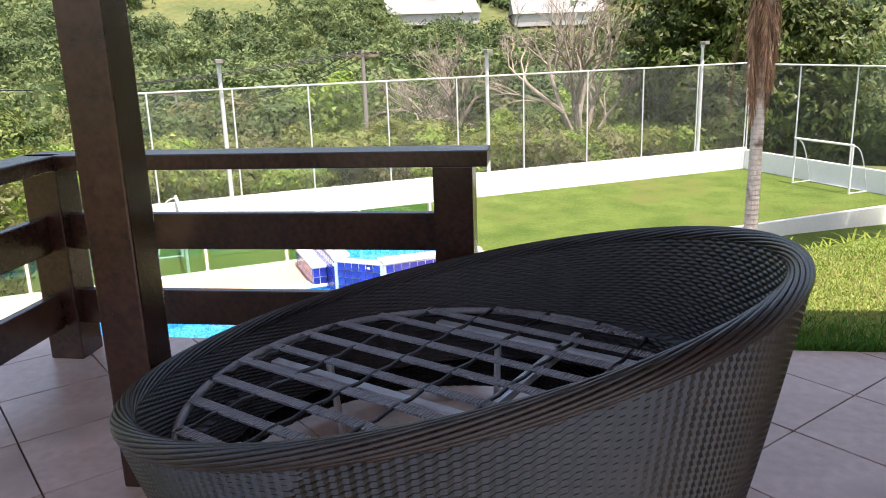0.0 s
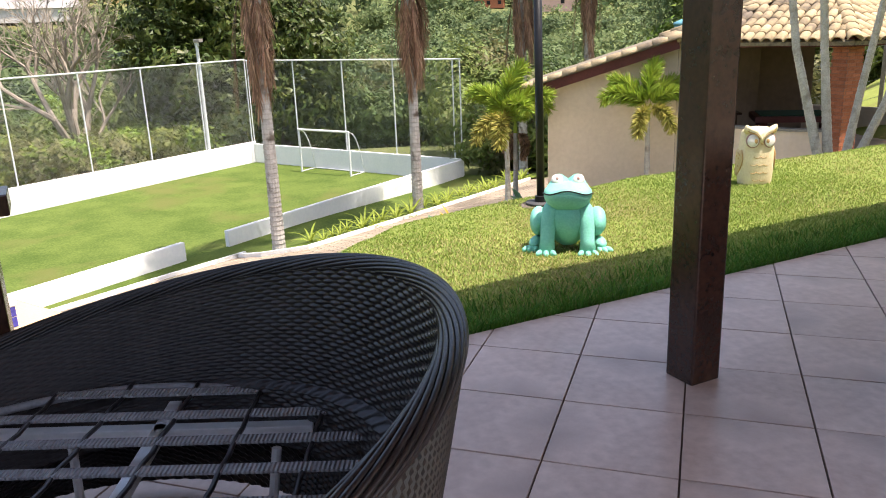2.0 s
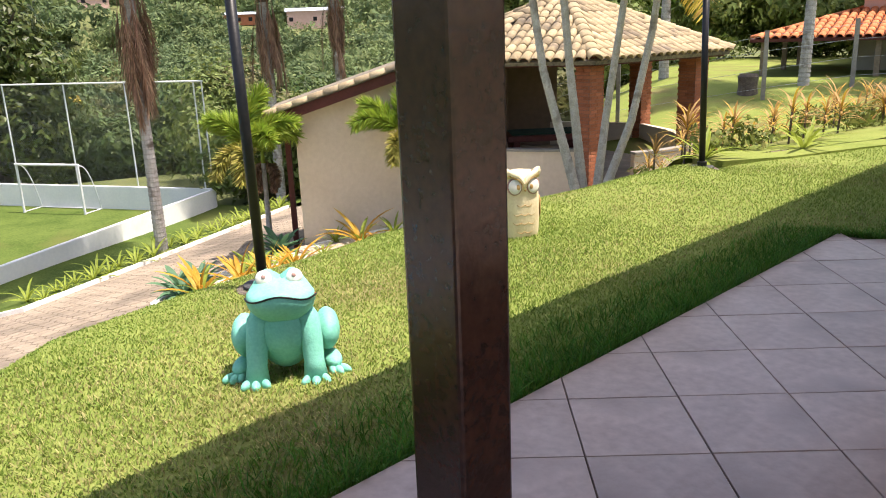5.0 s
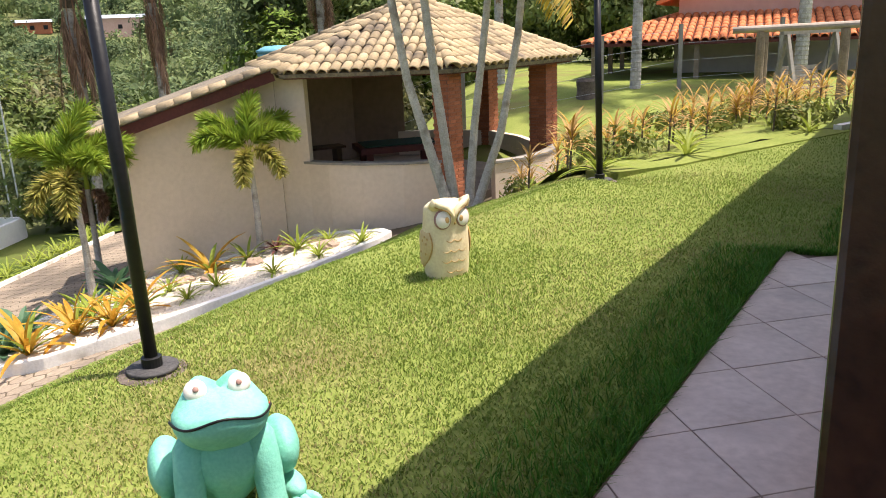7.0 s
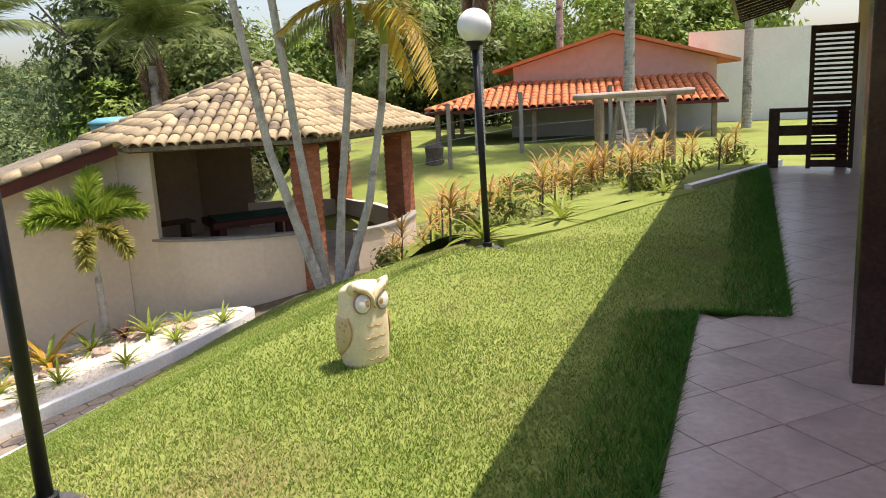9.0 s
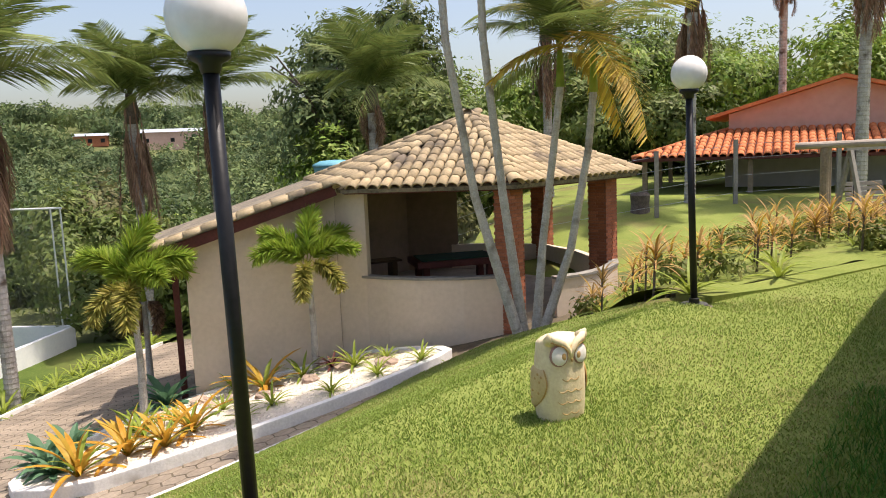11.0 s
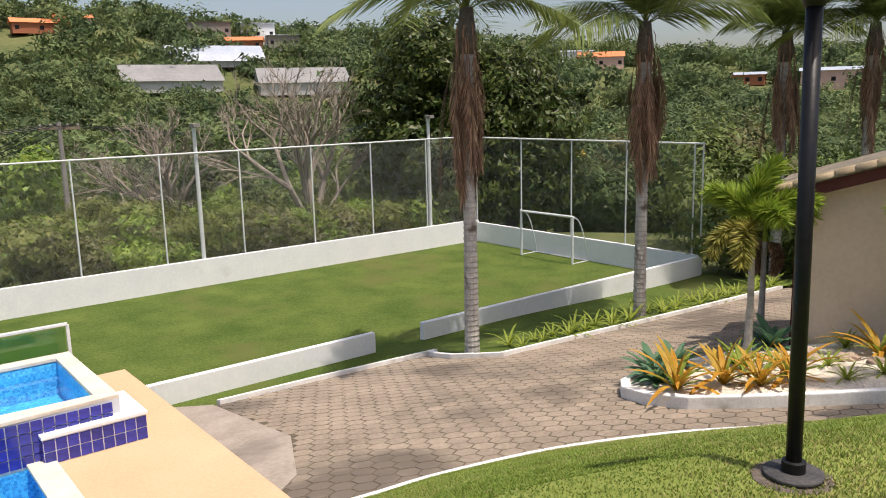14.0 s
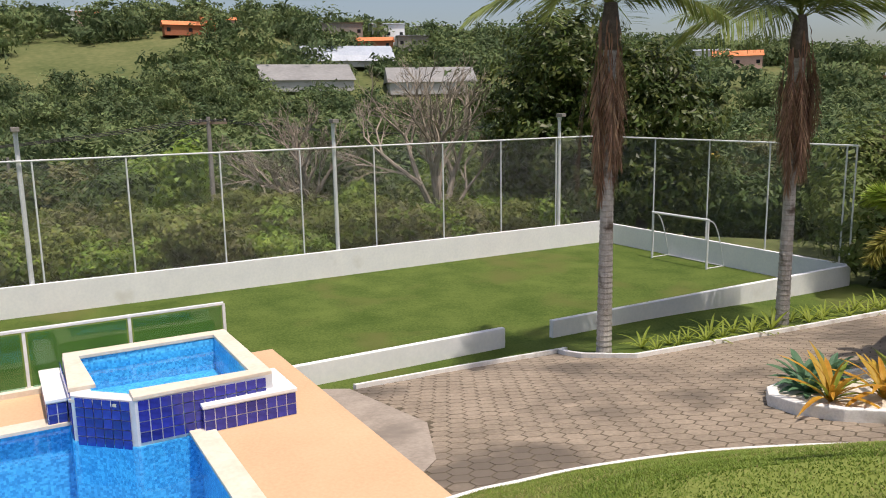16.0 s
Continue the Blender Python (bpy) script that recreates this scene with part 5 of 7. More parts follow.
globe_lamp((-3.425, 6.25, lawn_height(-3.425, 6.25) + 0.012), 2.09, (-0.03, 0, 0), "black garden lamp post with an opal globe on the lawn")
globe_lamp((-0.585, 10.82, lawn_height(-0.585, 10.82) + 0.012), 2.06, (-0.05, 0, 0), "black garden lamp post with an opal globe by the flower bed")


# ---- palms ----
def frond_mesh(name, mat, length=2.6, leaflets=46, leaf=0.62, droop=0.9, lift=0.5, plume=False, width=0.022, seed=0):
    """A feather leaf along +x: an arched midrib with narrow leaflets."""
    rng = random.Random(seed)

    def rib(t):
        return Vector((length * (t - 0.10 * t * t), 0, lift * length * t - droop * length * t * t))

    verts, faces = [], []

    def quad(p, q, w, tipw=0.25):
        d = (q - p)
        s = d.cross(Vector((0, 0, 1)))
        s = s.normalized() * w if s.length > 1e-5 else Vector((0, w, 0))
        m = p.lerp(q, 0.5) + Vector((0, 0, 0.03 * d.length))
        k = len(verts)
        verts.extend([p - s * 0.6, p + s * 0.6, m + s, m - s, q + s * tipw, q - s * tipw])
        faces.extend([(k, k + 1, k + 2, k + 3), (k + 3, k + 2, k + 4, k + 5)])

    for i in range(12):
        a, b = rib(i / 12), rib((i + 1) / 12)
        quad(a, b, 0.02 * (1 - i / 13) + 0.006, 0.9)
    for i in range(leaflets):
        t = 0.10 + 0.9 * (i + rng.random() * 0.6) / leaflets
        p = rib(min(t, 1))
        d = (rib(min(t + 0.02, 1.02)) - rib(t - 0.02)).normalized()
        ln = leaf * (0.45 + 0.75 * math.sin(math.pi * min(0.12 + t * 0.86, 1))) * rng.uniform(0.85, 1.1)
        for s in (-1, 1) if not plume else (-1, 1, -0.5, 0.5):
            side = Vector((0, math.copysign(1, s), 0))
            upd = 0.15 if not plume else (0.75 if abs(s) < 1 else -0.1)
            v = (d * 0.75 + side * (1.0 if not plume else abs(s)) + Vector((0, 0, upd + rng.uniform(-0.25, 0.2)))).normalized()
            q = p + v * ln + Vector((0, 0, -0.35 * ln * (0.4 if plume else 1)))
            quad(p, q, width, 0.12)
    me = bpy.data.meshes.new(name)
    me.from_pydata([tuple(v) for v in verts], [], faces)
    me.materials.append(mat)
    return me


FRONDS = [frond_mesh("frond", M_FROND, 2.9, 66, 0.74, 0.54 + 0.11 * k, 0.36, width=0.017, seed=k) for k in range(3)]


def hanging_frond(name, length, seed):
    """A dry leaf along +x: a bare stalk, then limp leaflets that lie along the midrib."""
    rng = random.Random(seed)
    verts, faces = [], []

    def strip(p, q, w, tipw):
        side = (q - p).cross(Vector((0.1, 0.2, 1))).normalized()
        m = p.lerp(q, 0.5) + Vector((0, 0, 0.04))
        k = len(verts)
        verts.extend([p - side * w * 0.6, p + side * w * 0.6, m + side * w, m - side * w, q + side * tipw, q - side * tipw])
        faces.extend([(k, k + 1, k + 2, k + 3), (k + 3, k + 2, k + 4, k + 5)])

    def rib(t):
        return Vector((length * t, 0.06 * math.sin(t * 4 + seed), 0.16 * math.sin(math.pi * t)))

    for i in range(8):
        strip(rib(i / 8), rib((i + 1) / 8), 0.035 - 0.003 * i, 0.02)
    for i in range(46):
        t = 0.28 + 0.70 * (i + rng.random()) / 46
        p = rib(t)
        ln = rng.uniform(0.45, 0.8) * (1.15 - 0.5 * t)
        for sgn in (-1, 1):
            d = Vector((1.0, sgn * rng.uniform(0.12, 0.42), rng.uniform(-0.12, 0.30))).normalized()
            strip(p, p + d * ln, 0.017, 0.003)
    me = bpy.data.meshes.new(name)
    me.from_pydata([tuple(v) for v in verts], [], faces)
    me.materials.append(M_THATCH)
    return me


DEADS = [hanging_frond("dead_frond", 3.0, 9 + k) for k in range(4)]
YFRONDS = [frond_mesh("frond", M_YFROND, 2.0, 40, 0.5, 0.8, 0.35, seed=20)]
ARECA = [frond_mesh("frond", (M_OLIVEFROND, M_FROND)[k], 2.1, 52, 0.55, 0.6, 0.6, width=0.016, seed=30 + k) for k in range(2)]


def plume_frond(name, mat, length, leaf, arch, seed):
    """A foxtail leaf along +x: narrow leaflets all round an arching midrib."""
    rng = random.Random(seed)
    verts, faces = [], []

    def rib(t):
        return Vector((length * (t - 0.18 * t ** 3), 0, length * (0.42 * t - arch * t * t)))

    def strip(p, q, w):
        side = (q - p).cross(Vector((rng.uniform(-1, 1), rng.uniform(-1, 1), 1))).normalized() * w
        m = p.lerp(q, 0.45)
        k = len(verts)
        verts.extend([p - side * 0.5, p + side * 0.5, m + side, q, m - side])
        faces.append((k, k + 1, k + 2, k + 3, k + 4))

    for i in range(8):
        strip(rib(i / 8), rib((i + 1.3) / 8), 0.012)
    for i in range(58):
        t = 0.16 + 0.84 * i / 57
        p = rib(t)
        d = (rib(t + 0.02) - rib(t - 0.02)).normalized()
        a = d.orthogonal().normalized()
        b = d.cross(a)
        ln = leaf * (0.55 + 0.6 * math.sin(math.pi * min(0.2 + t * 0.7, 1)))
        for q in range(8):
            g = rng.uniform(0, 2 * math.pi)
            v = (d * rng.uniform(0.6, 1.0) + a * math.cos(g) + b * math.sin(g)).normalized()
            strip(p, p + v * ln * rng.uniform(0.8, 1.1) + Vector((0, 0, -0.12 * ln)), 0.014)
    me = bpy.data.meshes.new(name)
    me.from_pydata([tuple(v) for v in verts], [], faces)
    me.materials.append(mat)
    return me


FOX = [plume_frond("frond", M_LIME, 1.1, 0.27, 0.50 + 0.10 * k, 40 + k) for k in range(3)]
FOXY = [plume_frond("frond", M_OLIVEFROND, 1.0, 0.25, 0.75, 50)]
FOXD = [plume_frond("dead_frond", M_THATCH, 0.85, 0.17, 0.75, 55)]


def trunk_build(pts, radii, rings=0.11, n=12):
    """A ringed palm stem."""
    b, P, R = Build(), [], []
    for i in range(len(pts) - 1):
        a, c = Vector(pts[i]), Vector(pts[i + 1])
        m = max(2, int((c - a).length / rings))
        for k in range(m):
            t = k / m
            r = lerp(radii[i], radii[i + 1], t)
            P += [a.lerp(c, t), a.lerp(c, t + 0.75 / m)]
            R += [r * 1.05, r * 0.96]
    P.append(Vector(pts[-1]))
    R.append(radii[-1])
    return b.tube(P, R, n)


def royal_palm(at, height, crown=2.7, skirt=3.6, n=17, seed=0, radius=0.17, lean=(0, 0), white=False, label=""):
    rng = random.Random(seed)
    p = thing("palm_tree", label or "tall palm with grey trunk and a skirt of dead fronds", "palm tree", at, 0, "tall palms")
    top = Vector((lean[0], lean[1], height))
    part("trunk", trunk_build([(0, 0, -0.25), (0, 0, 0.15), top * 0.5, top], [radius * 1.25, radius, radius * 0.82, radius * 0.85], 0.13), M_TRUNK, p, "whitewashed grey trunk" if white else "grey ringed trunk")
    part("leaf_sheath", Build().tube([top - Vector((0, 0, 0.7)), top - Vector((0, 0, 0.3)), top + Vector((0, 0, 0.35))], [radius * 0.95, radius * 1.25, radius * 0.8], 12), M_BARK, p, "dark fibrous leaf sheath", True)
    for k in range(n + 6):
        a = k * 137.5 + rng.uniform(-14, 14)
        e = rng.uniform(58, 86) if k < 7 else lerp(68, -6, (k - 7) / (n + 1)) + rng.uniform(-7, 7)
        ob = part("frond", FRONDS[k % 3], M_FROND, p)
        s = crown / 2.7 * rng.uniform(0.88, 1.1)
        ob.matrix_local = Matrix.Translation(top + Vector((0, 0, 0.25))) @ Matrix.Rotation(radians(a), 4, "Z") @ Matrix.Rotation(radians(-e), 4, "Y") @ Matrix.Rotation(radians(rng.uniform(-35, 35)), 4, "X") @ Matrix.Scale(s, 4)
    m = int(7 + skirt * 3)
    for k in range(m):
        ob = part("dead_frond", DEADS[k % 4], M_THATCH, p, "dry brown hanging frond")
        s = skirt / 3.0 * rng.uniform(0.55, 0.98) * 0.9
        z = height + rng.uniform(-0.55, 0.1)
        tilt = rng.uniform(88, 95) if k % 6 else rng.uniform(82, 87)
        ob.matrix_local = Matrix.Translation(Vector((lean[0], lean[1], z))) @ Matrix.Rotation(radians(k * 137.5 + rng.uniform(-20, 20)), 4, "Z") @ Matrix.Translation((radius * 1.15, 0, 0)) @ Matrix.Rotation(radians(tilt), 4, "Y") @ Matrix.Rotation(radians(rng.uniform(-50, 50)), 4, "X") @ Matrix.Diagonal((s, 0.72, 0.85, 1))
    return p


royal_palm((-16.1, 15.25, -4.6), 8.0, 2.9, 4.6, 19, 1, 0.185)
royal_palm((-15.2, 20.72, -4.55), 7.8, 2.9, 4.4, 19, 2, 0.18)
royal_palm((-15.96, 29.5, -4.9), 8.3, 2.6, 4.4, 18, 3, 0.2)
royal_palm((-13.6, 30.7, -4.6), 8.1, 2.8, 4.2, 18, 4, 0.2)
royal_palm((-8.4, 34.3, -3.6), 7.2, 3.0, 2.2, 18, 5, 0.22)
royal_palm((2.6, 27.6, -1.2), 7.0, 2.6, 3.2, 16, 6, 0.17, (0.1, 0), True, "tall palm with a whitewashed trunk by the wire fence")
royal_palm((7.5, 27.6, -0.9), 8.0, 2.6, 3.0, 16, 7, 0.2, (0.1, 0), False, "tall palm beside the garden swing")
royal_palm((-1.5, 33.0, -1.4), 7.0, 2.6, 3.0, 16, 8, 0.2)
royal_palm((9.0, 40.0, -0.9), 9.0, 3.0, 1.5, 16, 9, 0.2)
royal_palm((13.5, 31.0, -0.9), 8.5, 2.8, 3.6, 14, 10, 0.2)


def clump_palm():
    p = thing("clump_palm", "clump of slender palm stems with yellowing fronds by the lawn", "palm tree", (-2.3, 14.75, -1.32))
    stems = [((-0.05, 0), (-0.70, 0.1), (-1.05, 0.1), (-1.12, 0.2), 5.9), ((0.0, 0.1), (-0.28, 0.2), (-0.50, 0.2), (-0.52, 0.2), 5.9), ((0.15, 0.1), (0.3, 0.3), (0.50, 0.3), (0.62, 0.3), 3.7), ((0.2, 0), (0.72, 0.1), (1.0, 0.2), (1.1, 0.25), 3.6)]
    rng = random.Random(4)
    for i, (a, b, c, d, h) in enumerate(stems):
        pts = [(*a, -0.2), (*b, h * 0.36), (*c, h * 0.75), (*d, h)]
        r = 0.058 if i < 2 else 0.055
        part("stem", trunk_build(pts, [r * 1.5, r * 1.1, r, r], 0.1, 10), M_STEM, p, "slender grey ringed stem")
        part("crownshaft", Build().tube([(*d, h - 0.02), (d[0], d[1], h + 0.55)], [r * 1.25, r * 0.7], 10), M_LIME, p, "yellow green crownshaft")
        for k in range(6 if i < 2 else 12):
            me = YFRONDS[0] if (k + i) % 6 == 0 else (FRONDS[k % 3] if k % 3 == 0 else ARECA[k % 2])
            ob = part("frond", me, M_LIME, p)
            e = rng.uniform(-5, 70) if me is not YFRONDS[0] else rng.uniform(-25, 15)
            s = rng.uniform(0.75, 1.0) * (0.75 if me in FRONDS else 1)
            ob.matrix_local = Matrix.Translation((d[0], d[1], h + 0.5)) @ Matrix.Rotation(radians(k * 137.5 + i * 50), 4, "Z") @ Matrix.Rotation(radians(-e), 4, "Y") @ Matrix.Scale(s, 4)


clump_palm()


def foxtail_palm(at, height, n, seed, scale=1.0, dead=0):
    rng = random.Random(seed)
    p = thing("foxtail_palm", "small foxtail palm with bright lime green plumes", "palm tree", at, rng.uniform(0, 360), "young palms")
    part("stem", trunk_build([(0, 0, -0.2), (0.02, 0, height * 0.5), (0, 0.02, height)], [0.085, 0.06, 0.05], 0.1, 10), M_TRUNK, p, "slim grey ringed stem")
    part("crownshaft", Build().tube([(0, 0.02, height - 0.02), (0, 0.02, height + 0.3)], [0.06, 0.03], 10), M_LIME, p)
    for k in range(n):
        yel = k in (4, 7)
        me = FOXY[0] if yel else FOX[k % 3]
        ob = part("frond", me, M_LIME, p)
        e = rng.uniform(-12, 5) if yel else (76 if k == 0 else rng.uniform(16, 50))
        ob.matrix_local = Matrix.Translation((0, 0.02, height + 0.22)) @ Matrix.Rotation(radians(k * 137.5), 4, "Z") @ Matrix.Rotation(radians(-e), 4, "Y") @ Matrix.Scale(scale * rng.uniform(0.85, 1.1), 4)
    for k in range(dead):
        ob = part("dead_frond", FOXD[0], M_THATCH, p, "dry brown frond")
        ob.matrix_local = Matrix.Translation((0, 0.02, height + 0.05)) @ Matrix.Rotation(radians(k * 110 + 40), 4, "Z") @ Matrix.Rotation(radians(50), 4, "Y")


foxtail_palm((-9.15, 15.9, -3.2), 2.3, 10, 1, 1.2)
foxtail_palm((-10.3, 18.4, -3.5), 2.1, 7, 2, 1.0, 4)
foxtail_palm((-6.35, 17.3, -2.75), 1.95, 8, 3, 1.15)


# ---- leafy trees and woods ----
def crown_cards(blobs, per, size, seed, flat=0.5):
    """Leaves gathered in twig-sized tufts over the outer part of lumpy crowns, with gaps between the tufts."""
    rng = np.random.default_rng(seed)
    V, k = [], 0
    for (cx, cy, cz, rx, ry, rz), m in zip(blobs, per):
        s0 = size if np.isscalar(size) else size[k]
        k += 1
        tufts = max(3, m // 13)
        d = rng.normal(size=(tufts, 3))
        d /= np.linalg.norm(d, axis=1)[:, None]
        lump_ = 1 + 0.22 * np.sin(d[:, 0] * 5 + cx) * np.sin(d[:, 1] * 6 + cy) + 0.15 * np.sin(d[:, 2] * 9 + cz)
        r = rng.uniform(0.62, 1.0, tufts) * lump_
        c = np.array([cx, cy, cz]) + d * r[:, None] * np.array([rx, ry, rz])
        w = rng.integers(0, tufts, m)
        p = c[w] + rng.normal(size=(m, 3)) * s0 * np.array([1.7, 1.7, 1.0])
        n = d[w] * 1.3 + rng.normal(size=(m, 3)) * 0.40 + np.array([0, 0, flat * 0.5])
        n /= np.linalg.norm(n, axis=1)[:, None]
        t = np.cross(n, rng.normal(size=(m, 3)))
        t /= np.linalg.norm(t, axis=1)[:, None] + 1e-9
        b = np.cross(n, t)
        s = s0 * rng.uniform(0.6, 1.35, m)[:, None]
        V.append(np.stack([p - t * s - b * s * 0.45, p + t * s * 1.1 + np.array([0, 0, -0.3]) * s, p - t * s * 0.5 + b * s * 0.6], 1))
    V = np.concatenate(V).reshape(-1, 3)
    F = np.arange(len(V)).reshape(-1, 3)
    return V, F


def limbs(b, at, height, r, spread, rng, depth=0, d=Vector((0, 0, 1)), maxd=3, kids=3, thin=0.72):
    """Forking branches."""
    p = Vector(at)
    pts, rad = [p.copy()], [r]
    dd = d.normalized()
    for k in range(3):
        dd = (dd + Vector((rng.uniform(-1, 1), rng.uniform(-1, 1), rng.uniform(-0.3, 0.5))) * 0.16 * spread).normalized()
        p = p + dd * height / 3
        pts.append(p.copy())
        rad.append(r * (1 - 0.13 * (k + 1)))
    b.tube(pts, rad, 7 if depth < 2 else 4 if depth < 3 else 3, depth == 0)
    if depth < maxd:
        for k in range(kids):
            a = rng.uniform(0, 2 * math.pi)
            side = dd.orthogonal().normalized()
            side = side * math.cos(a) + dd.cross(side) * math.sin(a)
            nd = (dd + side * spread * rng.uniform(0.6, 1.1) + Vector((0, 0, 0.12))).normalized()
            start = pts[-1] if k < 2 else pts[rng.choice((1, 2))]
            limbs(b, start, height * rng.uniform(0.55, 0.75), rad[-1] * thin, spread, rng, depth + 1, nd, maxd, kids, thin)


def leafy_tree(at, h, r, mat, n, size, seed, label, name="tree", cards_low=0.25, lobes=9, group=""):
    rng = random.Random(seed)
    t = thing(name, label, "tree", at, 0, group)
    b = Build()
    limbs(b, (0, 0, -0.4), h * 0.45, 0.035 * h, 0.6, rng, 0, Vector((0, 0, 1)), 2, 3)
    part("trunk", b, M_BARK, t, "dark branching trunk")
    blobs = []
    for k in range(lobes):
        a = k * 2.4
        f = (k + 0.5) / lobes
        rr = r * math.sqrt(f) * 0.62
        z = lerp(h * (cards_low + 0.2), h * 0.82, 1 - f ** 1.4) + rng.uniform(-0.05, 0.05) * h
        blobs.append((rr * math.cos(a), rr * math.sin(a), z, r * rng.uniform(0.42, 0.6), r * rng.uniform(0.42, 0.6), h * rng.uniform(0.17, 0.26)))
    V, F = crown_cards(blobs, [n // lobes] * lobes, size, seed)
    part("crown", arrays("crown", V, F, mat), mat, t)
    return t


leafy_tree((-36.8, 30.6, -5.6), 12.0, 5.0, M_DARKLEAF, 34000, 0.17, 1, "dense dark green mango tree beyond the court", "mango_tree", 0.0, 14)
leafy_tree((-34.6, 34.2, -5.6), 10.8, 4.3, M_DARKLEAF, 30000, 0.17, 2, "dense dark green mango tree beyond the court", "mango_tree", 0.0, 14)


def bare_tree(at, h, seed, label):
    rng = random.Random(seed)
    t = thing("bare_tree", label, "tree", at)
    b = Build()
    for k in range(3):
        limbs(b, (0.25 * k - 0.2, 0.15 * k, -0.3), h * 0.33, 0.24, 0.72, rng, 0, Vector((0.30 * (k - 1), 0.34 * (1 - k), 1)), 6, 3, 0.95)
    part("crown", b, M_TWIG, t, "grey brown bare branching crown")
    part("trunk", Build().tube([(0, 0, -0.5), (0.05, 0.05, 0.6), (0.0, 0.1, 1.5)], [0.42, 0.34, 0.26], 12), M_BARK, t, "thick grey trunk", True)


bare_tree((-37.5, 22.8, -5.6), 12.0, 5, "leafless spreading tree with fine grey twigs")
bare_tree((-42.5, 17.2, -6.0), 9.0, 8, "leafless spreading tree with fine grey twigs")


def belt(name, mat, spots, n, size, seed, label, category="bushes", lobes=3, squash=0.8):
    """Many crowns as one mass of leaves."""
    rng = random.Random(seed)
    blobs, per, sizes = [], [], []
    for x, y, r, h in spots:
        z = ground_z(x, y)
        for k in range(lobes):
            a = rng.uniform(0, 6.28)
            o = r * 0.45
            blobs.append((x + o * math.cos(a), y + o * math.sin(a), z + h * rng.uniform(0.35, 0.72), r * rng.uniform(0.5, 0.75), r * rng.uniform(0.5, 0.75), h * rng.uniform(0.3, 0.45)))
            per.append(n)
            sizes.append(size * rng.uniform(0.8, 1.2))
    V, F = crown_cards(blobs, per, sizes, seed)
    return solid(name, arrays(name, V, F, mat), mat, label, category, "", "stuff")


rg = random.Random(11)
spots = []
for k in range(210):
    y = rg.uniform(-16, 31)
    x = -34.6 - abs(rg.gauss(0, 1)) * 5.0
    spots.append((x, y, rg.uniform(1.2, 2.2), rg.uniform(1.6, 3.2)))
for k in range(70):
    spots.append((rg.uniform(-34, -19), rg.uniform(-16, -3.5), rg.uniform(1.3, 2.4), rg.uniform(2.5, 5.0)))
belt("bush_belt", M_BUSH, spots[0::2], 620, 0.105, 1, "yellow green scrub behind the court fence")
belt("bush_belt", M_FRESH, spots[1::4], 560, 0.11, 31, "fresh green scrub behind the court fence")
belt("bush_belt", M_OLIVE, spots[3::4], 560, 0.10, 32, "dry olive scrub behind the court fence")
spots = []
for k in range(170):
    a, r = radians(rg.uniform(112, 196)), rg.uniform(48, 84)
    spots.append((r * math.cos(a), r * math.sin(a), rg.uniform(2.2, 4.0), rg.uniform(3.5, 7)))
for mat_, at_, tx_ in ((M_LEAF, 0, "mixed green trees on the valley side"), (M_DEEP, 1, "deep green trees on the valley side"), (M_OLIVE, 2, "dry olive trees on the valley side"), (M_DEEP, 3, "deep green trees on the valley side"), (M_FRESH, 4, "fresh green trees on the valley side")):
    belt("near_wood", mat_, spots[at_::5], 900, 0.17, 2 + at_, tx_, "woods", 4)


def scatter(n, a0, a1, r0, r1, rmin, rmax, h0, h1, clear=()):
    out = []
    for _ in range(n):
        a = radians(rg.uniform(a0, a1))
        r = math.sqrt(rg.uniform(r0 * r0, r1 * r1))
        x, y = r * math.cos(a), r * math.sin(a)
        if any(math.hypot(x - cx, y - cy) < cr for cx, cy, cr in clear):
            continue
        if noise.noise(Vector((x / 40, y / 40, 7))) < -0.28 and r > 150:
            continue
        out.append((x, y, rg.uniform(rmin, rmax), rg.uniform(h0, h1)))
    return out


def polar(bearing, r):
    return r * math.cos(radians(bearing)), r * math.sin(radians(bearing))


CLEAR = [(*polar(b, r), c) for b, r, c in ((159, 200, 12), (155, 200, 13), (151, 203, 12), (156.5, 225, 10), (154.5, 256, 11), (151.5, 262, 10), (171.5, 235, 22), (167.2, 250, 12), (174.5, 312, 12), (165.5, 312, 20), (162, 318, 12), (131, 262, 12), (128, 250, 12), (115.4, 236, 12), (120, 240, 10), (123, 262, 14))]
far = scatter(950, 98, 196, 82, 205, 2.8, 6.0, 4, 9, CLEAR)
belt("far_wood", M_FARWOOD, far[0::2], 190, 0.44, 3, "green woodland across the valley", "woods", 3)
belt("far_wood", M_FARDEEP, far[1::2], 190, 0.44, 33, "deep green woodland across the valley", "woods", 3)
far = scatter(1250, 96, 196, 205, 345, 3, 5.5, 4, 9, CLEAR)
belt("hill_wood", M_FARWOOD, far[0::2], 75, 0.75, 4, "scattered trees on the far hillside", "woods", 3)
belt("hill_wood", M_FARDEEP, far[1::2], 75, 0.75, 34, "dark trees on the far hillside", "woods", 3)
belt("flowering_tree", M_YFROND, [(*polar(130.3, 96), 3.2, 5.5), (*polar(128.6, 98), 2.8, 5.0)], 260, 0.22, 35, "yellow flowering trees in the valley", "trees", 3)
spots = []
for k in range(46):
    a, r = radians(rg.uniform(66, 105)), rg.uniform(44, 60)
    spots.append((r * math.cos(a), r * math.sin(a), rg.uniform(3, 4.5), rg.uniform(5.5, 10)))
belt("back_wood", M_FRESH, spots[0::2], 1900, 0.18, 5, "tall fresh green trees behind the shelter and the house", "woods", 4)
belt("back_wood", M_LEAF, spots[1::2], 1900, 0.18, 36, "tall green trees behind the shelter and the house", "woods", 4)
spots = []
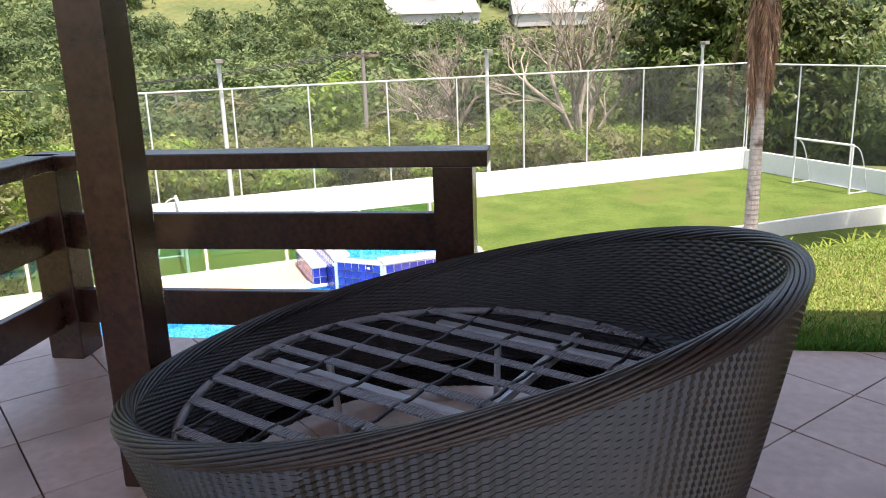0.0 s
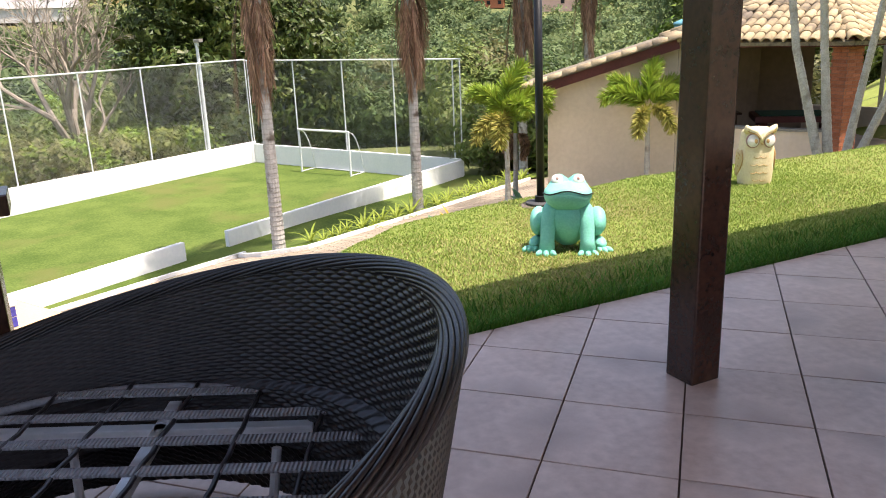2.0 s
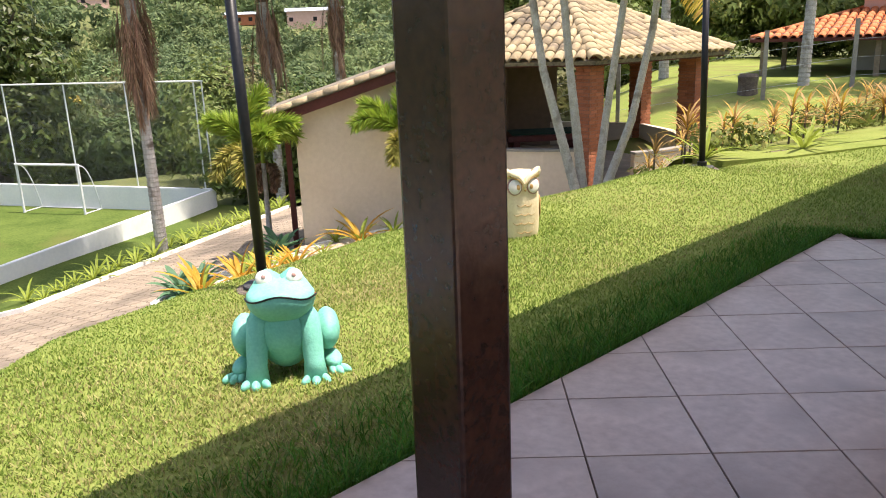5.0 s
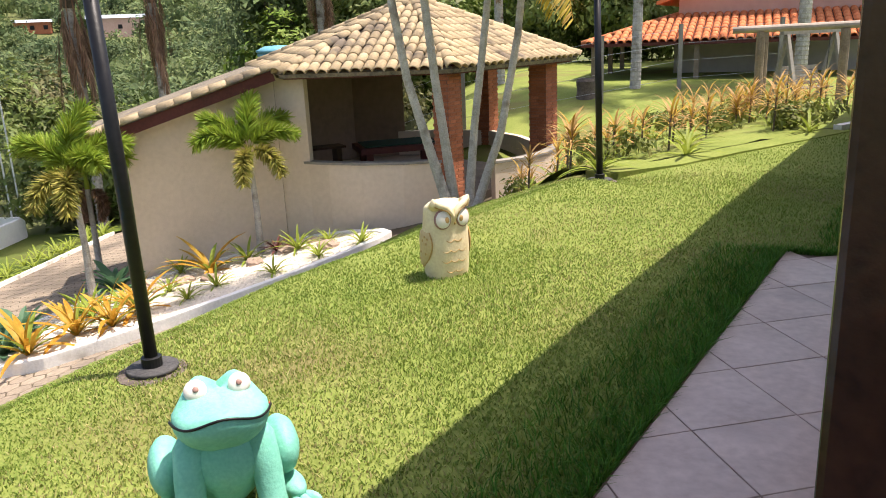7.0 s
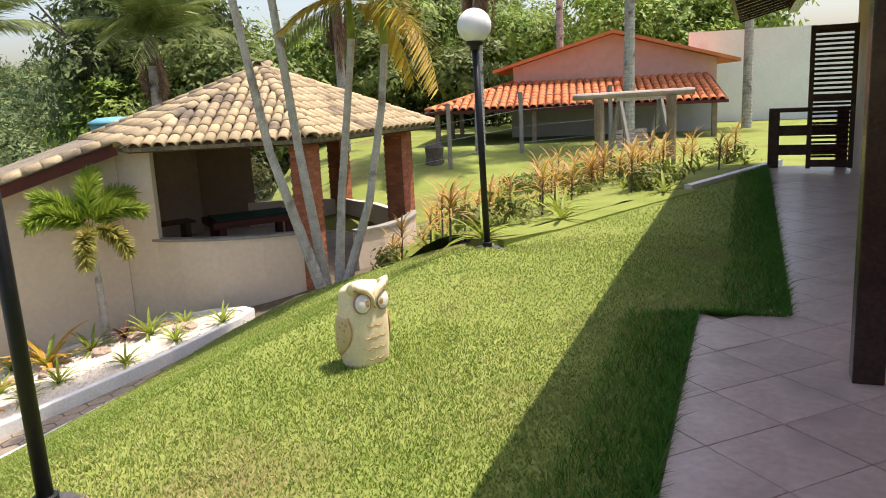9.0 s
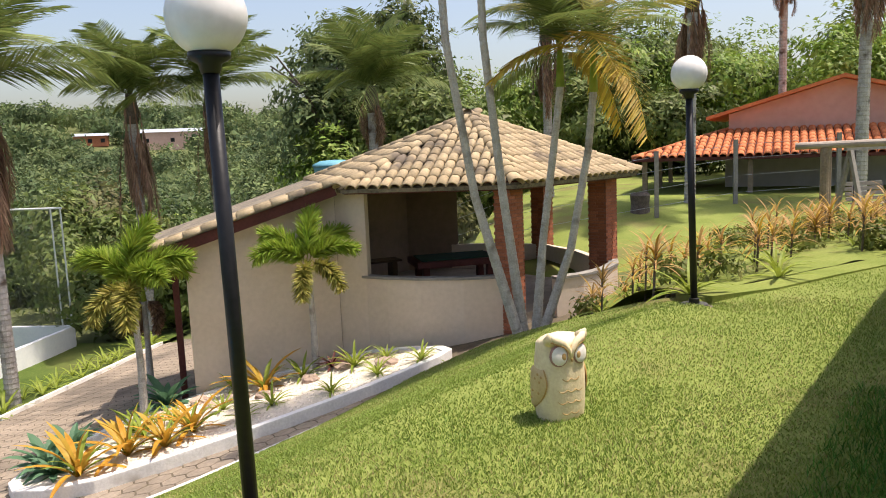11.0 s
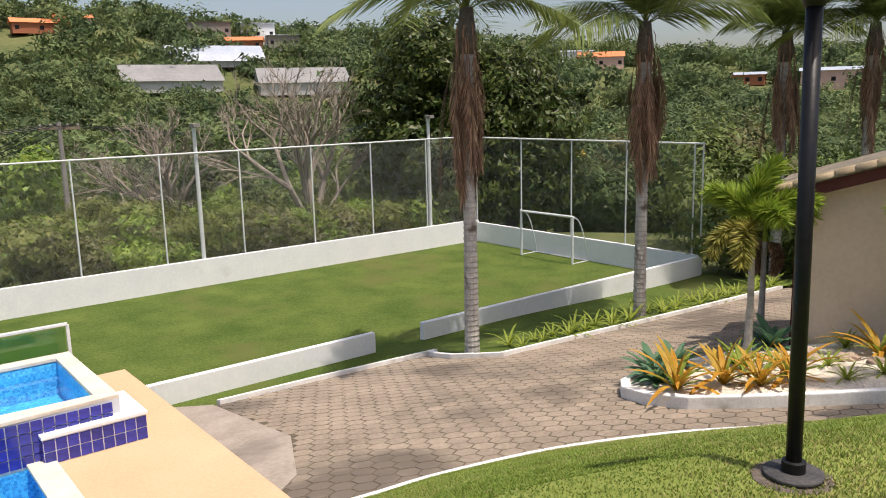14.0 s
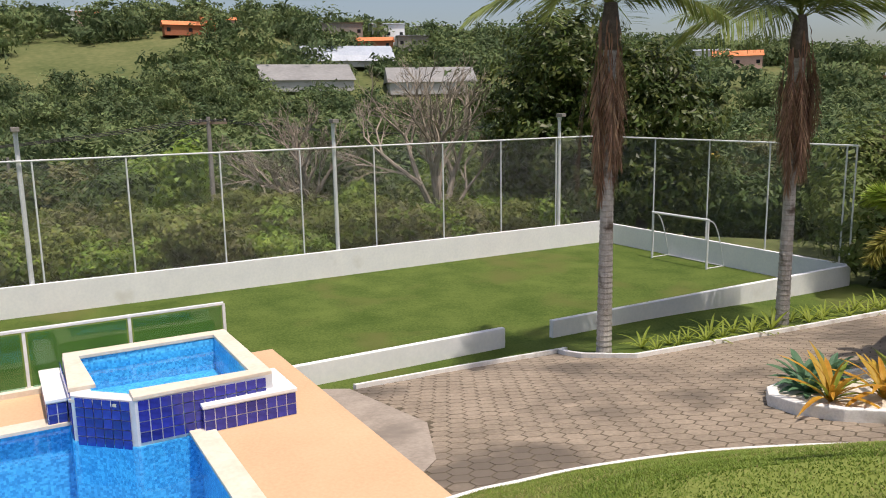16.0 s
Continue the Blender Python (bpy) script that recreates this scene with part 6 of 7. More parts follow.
for k in range(60):
    a, r = radians(rg.uniform(100, 122)), rg.uniform(34, 60)
    spots.append((r * math.cos(a), r * math.sin(a), rg.uniform(1.4, 3.0), rg.uniform(2.0, 5)))
belt("meadow_bushes", M_LEAF, spots[0::2], 700, 0.15, 6, "green bushes beyond the court", "bushes", 3)
belt("meadow_bushes", M_OLIVE, spots[1::2], 700, 0.15, 37, "dry olive bushes beyond the court", "bushes", 3)
leafy_tree((-12.5, 45.0, -4), 12.5, 3.4, M_FARWOOD, 12000, 0.16, 12, "slim grey green eucalyptus tree", "eucalyptus_tree", 0.25, 10)
leafy_tree((-9.5, 48.0, -3), 12.5, 4.0, M_DARKLEAF, 14000, 0.18, 13, "tall dark green tree behind the shelter", "tree", 0.15, 10)


# ---- far buildings ----
def far_house(at, size, rz, wall, roof, label, rise=1.2, windows=3):
    h = thing("far_house", label, "house", (at[0], at[1], ground_z(at[0], at[1]) - 0.5), rz, "far houses")
    w, d2, t = size
    part("wall", Build().box((0, 0, t / 2), (w, d2, t)), wall, h)
    rb = Build()
    e = 0.5
    rb.add([(-w / 2 - e, -d2 / 2 - e, t), (w / 2 + e, -d2 / 2 - e, t), (w / 2 + e, d2 / 2 + e, t), (-w / 2 - e, d2 / 2 + e, t), (-w / 2 - e, 0, t + rise), (w / 2 + e, 0, t + rise)],
           [(0, 1, 5, 4), (2, 3, 4, 5), (0, 4, 3), (1, 2, 5), (0, 3, 2, 1)])
    part("roof", rb, roof, h)
    for k in range(windows):
        x = lerp(-w / 2 + 1.2, w / 2 - 1.2, k / max(windows - 1, 1))
        for sgn in (-1, 1):
            part("window", Build().box((x, sgn * (d2 / 2 + 0.01), t * 0.55), (1.1, 0.06, 1.1)), M_BLACK, h)
    return h


def face(x, y):
    """Turn so that the long side faces the terrace."""
    return math.degrees(math.atan2(y, x)) - 90


for b_, r_, sz, wl, rf, rs, tx in ((156.6, 272, (13, 8, 6), M_CONCRETE, M_ROOFSHEET, 0.4, "grey unfinished building on the far hillside"), (153.6, 279, (11, 8, 7), M_WHITE, M_ROOFSHEET, 0.6, "white two-storey house on the far hillside"),
                                   (154.6, 263, (13, 6, 3), M_BRICK, M_ORANGE, 1.4, "brick house with an orange roof across the valley"), (151.8, 274, (10, 8, 5), M_CONCRETE, M_ROOFSHEET, 0.5, "grey concrete house on the far hillside"),
                                   (150.4, 322, (15, 9, 7), M_SHADEWALL, M_ROOFSHEET, 0.8, "grey hilltop house with a flat roof"), (162.4, 322, (9, 7, 4), M_TIMBER, M_ROOFSHEET, 1.2, "small farm shed near the hilltop"),
                                   (166.8, 262, (15, 6, 3), M_BRICK, M_ORANGE, 1.5, "low brick house on the hill"), (164.9, 266, (10, 5, 3), M_PINK, M_ORANGE, 1.2, "pale pink house on the hill"),
                                   (174.6, 322, (15, 8, 6), M_WHITE, M_ROOFSHEET, 1.0, "white farm house on the hill"), (172.9, 322, (9, 8, 5), M_PINK, M_ORANGE, 1.0, "pink farm building on the hill"),
                                   (131.6, 272, (10, 7, 5), M_WHITE, M_ROOFSHEET, 0.6, "white house on the far hillside"), (129.9, 268, (14, 7, 4), M_PINK, M_ORANGE, 1.8, "pink house with an orange roof on the far hillside"),
                                   (115.3, 245, (16, 8, 5), M_PINK, M_ROOFSHEET, 1.0, "long pink house across the valley"), (120.3, 250, (9, 7, 3), M_BRICK, M_ROOFSHEET, 0.8, "low brick shed across the valley")):
    x, y = polar(b_, r_)
    far_house((x, y), sz, face(x, y) + b_ % 7 * 3 - 9, wl, rf, tx, rs)
for b_, r_, sz, rise_, rf_, tx in ((159.3, 208, (22, 18, 2.6), 4.2, M_SHEETWHITE, "long warehouse with a white sheet roof in the valley"), (156.4, 236, (25, 13, 1.6), 4.6, M_ROOFSHEET, "warehouse with a pale blue vaulted roof in the valley"), (150.6, 214, (22, 14, 3), 4.0, M_SHEETWHITE, "smaller white-roofed warehouse in the valley")):
    x, y = polar(b_, r_)
    w = thing("warehouse", tx, "warehouse", (x, y, ground_z(x, y) - 0.8), face(x, y) + 8, "far warehouses")
    part("wall", Build().box((0, 0, sz[2] / 2), sz), M_SHADEWALL, w)
    power = 0.62 if rf_ is M_ROOFSHEET else 1.0
    arc = [(lerp(-sz[1] / 2 - 0.6, sz[1] / 2 + 0.6, k / 10), sz[2] + 0.01 + rise_ * (1 - abs(k / 5 - 1)) ** power) for k in range(11)]
    rb = Build()
    rb.add([(e * (sz[0] / 2 + 0.5), yy, zz) for e in (-1, 1) for yy, zz in arc], [(k, k + 1, 12 + k, 11 + k) for k in range(10)] + [tuple(range(11)), tuple(range(21, 10, -1))])
    part("roof", rb, rf_, w, "pale metal roof sheet")


# ---- power line ----
def utility_pole(at, h):
    p = thing("utility_pole", "grey concrete power pole with a wooden crossarm", "utility pole", at, 70, "power poles")
    part("shaft", Build().tube([(0, 0, 0), (0, 0, h)], [0.17, 0.11], 10), M_CONCRETE, p)
    part("crossarm", Build().box((0, 0, h - 0.35), (2.0, 0.12, 0.14)), M_TIMBER, p)
    for k in (-0.9, -0.4, 0.4, 0.9):
        part("insulator", Build().lathe([(0.05, h - 0.28), (0.07, h - 0.2), (0.03, h - 0.1)], (k, 0, 0), 8), M_CONCRETE, p)
    return Vector(at) + Vector((0, 0, h - 0.15))


P1 = utility_pole((-46.67, 13.41, -8.0), 9.14)
P2 = utility_pole((-52, -22, -9.5), 11)
P3 = utility_pole((-62, 52, -9.5), 11)
P4 = utility_pole((-75, 4.0, -11.0), 9.0)
for i, (a, b) in enumerate(((P1, P2), (P1, P3), (P4, P1))):
    for o in (-0.6, 0.0, 0.6):
        pts = [a.lerp(b, k / 14) + Vector((o * 0.4, o, -1.6 * math.sin(math.pi * k / 14))) for k in range(15)]
        solid("power_cable", Build().tube(pts, 0.022, 5), M_BLACK, "thin sagging overhead power cable", "cable", "power cables")


# ---- planted bed ----
BED_LINE = [(-9.98, 13.45), (-9.6, 13.0), (-9.0, 12.78), (-8.27, 12.8), (-7.5, 13.2), (-6.7, 13.72), (-5.9, 14.3), (-5.2, 14.85), (-4.5, 15.55), (-3.9, 16.25), (-3.72, 16.65), (-3.9, 17.0), (-4.5, 17.5), (-5.4, 17.95), (-6.3, 17.9), (-7.4, 17.5), (-8.6, 17.05), (-9.5, 16.3), (-10.0, 15.0), (-10.12, 14.0)]
solid("planting_bed", Build().slab(BED_LINE, over(-0.2), over(0.16)), M_PEBBLE, "raised bed filled with cream pebbles", "flower bed", "", "structure")
solid("kerb", Build().ribbon(BED_LINE, 0.17, over(-0.3), over(0.19), True), M_KERB, "whitewashed kerb around the planted bed", "kerb", "", "structure", False, 0.02)
rng5 = random.Random(21)


def in_poly(x, y, poly):
    c = False
    for i in range(len(poly)):
        (x1, y1), (x2, y2) = poly[i], poly[i - 1]
        if (y1 > y) != (y2 > y) and x < (x2 - x1) * (y - y1) / (y2 - y1) + x1:
            c = not c
    return c


pv, pf = [], []
while len(pf) < 5600:
    x, y = rng5.uniform(-9.6, -3.8), rng5.uniform(13.2, 17.9)
    if not in_poly(x, y, BED_LINE) or (x < -8.2 and y < 15.2):
        continue
    s = rng5.uniform(0.018, 0.045)
    z = drive_z(x, y) + 0.16
    k = len(pv)
    a = rng5.uniform(0, 6.28)
    pv += [(x + s * math.cos(a + j * 1.57), y + s * math.sin(a + j * 1.57), z) for j in range(4)] + [(x, y, z + s * 0.7)]
    pf += [(k, k + 1, k + 4), (k + 1, k + 2, k + 4), (k + 2, k + 3, k + 4), (k + 3, k, k + 4)]
pme = bpy.data.meshes.new("pebbles")
pme.from_pydata(pv, [], pf)
pme.materials.append(M_PEBBLE)
solid("pebbles", pme, M_PEBBLE, "loose cream pebbles in the bed", "pebbles", "", "stuff")


def blade_mesh(name, mat, length, width, bend, fold=0.25, n=6):
    """A sword leaf rising along +x and +z."""
    v, f = [], []
    for k in range(n + 1):
        t = k / n
        w = width * (0.55 + 0.9 * t) * (1 - t ** 3) if t < 1 else 0.001
        p = Vector((length * (0.35 * t + bend * t * t * 0.65), 0, length * (0.95 * t - bend * 0.55 * t * t)))
        v += [p + Vector((0, -w, fold * w)), p, p + Vector((0, w, fold * w))]
    for k in range(n):
        a = k * 3
        f += [(a, a + 1, a + 4, a + 3), (a + 1, a + 2, a + 5, a + 4)]
    me = bpy.data.meshes.new(name)
    me.from_pydata([tuple(p) for p in v], [], f)
    me.materials.append(mat)
    return me


def rosette(name, label, category, at, leaves, n, scale, lo, hi, seed, group):
    """A plant of sword leaves fanning out from one foot."""
    rng = random.Random(seed)
    p = thing(name, label, category, at, 0, group)
    for k in range(n):
        ob = part("leaf", leaves[k % len(leaves)], None, p)
        f = k / max(n - 1, 1)
        ob.matrix_local = Matrix.Rotation(radians(k * 137.5 + rng.uniform(-12, 12)), 4, "Z") @ Matrix.Rotation(radians(lerp(hi, lo, f) + rng.uniform(-6, 6)), 4, "Y") @ Matrix.Scale(scale * rng.uniform(0.8, 1.15), 4)
    return p


L_BROM = [blade_mesh("leaf", M_BROMELIAD, 0.85, 0.05, 0.6), blade_mesh("leaf", M_YFROND, 0.8, 0.05, 0.4), blade_mesh("leaf", M_BROMELIAD, 0.75, 0.045, 0.9), blade_mesh("leaf", M_STRAPLEAF, 0.6, 0.045, 0.6)]
L_AGAVE = [blade_mesh("leaf", M_AGAVE, 0.7, 0.085, 0.35, 0.5), blade_mesh("leaf", M_AGAVE, 0.62, 0.08, 0.55, 0.5)]
L_CORDY = [blade_mesh("leaf", M_CORDY, 0.45, 0.018, 0.6), blade_mesh("leaf", M_CORDY, 0.4, 0.016, 0.85), blade_mesh("leaf", M_YFROND, 0.42, 0.016, 0.7)]
L_STRAP = [blade_mesh("leaf", M_STRAPLEAF, 0.7, 0.036, 0.7), blade_mesh("leaf", M_STRAPLEAF, 0.65, 0.034, 0.4)]
L_RED = [blade_mesh("leaf", M_FASCIA, 0.5, 0.035, 0.6)]


def bz(x, y):
    return drive_z(x, y) + 0.15


for x, y, s in ((-8.75, 13.15, 1.1), (-8.3, 13.75, 1.15), (-7.75, 13.85, 1.0), (-7.55, 14.4, 1.0)):
    rosette("bromeliad", "orange and yellow bromeliad with long arching leaves", "bromeliad", (x, y, bz(x, y)), L_BROM, 22, s, -20, 34, int(x * -10), "orange bromeliads")
for x, y, s in ((-9.7, 13.9, 1.0), (-9.35, 13.5, 0.8), (-9.75, 14.6, 0.9), (-9.1, 16.7, 1.15)):
    rosette("agave", "blue green agave rosette in the planted bed", "agave", (x, y, bz(x, y)), L_AGAVE, 30, s * 0.95, -8, 66, int(x * -17), "agaves")
for x, y, s, lv in ((-7.1, 16.5, 0.95, L_BROM), (-7.9, 17.0, 0.6, L_STRAP), (-6.45, 16.75, 0.7, L_STRAP), (-5.5, 16.9, 0.75, L_STRAP), (-4.85, 15.85, 0.55, L_STRAP), (-4.15, 16.3, 0.55, L_STRAP), (-5.5, 15.2, 0.55, L_STRAP), (-6.5, 15.15, 0.55, L_STRAP), (-6.8, 14.6, 0.5, L_STRAP), (-7.5, 15.5, 0.5, L_STRAP), (-8.3, 15.3, 0.6, L_STRAP), (-9.0, 15.2, 0.7, L_STRAP), (-6.0, 17.2, 0.7, L_RED), (-4.9, 17.0, 0.5, L_STRAP), (-8.6, 14.8, 0.8, L_STRAP)):
    rosette("strap_plant", "tuft of narrow sword-shaped garden leaves", "garden plant", (x, y, bz(x, y)), lv, 20, s * 1.2, -4, 42, int(x * -31 + y * 7), "bed plants")
for k in range(16):
    y = 16.2 + k * 0.78
    for row in range(2):
        x = np.interp(y, [15, 20, 30], [-15.4, -15.1, -14.9]) - 0.55 * row + rng5.uniform(-0.2, 0.2)
        if math.hypot(x + 15.2, y - 20.7) < 0.4:
            continue
        rosette("border_lily", "yellow green strap-leaved lily along the drive kerb", "garden plant", (x, y, strip_z(x, y) - 0.02), L_STRAP, 15, rng5.uniform(0.75, 1.15), 0, 60, k * 3 + row, "border lilies")


def boulder(at, s, seed):
    b = Build().blob((0, 0, s * 0.3), (s, s * 0.8, s * 0.45), 8, None, 0.5)
    ob = solid("garden_stone", b, M_STONE, "rough pinkish field stone lying in the bed", "stone", "garden stones")
    ob.matrix_world = pose(*at, 0, 0, seed * 53)


for k, (x, y, s) in enumerate(((-5.3, 17.4, 0.16), (-5.7, 16.9, 0.2), (-6.2, 16.4, 0.2), (-4.8, 16.5, 0.22), (-7.4, 16.0, 0.2), (-7.9, 15.9, 0.16), (-5.0, 17.15, 0.14), (-6.9, 15.9, 0.17), (-7.7, 14.75, 0.2), (-5.9, 17.6, 0.18), (-8.3, 16.4, 0.2), (-8.6, 15.7, 0.22))):
    boulder((x, y, bz(x, y) - 0.02), s, k)

# ---- flower bed by the upper lawn ----
fb = Build()
fb_rows = []
for j in range(24):
    t = j / 23
    a = Vector((lerp(-0.55, 6.0, t), lerp(11.2, 16.3, t)))
    b2 = a + Vector((lerp(-1.3, -1.0, t), lerp(6.0, 6.5, t)))
    fb_rows.append([(lerp(a.x, b2.x, k / 12), lerp(a.y, b2.y, k / 12), lerp(-0.03, lerp(-1.75, -0.62, smooth01(t * 2.2)), smooth01(k / 12)) + 0.03 * noise.noise(Vector((j * 0.7, k * 0.7, 1)))) for k in range(13)])
fb.add([p for r in fb_rows for p in r], [(j * 13 + k, (j + 1) * 13 + k, (j + 1) * 13 + k + 1, j * 13 + k + 1) for j in range(23) for k in range(12)])
solid("flower_bed", fb, M_LAWN, "planted slope beyond the upper lawn", "flower bed", "", "structure", True)
rng6 = random.Random(8)
for k in range(56):
    t = rng6.random() ** 1.25
    s = rng6.uniform(0.08, 0.8)
    j, i = int(t * 23), int(s * 12)
    p = Vector(fb_rows[j][i])
    h = rng6.uniform(0.25, 0.6)
    c = thing("cordyline", "spiky red and yellow cordyline on a thin cane", "garden plant", tuple(p), 0, "cordylines")
    part("cane", Build().tube([(0, 0, -0.1), (0.02, 0, h)], 0.014, 6), M_BARK, c)
    for q in range(22):
        ob = part("leaf", L_CORDY[(q + k) % 3], None, c)
        f = q / 21
        ob.matrix_local = Matrix.Translation((0.02, 0, h * (1 - 0.45 * f))) @ Matrix.Rotation(radians(q * 137.5), 4, "Z") @ Matrix.Rotation(radians(lerp(-20, 50, f)), 4, "Y") @ Matrix.Scale(rng6.uniform(0.75, 1.05), 4)
for k in range(34):
    t, s = rng6.uniform(0.0, 0.95), rng6.uniform(0.02, 0.9)
    p = fb_rows[int(t * 23)][int(s * 12)]
    rosette("strap_lily", "fresh green strap-leaved lily in the flower bed", "garden plant", (p[0], p[1], p[2] - 0.02), L_STRAP, 14, rng6.uniform(0.5, 0.85), 0, 62, 300 + k, "flower bed lilies")
for k in range(22):
    t = rng6.uniform(0.0, 1.0)
    j, i = int(t * 23), int(rng6.uniform(0.05, 0.95) * 12)
    p = fb_rows[j][i]
    V, F = crown_cards([(0, 0, 0.16, 0.28, 0.28, 0.18)], [220], 0.05, k)
    ob = solid("low_shrub", arrays("low_shrub", V, F, M_BUSH), M_BUSH, "low bright green shrub in the flower bed", "shrub", "low shrubs")
    ob.matrix_world = pose(*p)

# ---- upper lawn and back house ----
up_lawn = []
for j in range(22):
    for k in range(22):
        x, y = lerp(-4, 24, k / 21), lerp(19.5, 44, j / 21)
        up_lawn.append((x, y, ground_z(x, y) + 0.06 + (0.12 if y > 22 else 0)))
solid("lawn_upper", Build().add(up_lawn, [(j * 22 + k, j * 22 + k + 1, (j + 1) * 22 + k + 1, (j + 1) * 22 + k) for j in range(21) for k in range(21)]), M_LAWN, "sunny upper lawn around the back house", "lawn", "", "structure", True)
bh = thing("back_house", "pink rendered house with orange clay tile roofs and an open porch", "house", (7.0, 32.3, -0.85), -17.4)
# The shade under the porch is put into this wall's grey colour.
part("wall", Build().box((1.6, 3.2, 0.85), (7.6, 6.2, 1.7)), M_SHADEWALL, bh, "ground floor wall with porch shade put into its grey colour")
gw = Build()
gw.add([(-2.1, 0.3, 1.7), (5.4, 0.3, 1.7), (5.4, 0.3, 3.05), (1.65, 0.3, 4.1), (-2.1, 0.3, 3.05), (-2.1, 8.3, 1.7), (5.4, 8.3, 1.7), (5.4, 8.3, 3.05), (1.65, 8.3, 4.1), (-2.1, 8.3, 3.05)],
       [(0, 1, 2, 3, 4), (9, 8, 7, 6, 5), (0, 4, 9, 5), (1, 6, 7, 2), (0, 5, 6, 1)])
part("gable_wall", gw, M_PINK, bh, "pink rendered gable")
ur = Build()
for s in (-1, 1):
    ur.add([(1.65, -0.25, 4.24), (1.65 + s * 4.5, -0.25, 2.98), (1.65 + s * 4.5, 8.8, 2.98), (1.65, 8.8, 4.24), (1.65, -0.25, 4.12), (1.65 + s * 4.5, -0.25, 2.86), (1.65 + s * 4.5, 8.8, 2.86), (1.65, 8.8, 4.12)], [(0, 1, 2, 3), (7, 6, 5, 4), (0, 4, 5, 1), (1, 5, 6, 2), (2, 6, 7, 3)])
part("roof", ur, M_ORANGE, bh, "orange tiled gable roof")
A0, A1, B0, B1 = Vector((-5.0, -3.2, 1.62)), Vector((5.2, -3.2, 1.62)), Vector((-2.3, 0.3, 2.42)), Vector((5.2, 0.3, 2.42))
pr = Build()
pr.add([A0, A1, B1, B0] + [p - Vector((0, 0, 0.1)) for p in (A0, A1, B1, B0)], [(0, 1, 2, 3), (7, 6, 5, 4), (0, 4, 5, 1), (1, 5, 6, 2), (3, 7, 4, 0)])
B2 = Vector((-2.3, 4.0, 2.42))
A2 = Vector((-5.0, 4.0, 1.62))
pr.add([A0, B0, B2, A2], [(0, 1, 2, 3)])
part("porch_roof", pr, M_FASCIA, bh, "porch roof deck")
ORANGE_ME = half_tile(0.5, 0.13, 0.105, "roof_tile", M_ORANGE, True, 4)
tile_face(bh, lambda x, y, z: (x, y, z), A0, A1, B0, B1, ORANGE_ME, 0.27, 0.44)
tile_face(bh, lambda x, y, z: (x, y, z), A2, A0, B2, B0, ORANGE_ME, 0.27, 0.44)
for x, y in ((-4.6, -2.9), (-1.2, -2.9), (1.8, -2.9), (4.8, -2.9), (-4.6, 0.5), (-4.6, 3.4)):
    part("porch_post", Build().box((x, y, 0.7), (0.16, 0.16, 1.7)), M_TIMBER, bh, "timber porch post")
part("porch_floor", Build().box((0.2, -1.4, 0.0), (10, 3.4, 0.12)), M_CONCRETE, bh)
solid("wall_boundary", Build().slab([(13.6, 36.0), (26, 31.5), (26, 31.7), (13.6, 36.2)], -1.2, 3.4), M_WHITE, "tall white boundary wall", "wall", "", "structure")


def fence_post(x, y):
    z = ground_z(x, y)
    ob = solid("fence_post", Build().box((0, 0, 0.95), (0.11, 0.11, 2.2)), M_CONCRETE, "grey concrete fence post on the upper lawn", "fence post", "wire fence posts")
    ob.matrix_world = pose(x, y, z)


for x, y in ((1.35, 25.8), (3.8, 27.0), (6.9, 27.6), (-2.6, 25.6), (-5.5, 26.5)):
    fence_post(x, y)
for h in (0.5, 1.0, 1.5, 1.9):
    pts = [(x, y, ground_z(x, y) + h) for x, y in ((-5.5, 26.5), (-2.6, 25.6), (1.35, 25.8), (3.8, 27.0), (6.9, 27.6))]
    solid("fence_wire", Build().tube(pts, 0.006, 4), M_MESH, "thin steel fence wire on concrete posts", "wire", "fence wires")

# ---- pergola and swing ----
pg = thing("pergola", "timber pergola with a pale beam over the garden path", "pergola", (5.1, 21.3, -0.75), -22)
for x, y in ((-0.75, -0.3), (0.95, -0.3), (-0.75, 0.8), (0.95, 0.8)):
    part("post", Build().tube([(x, y, -0.2), (x, y, 1.9)], 0.095, 10), M_TIMBER, pg, "round timber post")
part("beam", Build().tube([(-1.35, -0.3, 1.95), (1.45, -0.3, 1.99)], 0.075, 10), M_ROUGHCON, pg, "pale weathered round beam")
part("beam", Build().tube([(-1.35, 0.8, 1.95), (1.45, 0.8, 1.99)], 0.07, 10), M_ROUGHCON, pg, "pale weathered round beam")
swing = thing("garden_swing", "weathered timber garden swing hanging in an A-frame", "swing", (6.0, 22.9, -0.7), 20)
for s in (-1, 1):
    for e in (-1, 1):
        part("frame_leg", Build().beam((s * 0.7, e * 0.5, 0), (s * 0.7, 0, 1.75), 0.09, 0.09), M_CONCRETE, swing)
part("crossbeam", Build().beam((-0.85, 0, 1.78), (0.85, 0, 1.78), 0.1, 0.1), M_CONCRETE, swing)
for k in range(4):
    part("seat_slat", Build().box((0, -0.2 + 0.12 * k, 0.45), (1.1, 0.09, 0.03)), M_CONCRETE, swing)
    part("back_slat", Build().box((0, 0.28 + 0.03 * k, 0.55 + 0.12 * k), (1.1, 0.03, 0.09)), M_CONCRETE, swing)
for s in (-1, 1):
    part("chain", Build().tube([(s * 0.55, 0.05, 0.45), (s * 0.55, 0, 1.75)], 0.012, 5), M_IRON, swing)
stump = Build().lathe([(0.34, -0.2), (0.3, 0.1), (0.26, 0.4), (0.29, 0.66), (0.24, 0.74), (0.1, 0.68)], n=14)
so = solid("tree_stump", stump, M_BARK, "dark hollow tree stump on the upper lawn", "tree stump")
so.matrix_world = pose(1.0, 26.6, ground_z(1.0, 26.6))

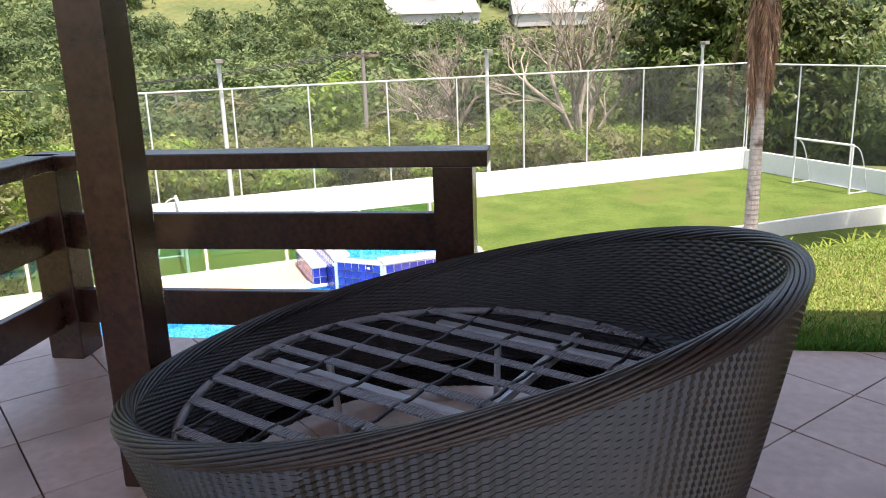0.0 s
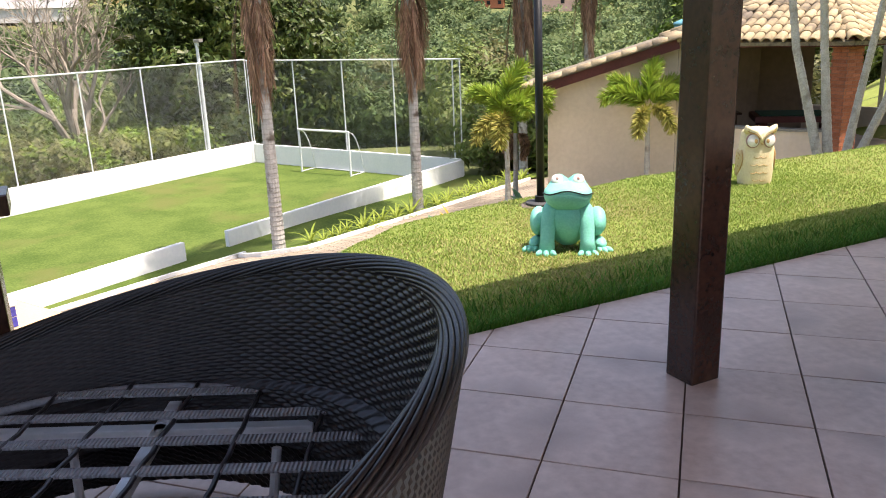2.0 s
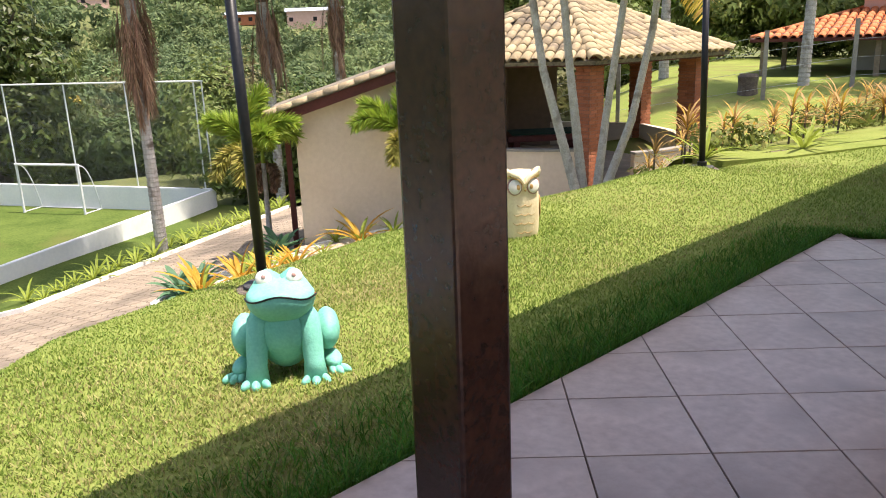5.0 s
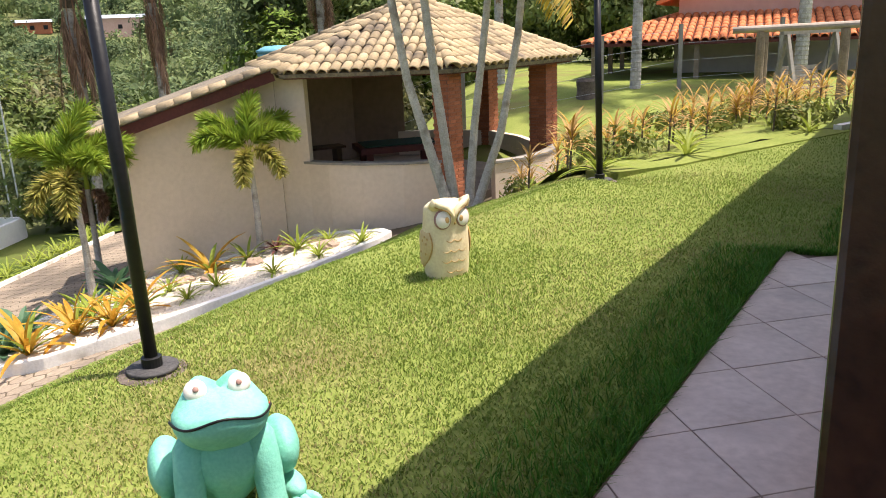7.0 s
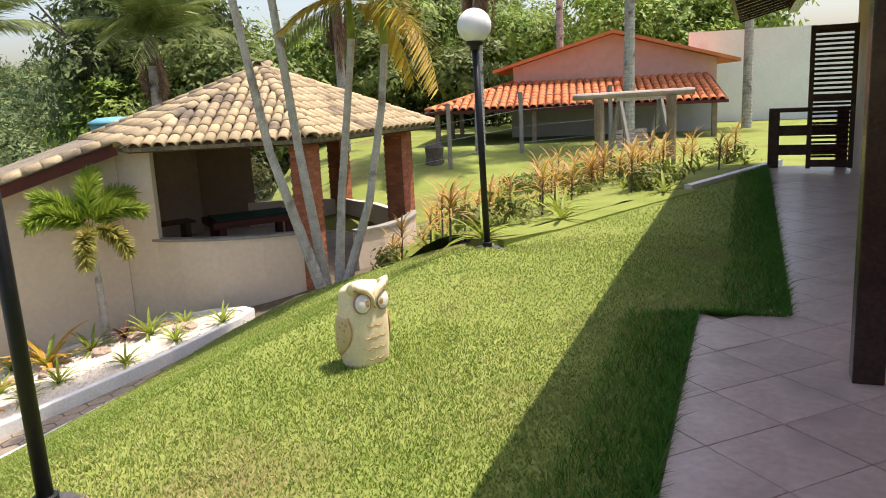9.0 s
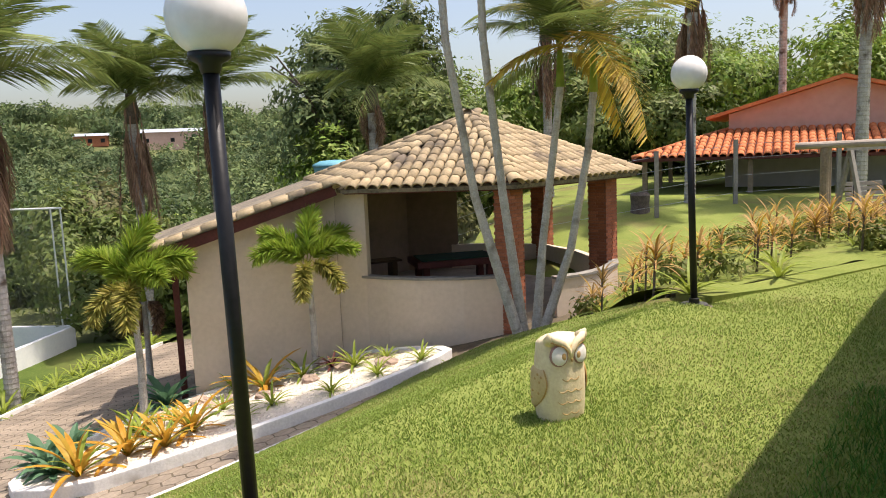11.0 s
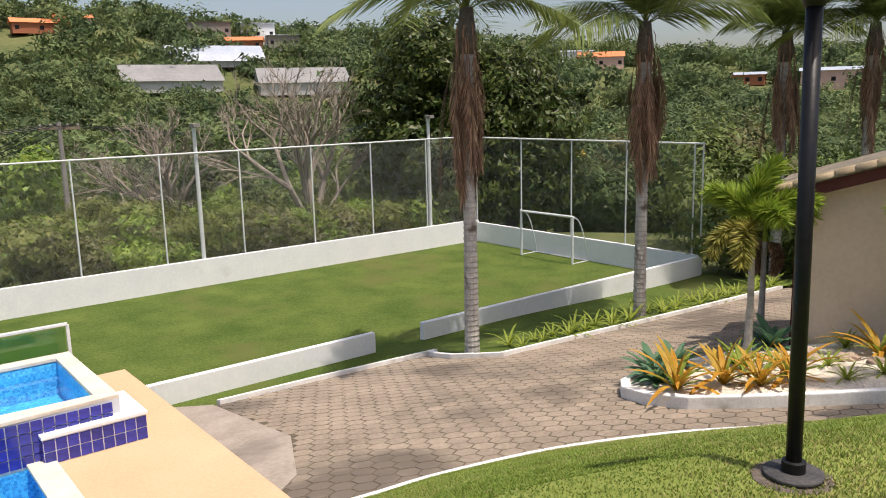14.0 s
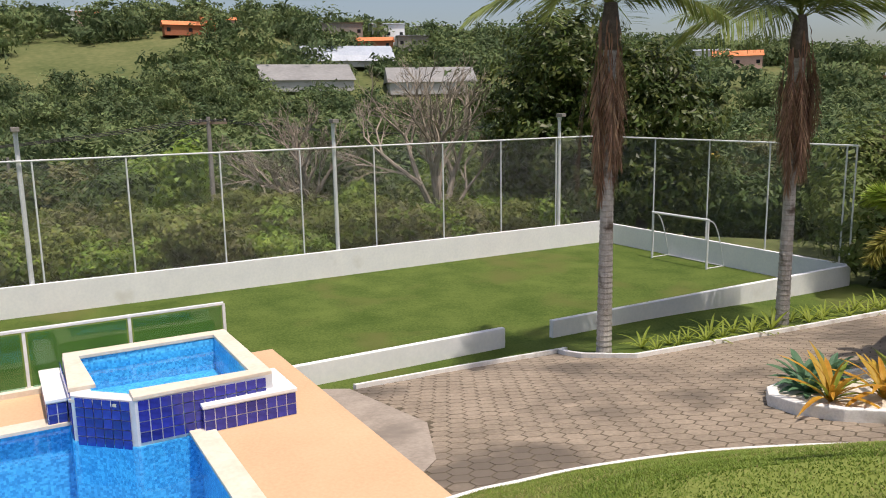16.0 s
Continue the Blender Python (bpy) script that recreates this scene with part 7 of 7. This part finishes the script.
# ---- pool table and side table ----
pt = thing("pool_table", "billiard table with dark green felt and wooden legs", "pool table", (-4.0, 21.0, SHELTER_FLOOR), 20)
part("felt", Build().box((0, 0, 0.80), (1.7, 0.95, 0.03)), M_FELT, pt, "dark green felt", False, 0.004)
part("frame", Build().box((0, 0, 0.71), (1.95, 1.2, 0.14)), M_FASCIA, pt, "dark timber frame", False, 0.02)
for s in (-1, 1):
    for e in (-1, 1):
        part("leg", Build().box((s * 0.75, e * 0.42, 0.32), (0.16, 0.16, 0.64)), M_FASCIA, pt, "", False, 0.02)
tb = thing("side_table", "small dark timber table with things on it", "table", (-5.75, 20.6, SHELTER_FLOOR), 30)
part("top", Build().box((0, 0, 0.78), (1.1, 0.5, 0.05)), M_WOOD, tb, "", False, 0.008)
for s in (-1, 1):
    part("leg", Build().box((s * 0.4, 0, 0.38), (0.12, 0.35, 0.76)), M_WOOD, tb)
part("back_board", Build().box((-0.45, 0.2, 1.1), (0.12, 0.12, 0.6)), M_WOOD, tb)

# ---- glass railing by the pool ----
gr = thing("glass_railing", "green-tinted glass railing with a white handrail at the pool deck", "railing", (-15.95, -2.0, DZ))
part("handrail", Build().box((0, 0, 1.06), (0.07, 16.1, 0.05)), M_PAINTPOLE, gr, "white handrail", False, 0.01)
for k in range(11):
    y = -8.05 + k * 1.61
    part("post", Build().box((0, y, 0.52), (0.05, 0.05, 1.05)), M_PAINTPOLE, gr, "pale aluminium post")
    if k < 10:
        part("pane", Build().box((0, y + 0.805, 0.54), (0.01, 1.5, 0.92)), G_RAIL, gr, "green tinted pane").visible_shadow = False
part("kerb", Build().box((0.02, 0, 0.04), (0.2, 16.1, 0.10)), M_COPING, gr)

# ---- armchair at the walkway ----
ac = thing("wicker_armchair", "dark brown flat-woven wicker armchair on the tiled floor", "armchair", (0.178, 3.46, 0), 62)


def woven_side(parent, a, b, h, splay):
    """A basket-woven side from a to b: broad flat strands over and under, leaning in towards the top."""
    a, b = Vector((*a, 0)), Vector((*b, 0))
    d = (b - a).normalized()
    out = Vector((d.y, -d.x, 0))
    cols, rws = 26, 56
    vs, fs = [], []
    for j in range(rws + 1):
        f = j / rws
        for i in range(cols + 1):
            p = a.lerp(b, i / cols)
            p = p.lerp((a + b) / 2, splay * f * 0.45) - out * splay * f * 0.16
            vs.append(tuple(p + out * 0.004 * (1 if (i // 2 + j // 2) % 2 else -1) + Vector((0, 0, 0.03 + (h - 0.03) * f))))
    for j in range(rws):
        for i in range(cols):
            k = j * (cols + 1) + i
            fs.append((k, k + 1, k + cols + 2, k + cols + 1))
    me = bpy.data.meshes.new("woven_side")
    me.from_pydata(vs, [], fs)
    me.materials.append(M_WICKER)
    part("woven_side", me, M_WICKER, parent)


CH = [(-0.38, -0.36), (0.38, -0.36), (0.38, 0.36), (-0.38, 0.36)]
for k in range(4):
    woven_side(ac, CH[k], CH[(k + 1) % 4], 0.58 if k == 1 else 0.77, 0.08)
for p, q, z in (((-0.37, -0.345), (0.37, -0.345), 0.765), ((-0.365, 0.31), (-0.365, -0.31), 0.765), ((0.365, -0.31), (0.365, 0.31), 0.575), ((0.37, 0.345), (-0.37, 0.345), 0.765)):
    part("braided_edge", Build().beam((*p, z), (*q, z), 0.07, 0.03), M_WICKER, ac, "flat woven top edge", False, 0.012)
part("seat_core", Build().box((0, 0, 0.2), (0.58, 0.54, 0.34)), M_WICKER, ac)
part("seat_cushion", Build().box((0, 0, 0.42), (0.54, 0.50, 0.1)), M_CUSHION, ac, "beige cushion", False, 0.03)
for x, y in CH:
    part("leg", Build().tube([(x * 0.95, y * 0.95, 0), (x * 0.93, y * 0.93, 0.06)], 0.022, 8), M_WICKER, ac)

# ---- louvred shutter and window at the walkway ----
def shutter(u, v, turn):
    s = thing("louvred_shutter", "open dark timber louvred shutter on the house wall", "shutter", hw(u, v, 0.05), HOUSE + turn, "house shutters")
    for x in (-0.30, 0.30):
        part("stile", Build().box((x, 0, 1.1), (0.07, 0.04, 2.2)), M_WOOD, s)
    for z in (0.08, 1.1, 2.14):
        part("rail", Build().box((0, 0, z), (0.6, 0.038, 0.11)), M_WOOD, s)
    for k in range(26):
        z = 0.19 + k * 0.074 + (0.06 if k > 11 else 0)
        b = Build().box((0, 0, 0), (0.54, 0.05, 0.012), Matrix.Rotation(radians(40), 3, "X"))
        ob = part("slat", b, M_WOOD, s)
        ob.location = (0, 0, z)


shutter(15.3, 2.15, 90)
shutter(13.3, 1.80, 0)
shutter(10.8, 1.80, 0)


# ---- pieces: spa tiles ----
def facing(parent, local, a, b, z0, z1, step, me, name="tile", off=0.142):
    a, b = Vector((*a, 0)), Vector((*b, 0))
    d3 = (b - a).normalized()
    nn = Vector((d3.y, -d3.x, 0))
    m = max(1, round((b - a).length / step))
    w = (b - a).length / m
    rws = max(1, round((z1 - z0) / step))
    for i in range(m):
        for j in range(rws):
            p = a + d3 * (w * (i + 0.5)) + nn * off
            ob = new(name, me)
            ob.parent = parent
            ob.matrix_local = Matrix.Translation(local(p.x, p.y, z0 + (z1 - z0) * (j + 0.5) / rws)) @ Matrix((d3, nn, Vector((0, 0, 1)))).transposed().to_4x4() @ Matrix.Diagonal((w / step, 1, (z1 - z0) / rws / step, 1))


SPA_TILE = Build().box((0, 0, 0), (0.133, 0.012, 0.133)).mesh("tile", M_BLUE, False, 0.003)
for a, b in (((-15.4, 3.42), (-13.62, 3.42)), ((-13.62, 3.42), (-13.02, 4.05)), ((-13.02, 4.05), (-13.02, 5.85))):
    facing(spa, sl, a, b, -3.09 if a[1] < 4.04 else -3.0, -2.385, 0.147, SPA_TILE)
for bench, (a, b2) in zip([o for o in scene.objects if o.name.startswith("pool_bench")], (((-13.8, 4.9), (-12.75, 6.25)), ((-15.75, 3.0), (-14.2, 3.26)))):
    c = Vector(((a[0] + b2[0]) / 2, (a[1] + b2[1]) / 2, DZ))
    facing(bench, lambda x, y, z: (x - c.x, y - c.y, z - c.z), (b2[0], a[1]), (b2[0], b2[1]), DZ, DZ + 0.35, 0.147, SPA_TILE, "tile", 0.004)
    facing(bench, lambda x, y, z: (x - c.x, y - c.y, z - c.z), (a[0], a[1]), (b2[0], a[1]), DZ, DZ + 0.35, 0.147, SPA_TILE, "tile", 0.004)

# ---- pieces: bricks of the columns ----
BRICK_ME = Build().box((0, 0, 0), (0.185, 0.012, 0.056)).mesh("brick", M_BRICK, False, 0.004)
for col, w, hgt in ((columns[0], 0.40, 3.17), (columns[1], 0.46, 3.02), (columns[2], 0.42, 2.9)):
    for side, (ax, ay, ang) in enumerate(((0, -1, 0), (-1, 0, 270), (1, 0, 90))):
        if col is columns[2] and side == 2:
            continue
        for j in range(int(hgt / 0.068)):
            for i in range(2):
                ob = new("brick", BRICK_ME)
                ob.parent = col
                x = -w / 4 + i * w / 2 + (0.03 if j % 2 else -0.03)
                rot = Matrix.Rotation(radians(ang), 4, "Z")
                ob.matrix_local = rot @ Matrix.Translation((x * 0.92, -w / 2 + 0.005, 0.034 + j * 0.068)) @ Matrix.Diagonal((w / 0.42, 1, 1, 1))


# ---- pieces: terrace tiles ----
def clip(poly, inside, cut):
    out = []
    for i in range(len(poly)):
        p, q = poly[i - 1], poly[i]
        ip, iq = inside(p), inside(q)
        if ip != iq:
            out.append(cut(p, q))
        if iq:
            out.append(q)
    return out


PITCH, TA = 0.455, radians(15.6)
TC, TS = math.cos(TA), math.sin(TA)


def limit_line(poly, axis, value, less=True):
    def f(p):
        return (p[axis] < value) == less

    def cut(p, q):
        t = (value - p[axis]) / (q[axis] - p[axis])
        return (lerp(p[0], q[0], t), lerp(p[1], q[1], t))

    return clip(poly, f, cut) if poly else poly


h = (PITCH - 0.007) / 2
FULL = Build().box((0, 0, -0.006), (2 * h, 2 * h, 0.012)).mesh("floor_tile", M_TILE, False, 0.002)
rest = Build()
n_tiles = 0
for i in range(-26, 40):
    for j in range(-26, 44):
        gx, gy = 0.12 + (i + 0.5) * PITCH, 4.10 + (j + 0.5) * PITCH
        cx, cy = gx * TC - gy * TS, gx * TS + gy * TC
        u, v = cx * HC + cy * HS, -cx * HS + cy * HC
        if not (-2.9 < u < 16.6 and -3.4 < v < 4.0):
            continue
        poly = []
        for sx, sy in ((-h, -h), (h, -h), (h, h), (-h, h)):
            x, y = gx + sx, gy + sy
            wx, wy = x * TC - y * TS, x * TS + y * TC
            poly.append((wx * HC + wy * HS, -wx * HS + wy * HC))
        lim = 3.605 if u < 6.97 else 3.015
        full = all(p[0] > -2.44 and p[0] < 16.18 and p[1] < lim and p[1] > -2.98 for p in poly)
        near = -2.4 < u < 7.4 and v > -0.9 and n_tiles < 290
        if full and near:
            ob = new("floor_tile", FULL)
            ob.parent = floor
            ob.matrix_local = pose(cx, cy, random.uniform(-0.0012, 0.0008), 0, 0, 15.6 + random.choice((0, 90, 180, 270)))
            n_tiles += 1
            continue
        for axis, val, less in ((0, -2.44, False), (0, 16.18, True), (1, lim, True), (1, -2.98, False)):
            poly = limit_line(poly, axis, val, less)
        if len(poly) >= 3:
            rest.slab([hw(*p)[:2] for p in poly], -0.012, 0.0)
me = bpy.data.meshes.new("floor_tiles")
me.from_pydata(rest.v, [], rest.f)
me.materials.append(M_TILE)
ro = new("floor_tiles", me)
ro.parent = floor
tagged(ro, "cut and farther floor tiles", "", "", "stuff")

# ---- pieces: drive pavers ----
R = 0.19
HEX = Build().slab([((R - 0.013) * math.cos(k * math.pi / 3), (R - 0.013) * math.sin(k * math.pi / 3)) for k in range(6)], -0.05, 0.0).mesh("paver", M_PAVER, False, 0.006)
TILT_M = Vector((0, 0, 1)).rotation_difference(Vector((-0.19, 0.03, 1))).to_matrix().to_4x4()
rest = Build()
n_pav = 0
rp = random.Random(2)
for i in range(-2, 46):
    for j in range(0, 62):
        x = -17.6 + i * 1.5 * R
        y = 6.9 + (j + 0.5 * (i % 2)) * math.sqrt(3) * R
        if not in_poly(x, y, drive_outline) or in_poly(x, y, ramp) or in_poly(x, y, BED_LINE):
            continue
        z = drive_z(x, y) + rp.uniform(-0.0015, 0.003)
        if -12.6 < x < -7.0 and 7.0 < y < 13.2 and n_pav < 300:
            ob = new("paver", HEX)
            ob.parent = road
            ob.matrix_local = Matrix.Translation((x, y, z)) @ TILT_M @ Matrix.Rotation(radians(rp.choice((0, 60, 120, 180)) + rp.uniform(-1.5, 1.5)), 4, "Z")
            n_pav += 1
        else:
            rest.slab([(x + (R - 0.013) * math.cos(k * math.pi / 3), y + (R - 0.013) * math.sin(k * math.pi / 3)) for k in range(6)], lambda a, b: drive_z(a, b) - 0.05, lambda a, b: drive_z(a, b) + z - drive_z(x, y))
me = bpy.data.meshes.new("pavers")
me.from_pydata(rest.v, [], rest.f)
me.materials.append(M_PAVER)
ro = new("pavers", me)
ro.parent = road
tagged(ro, "the farther concrete paving blocks", "", "", "stuff")
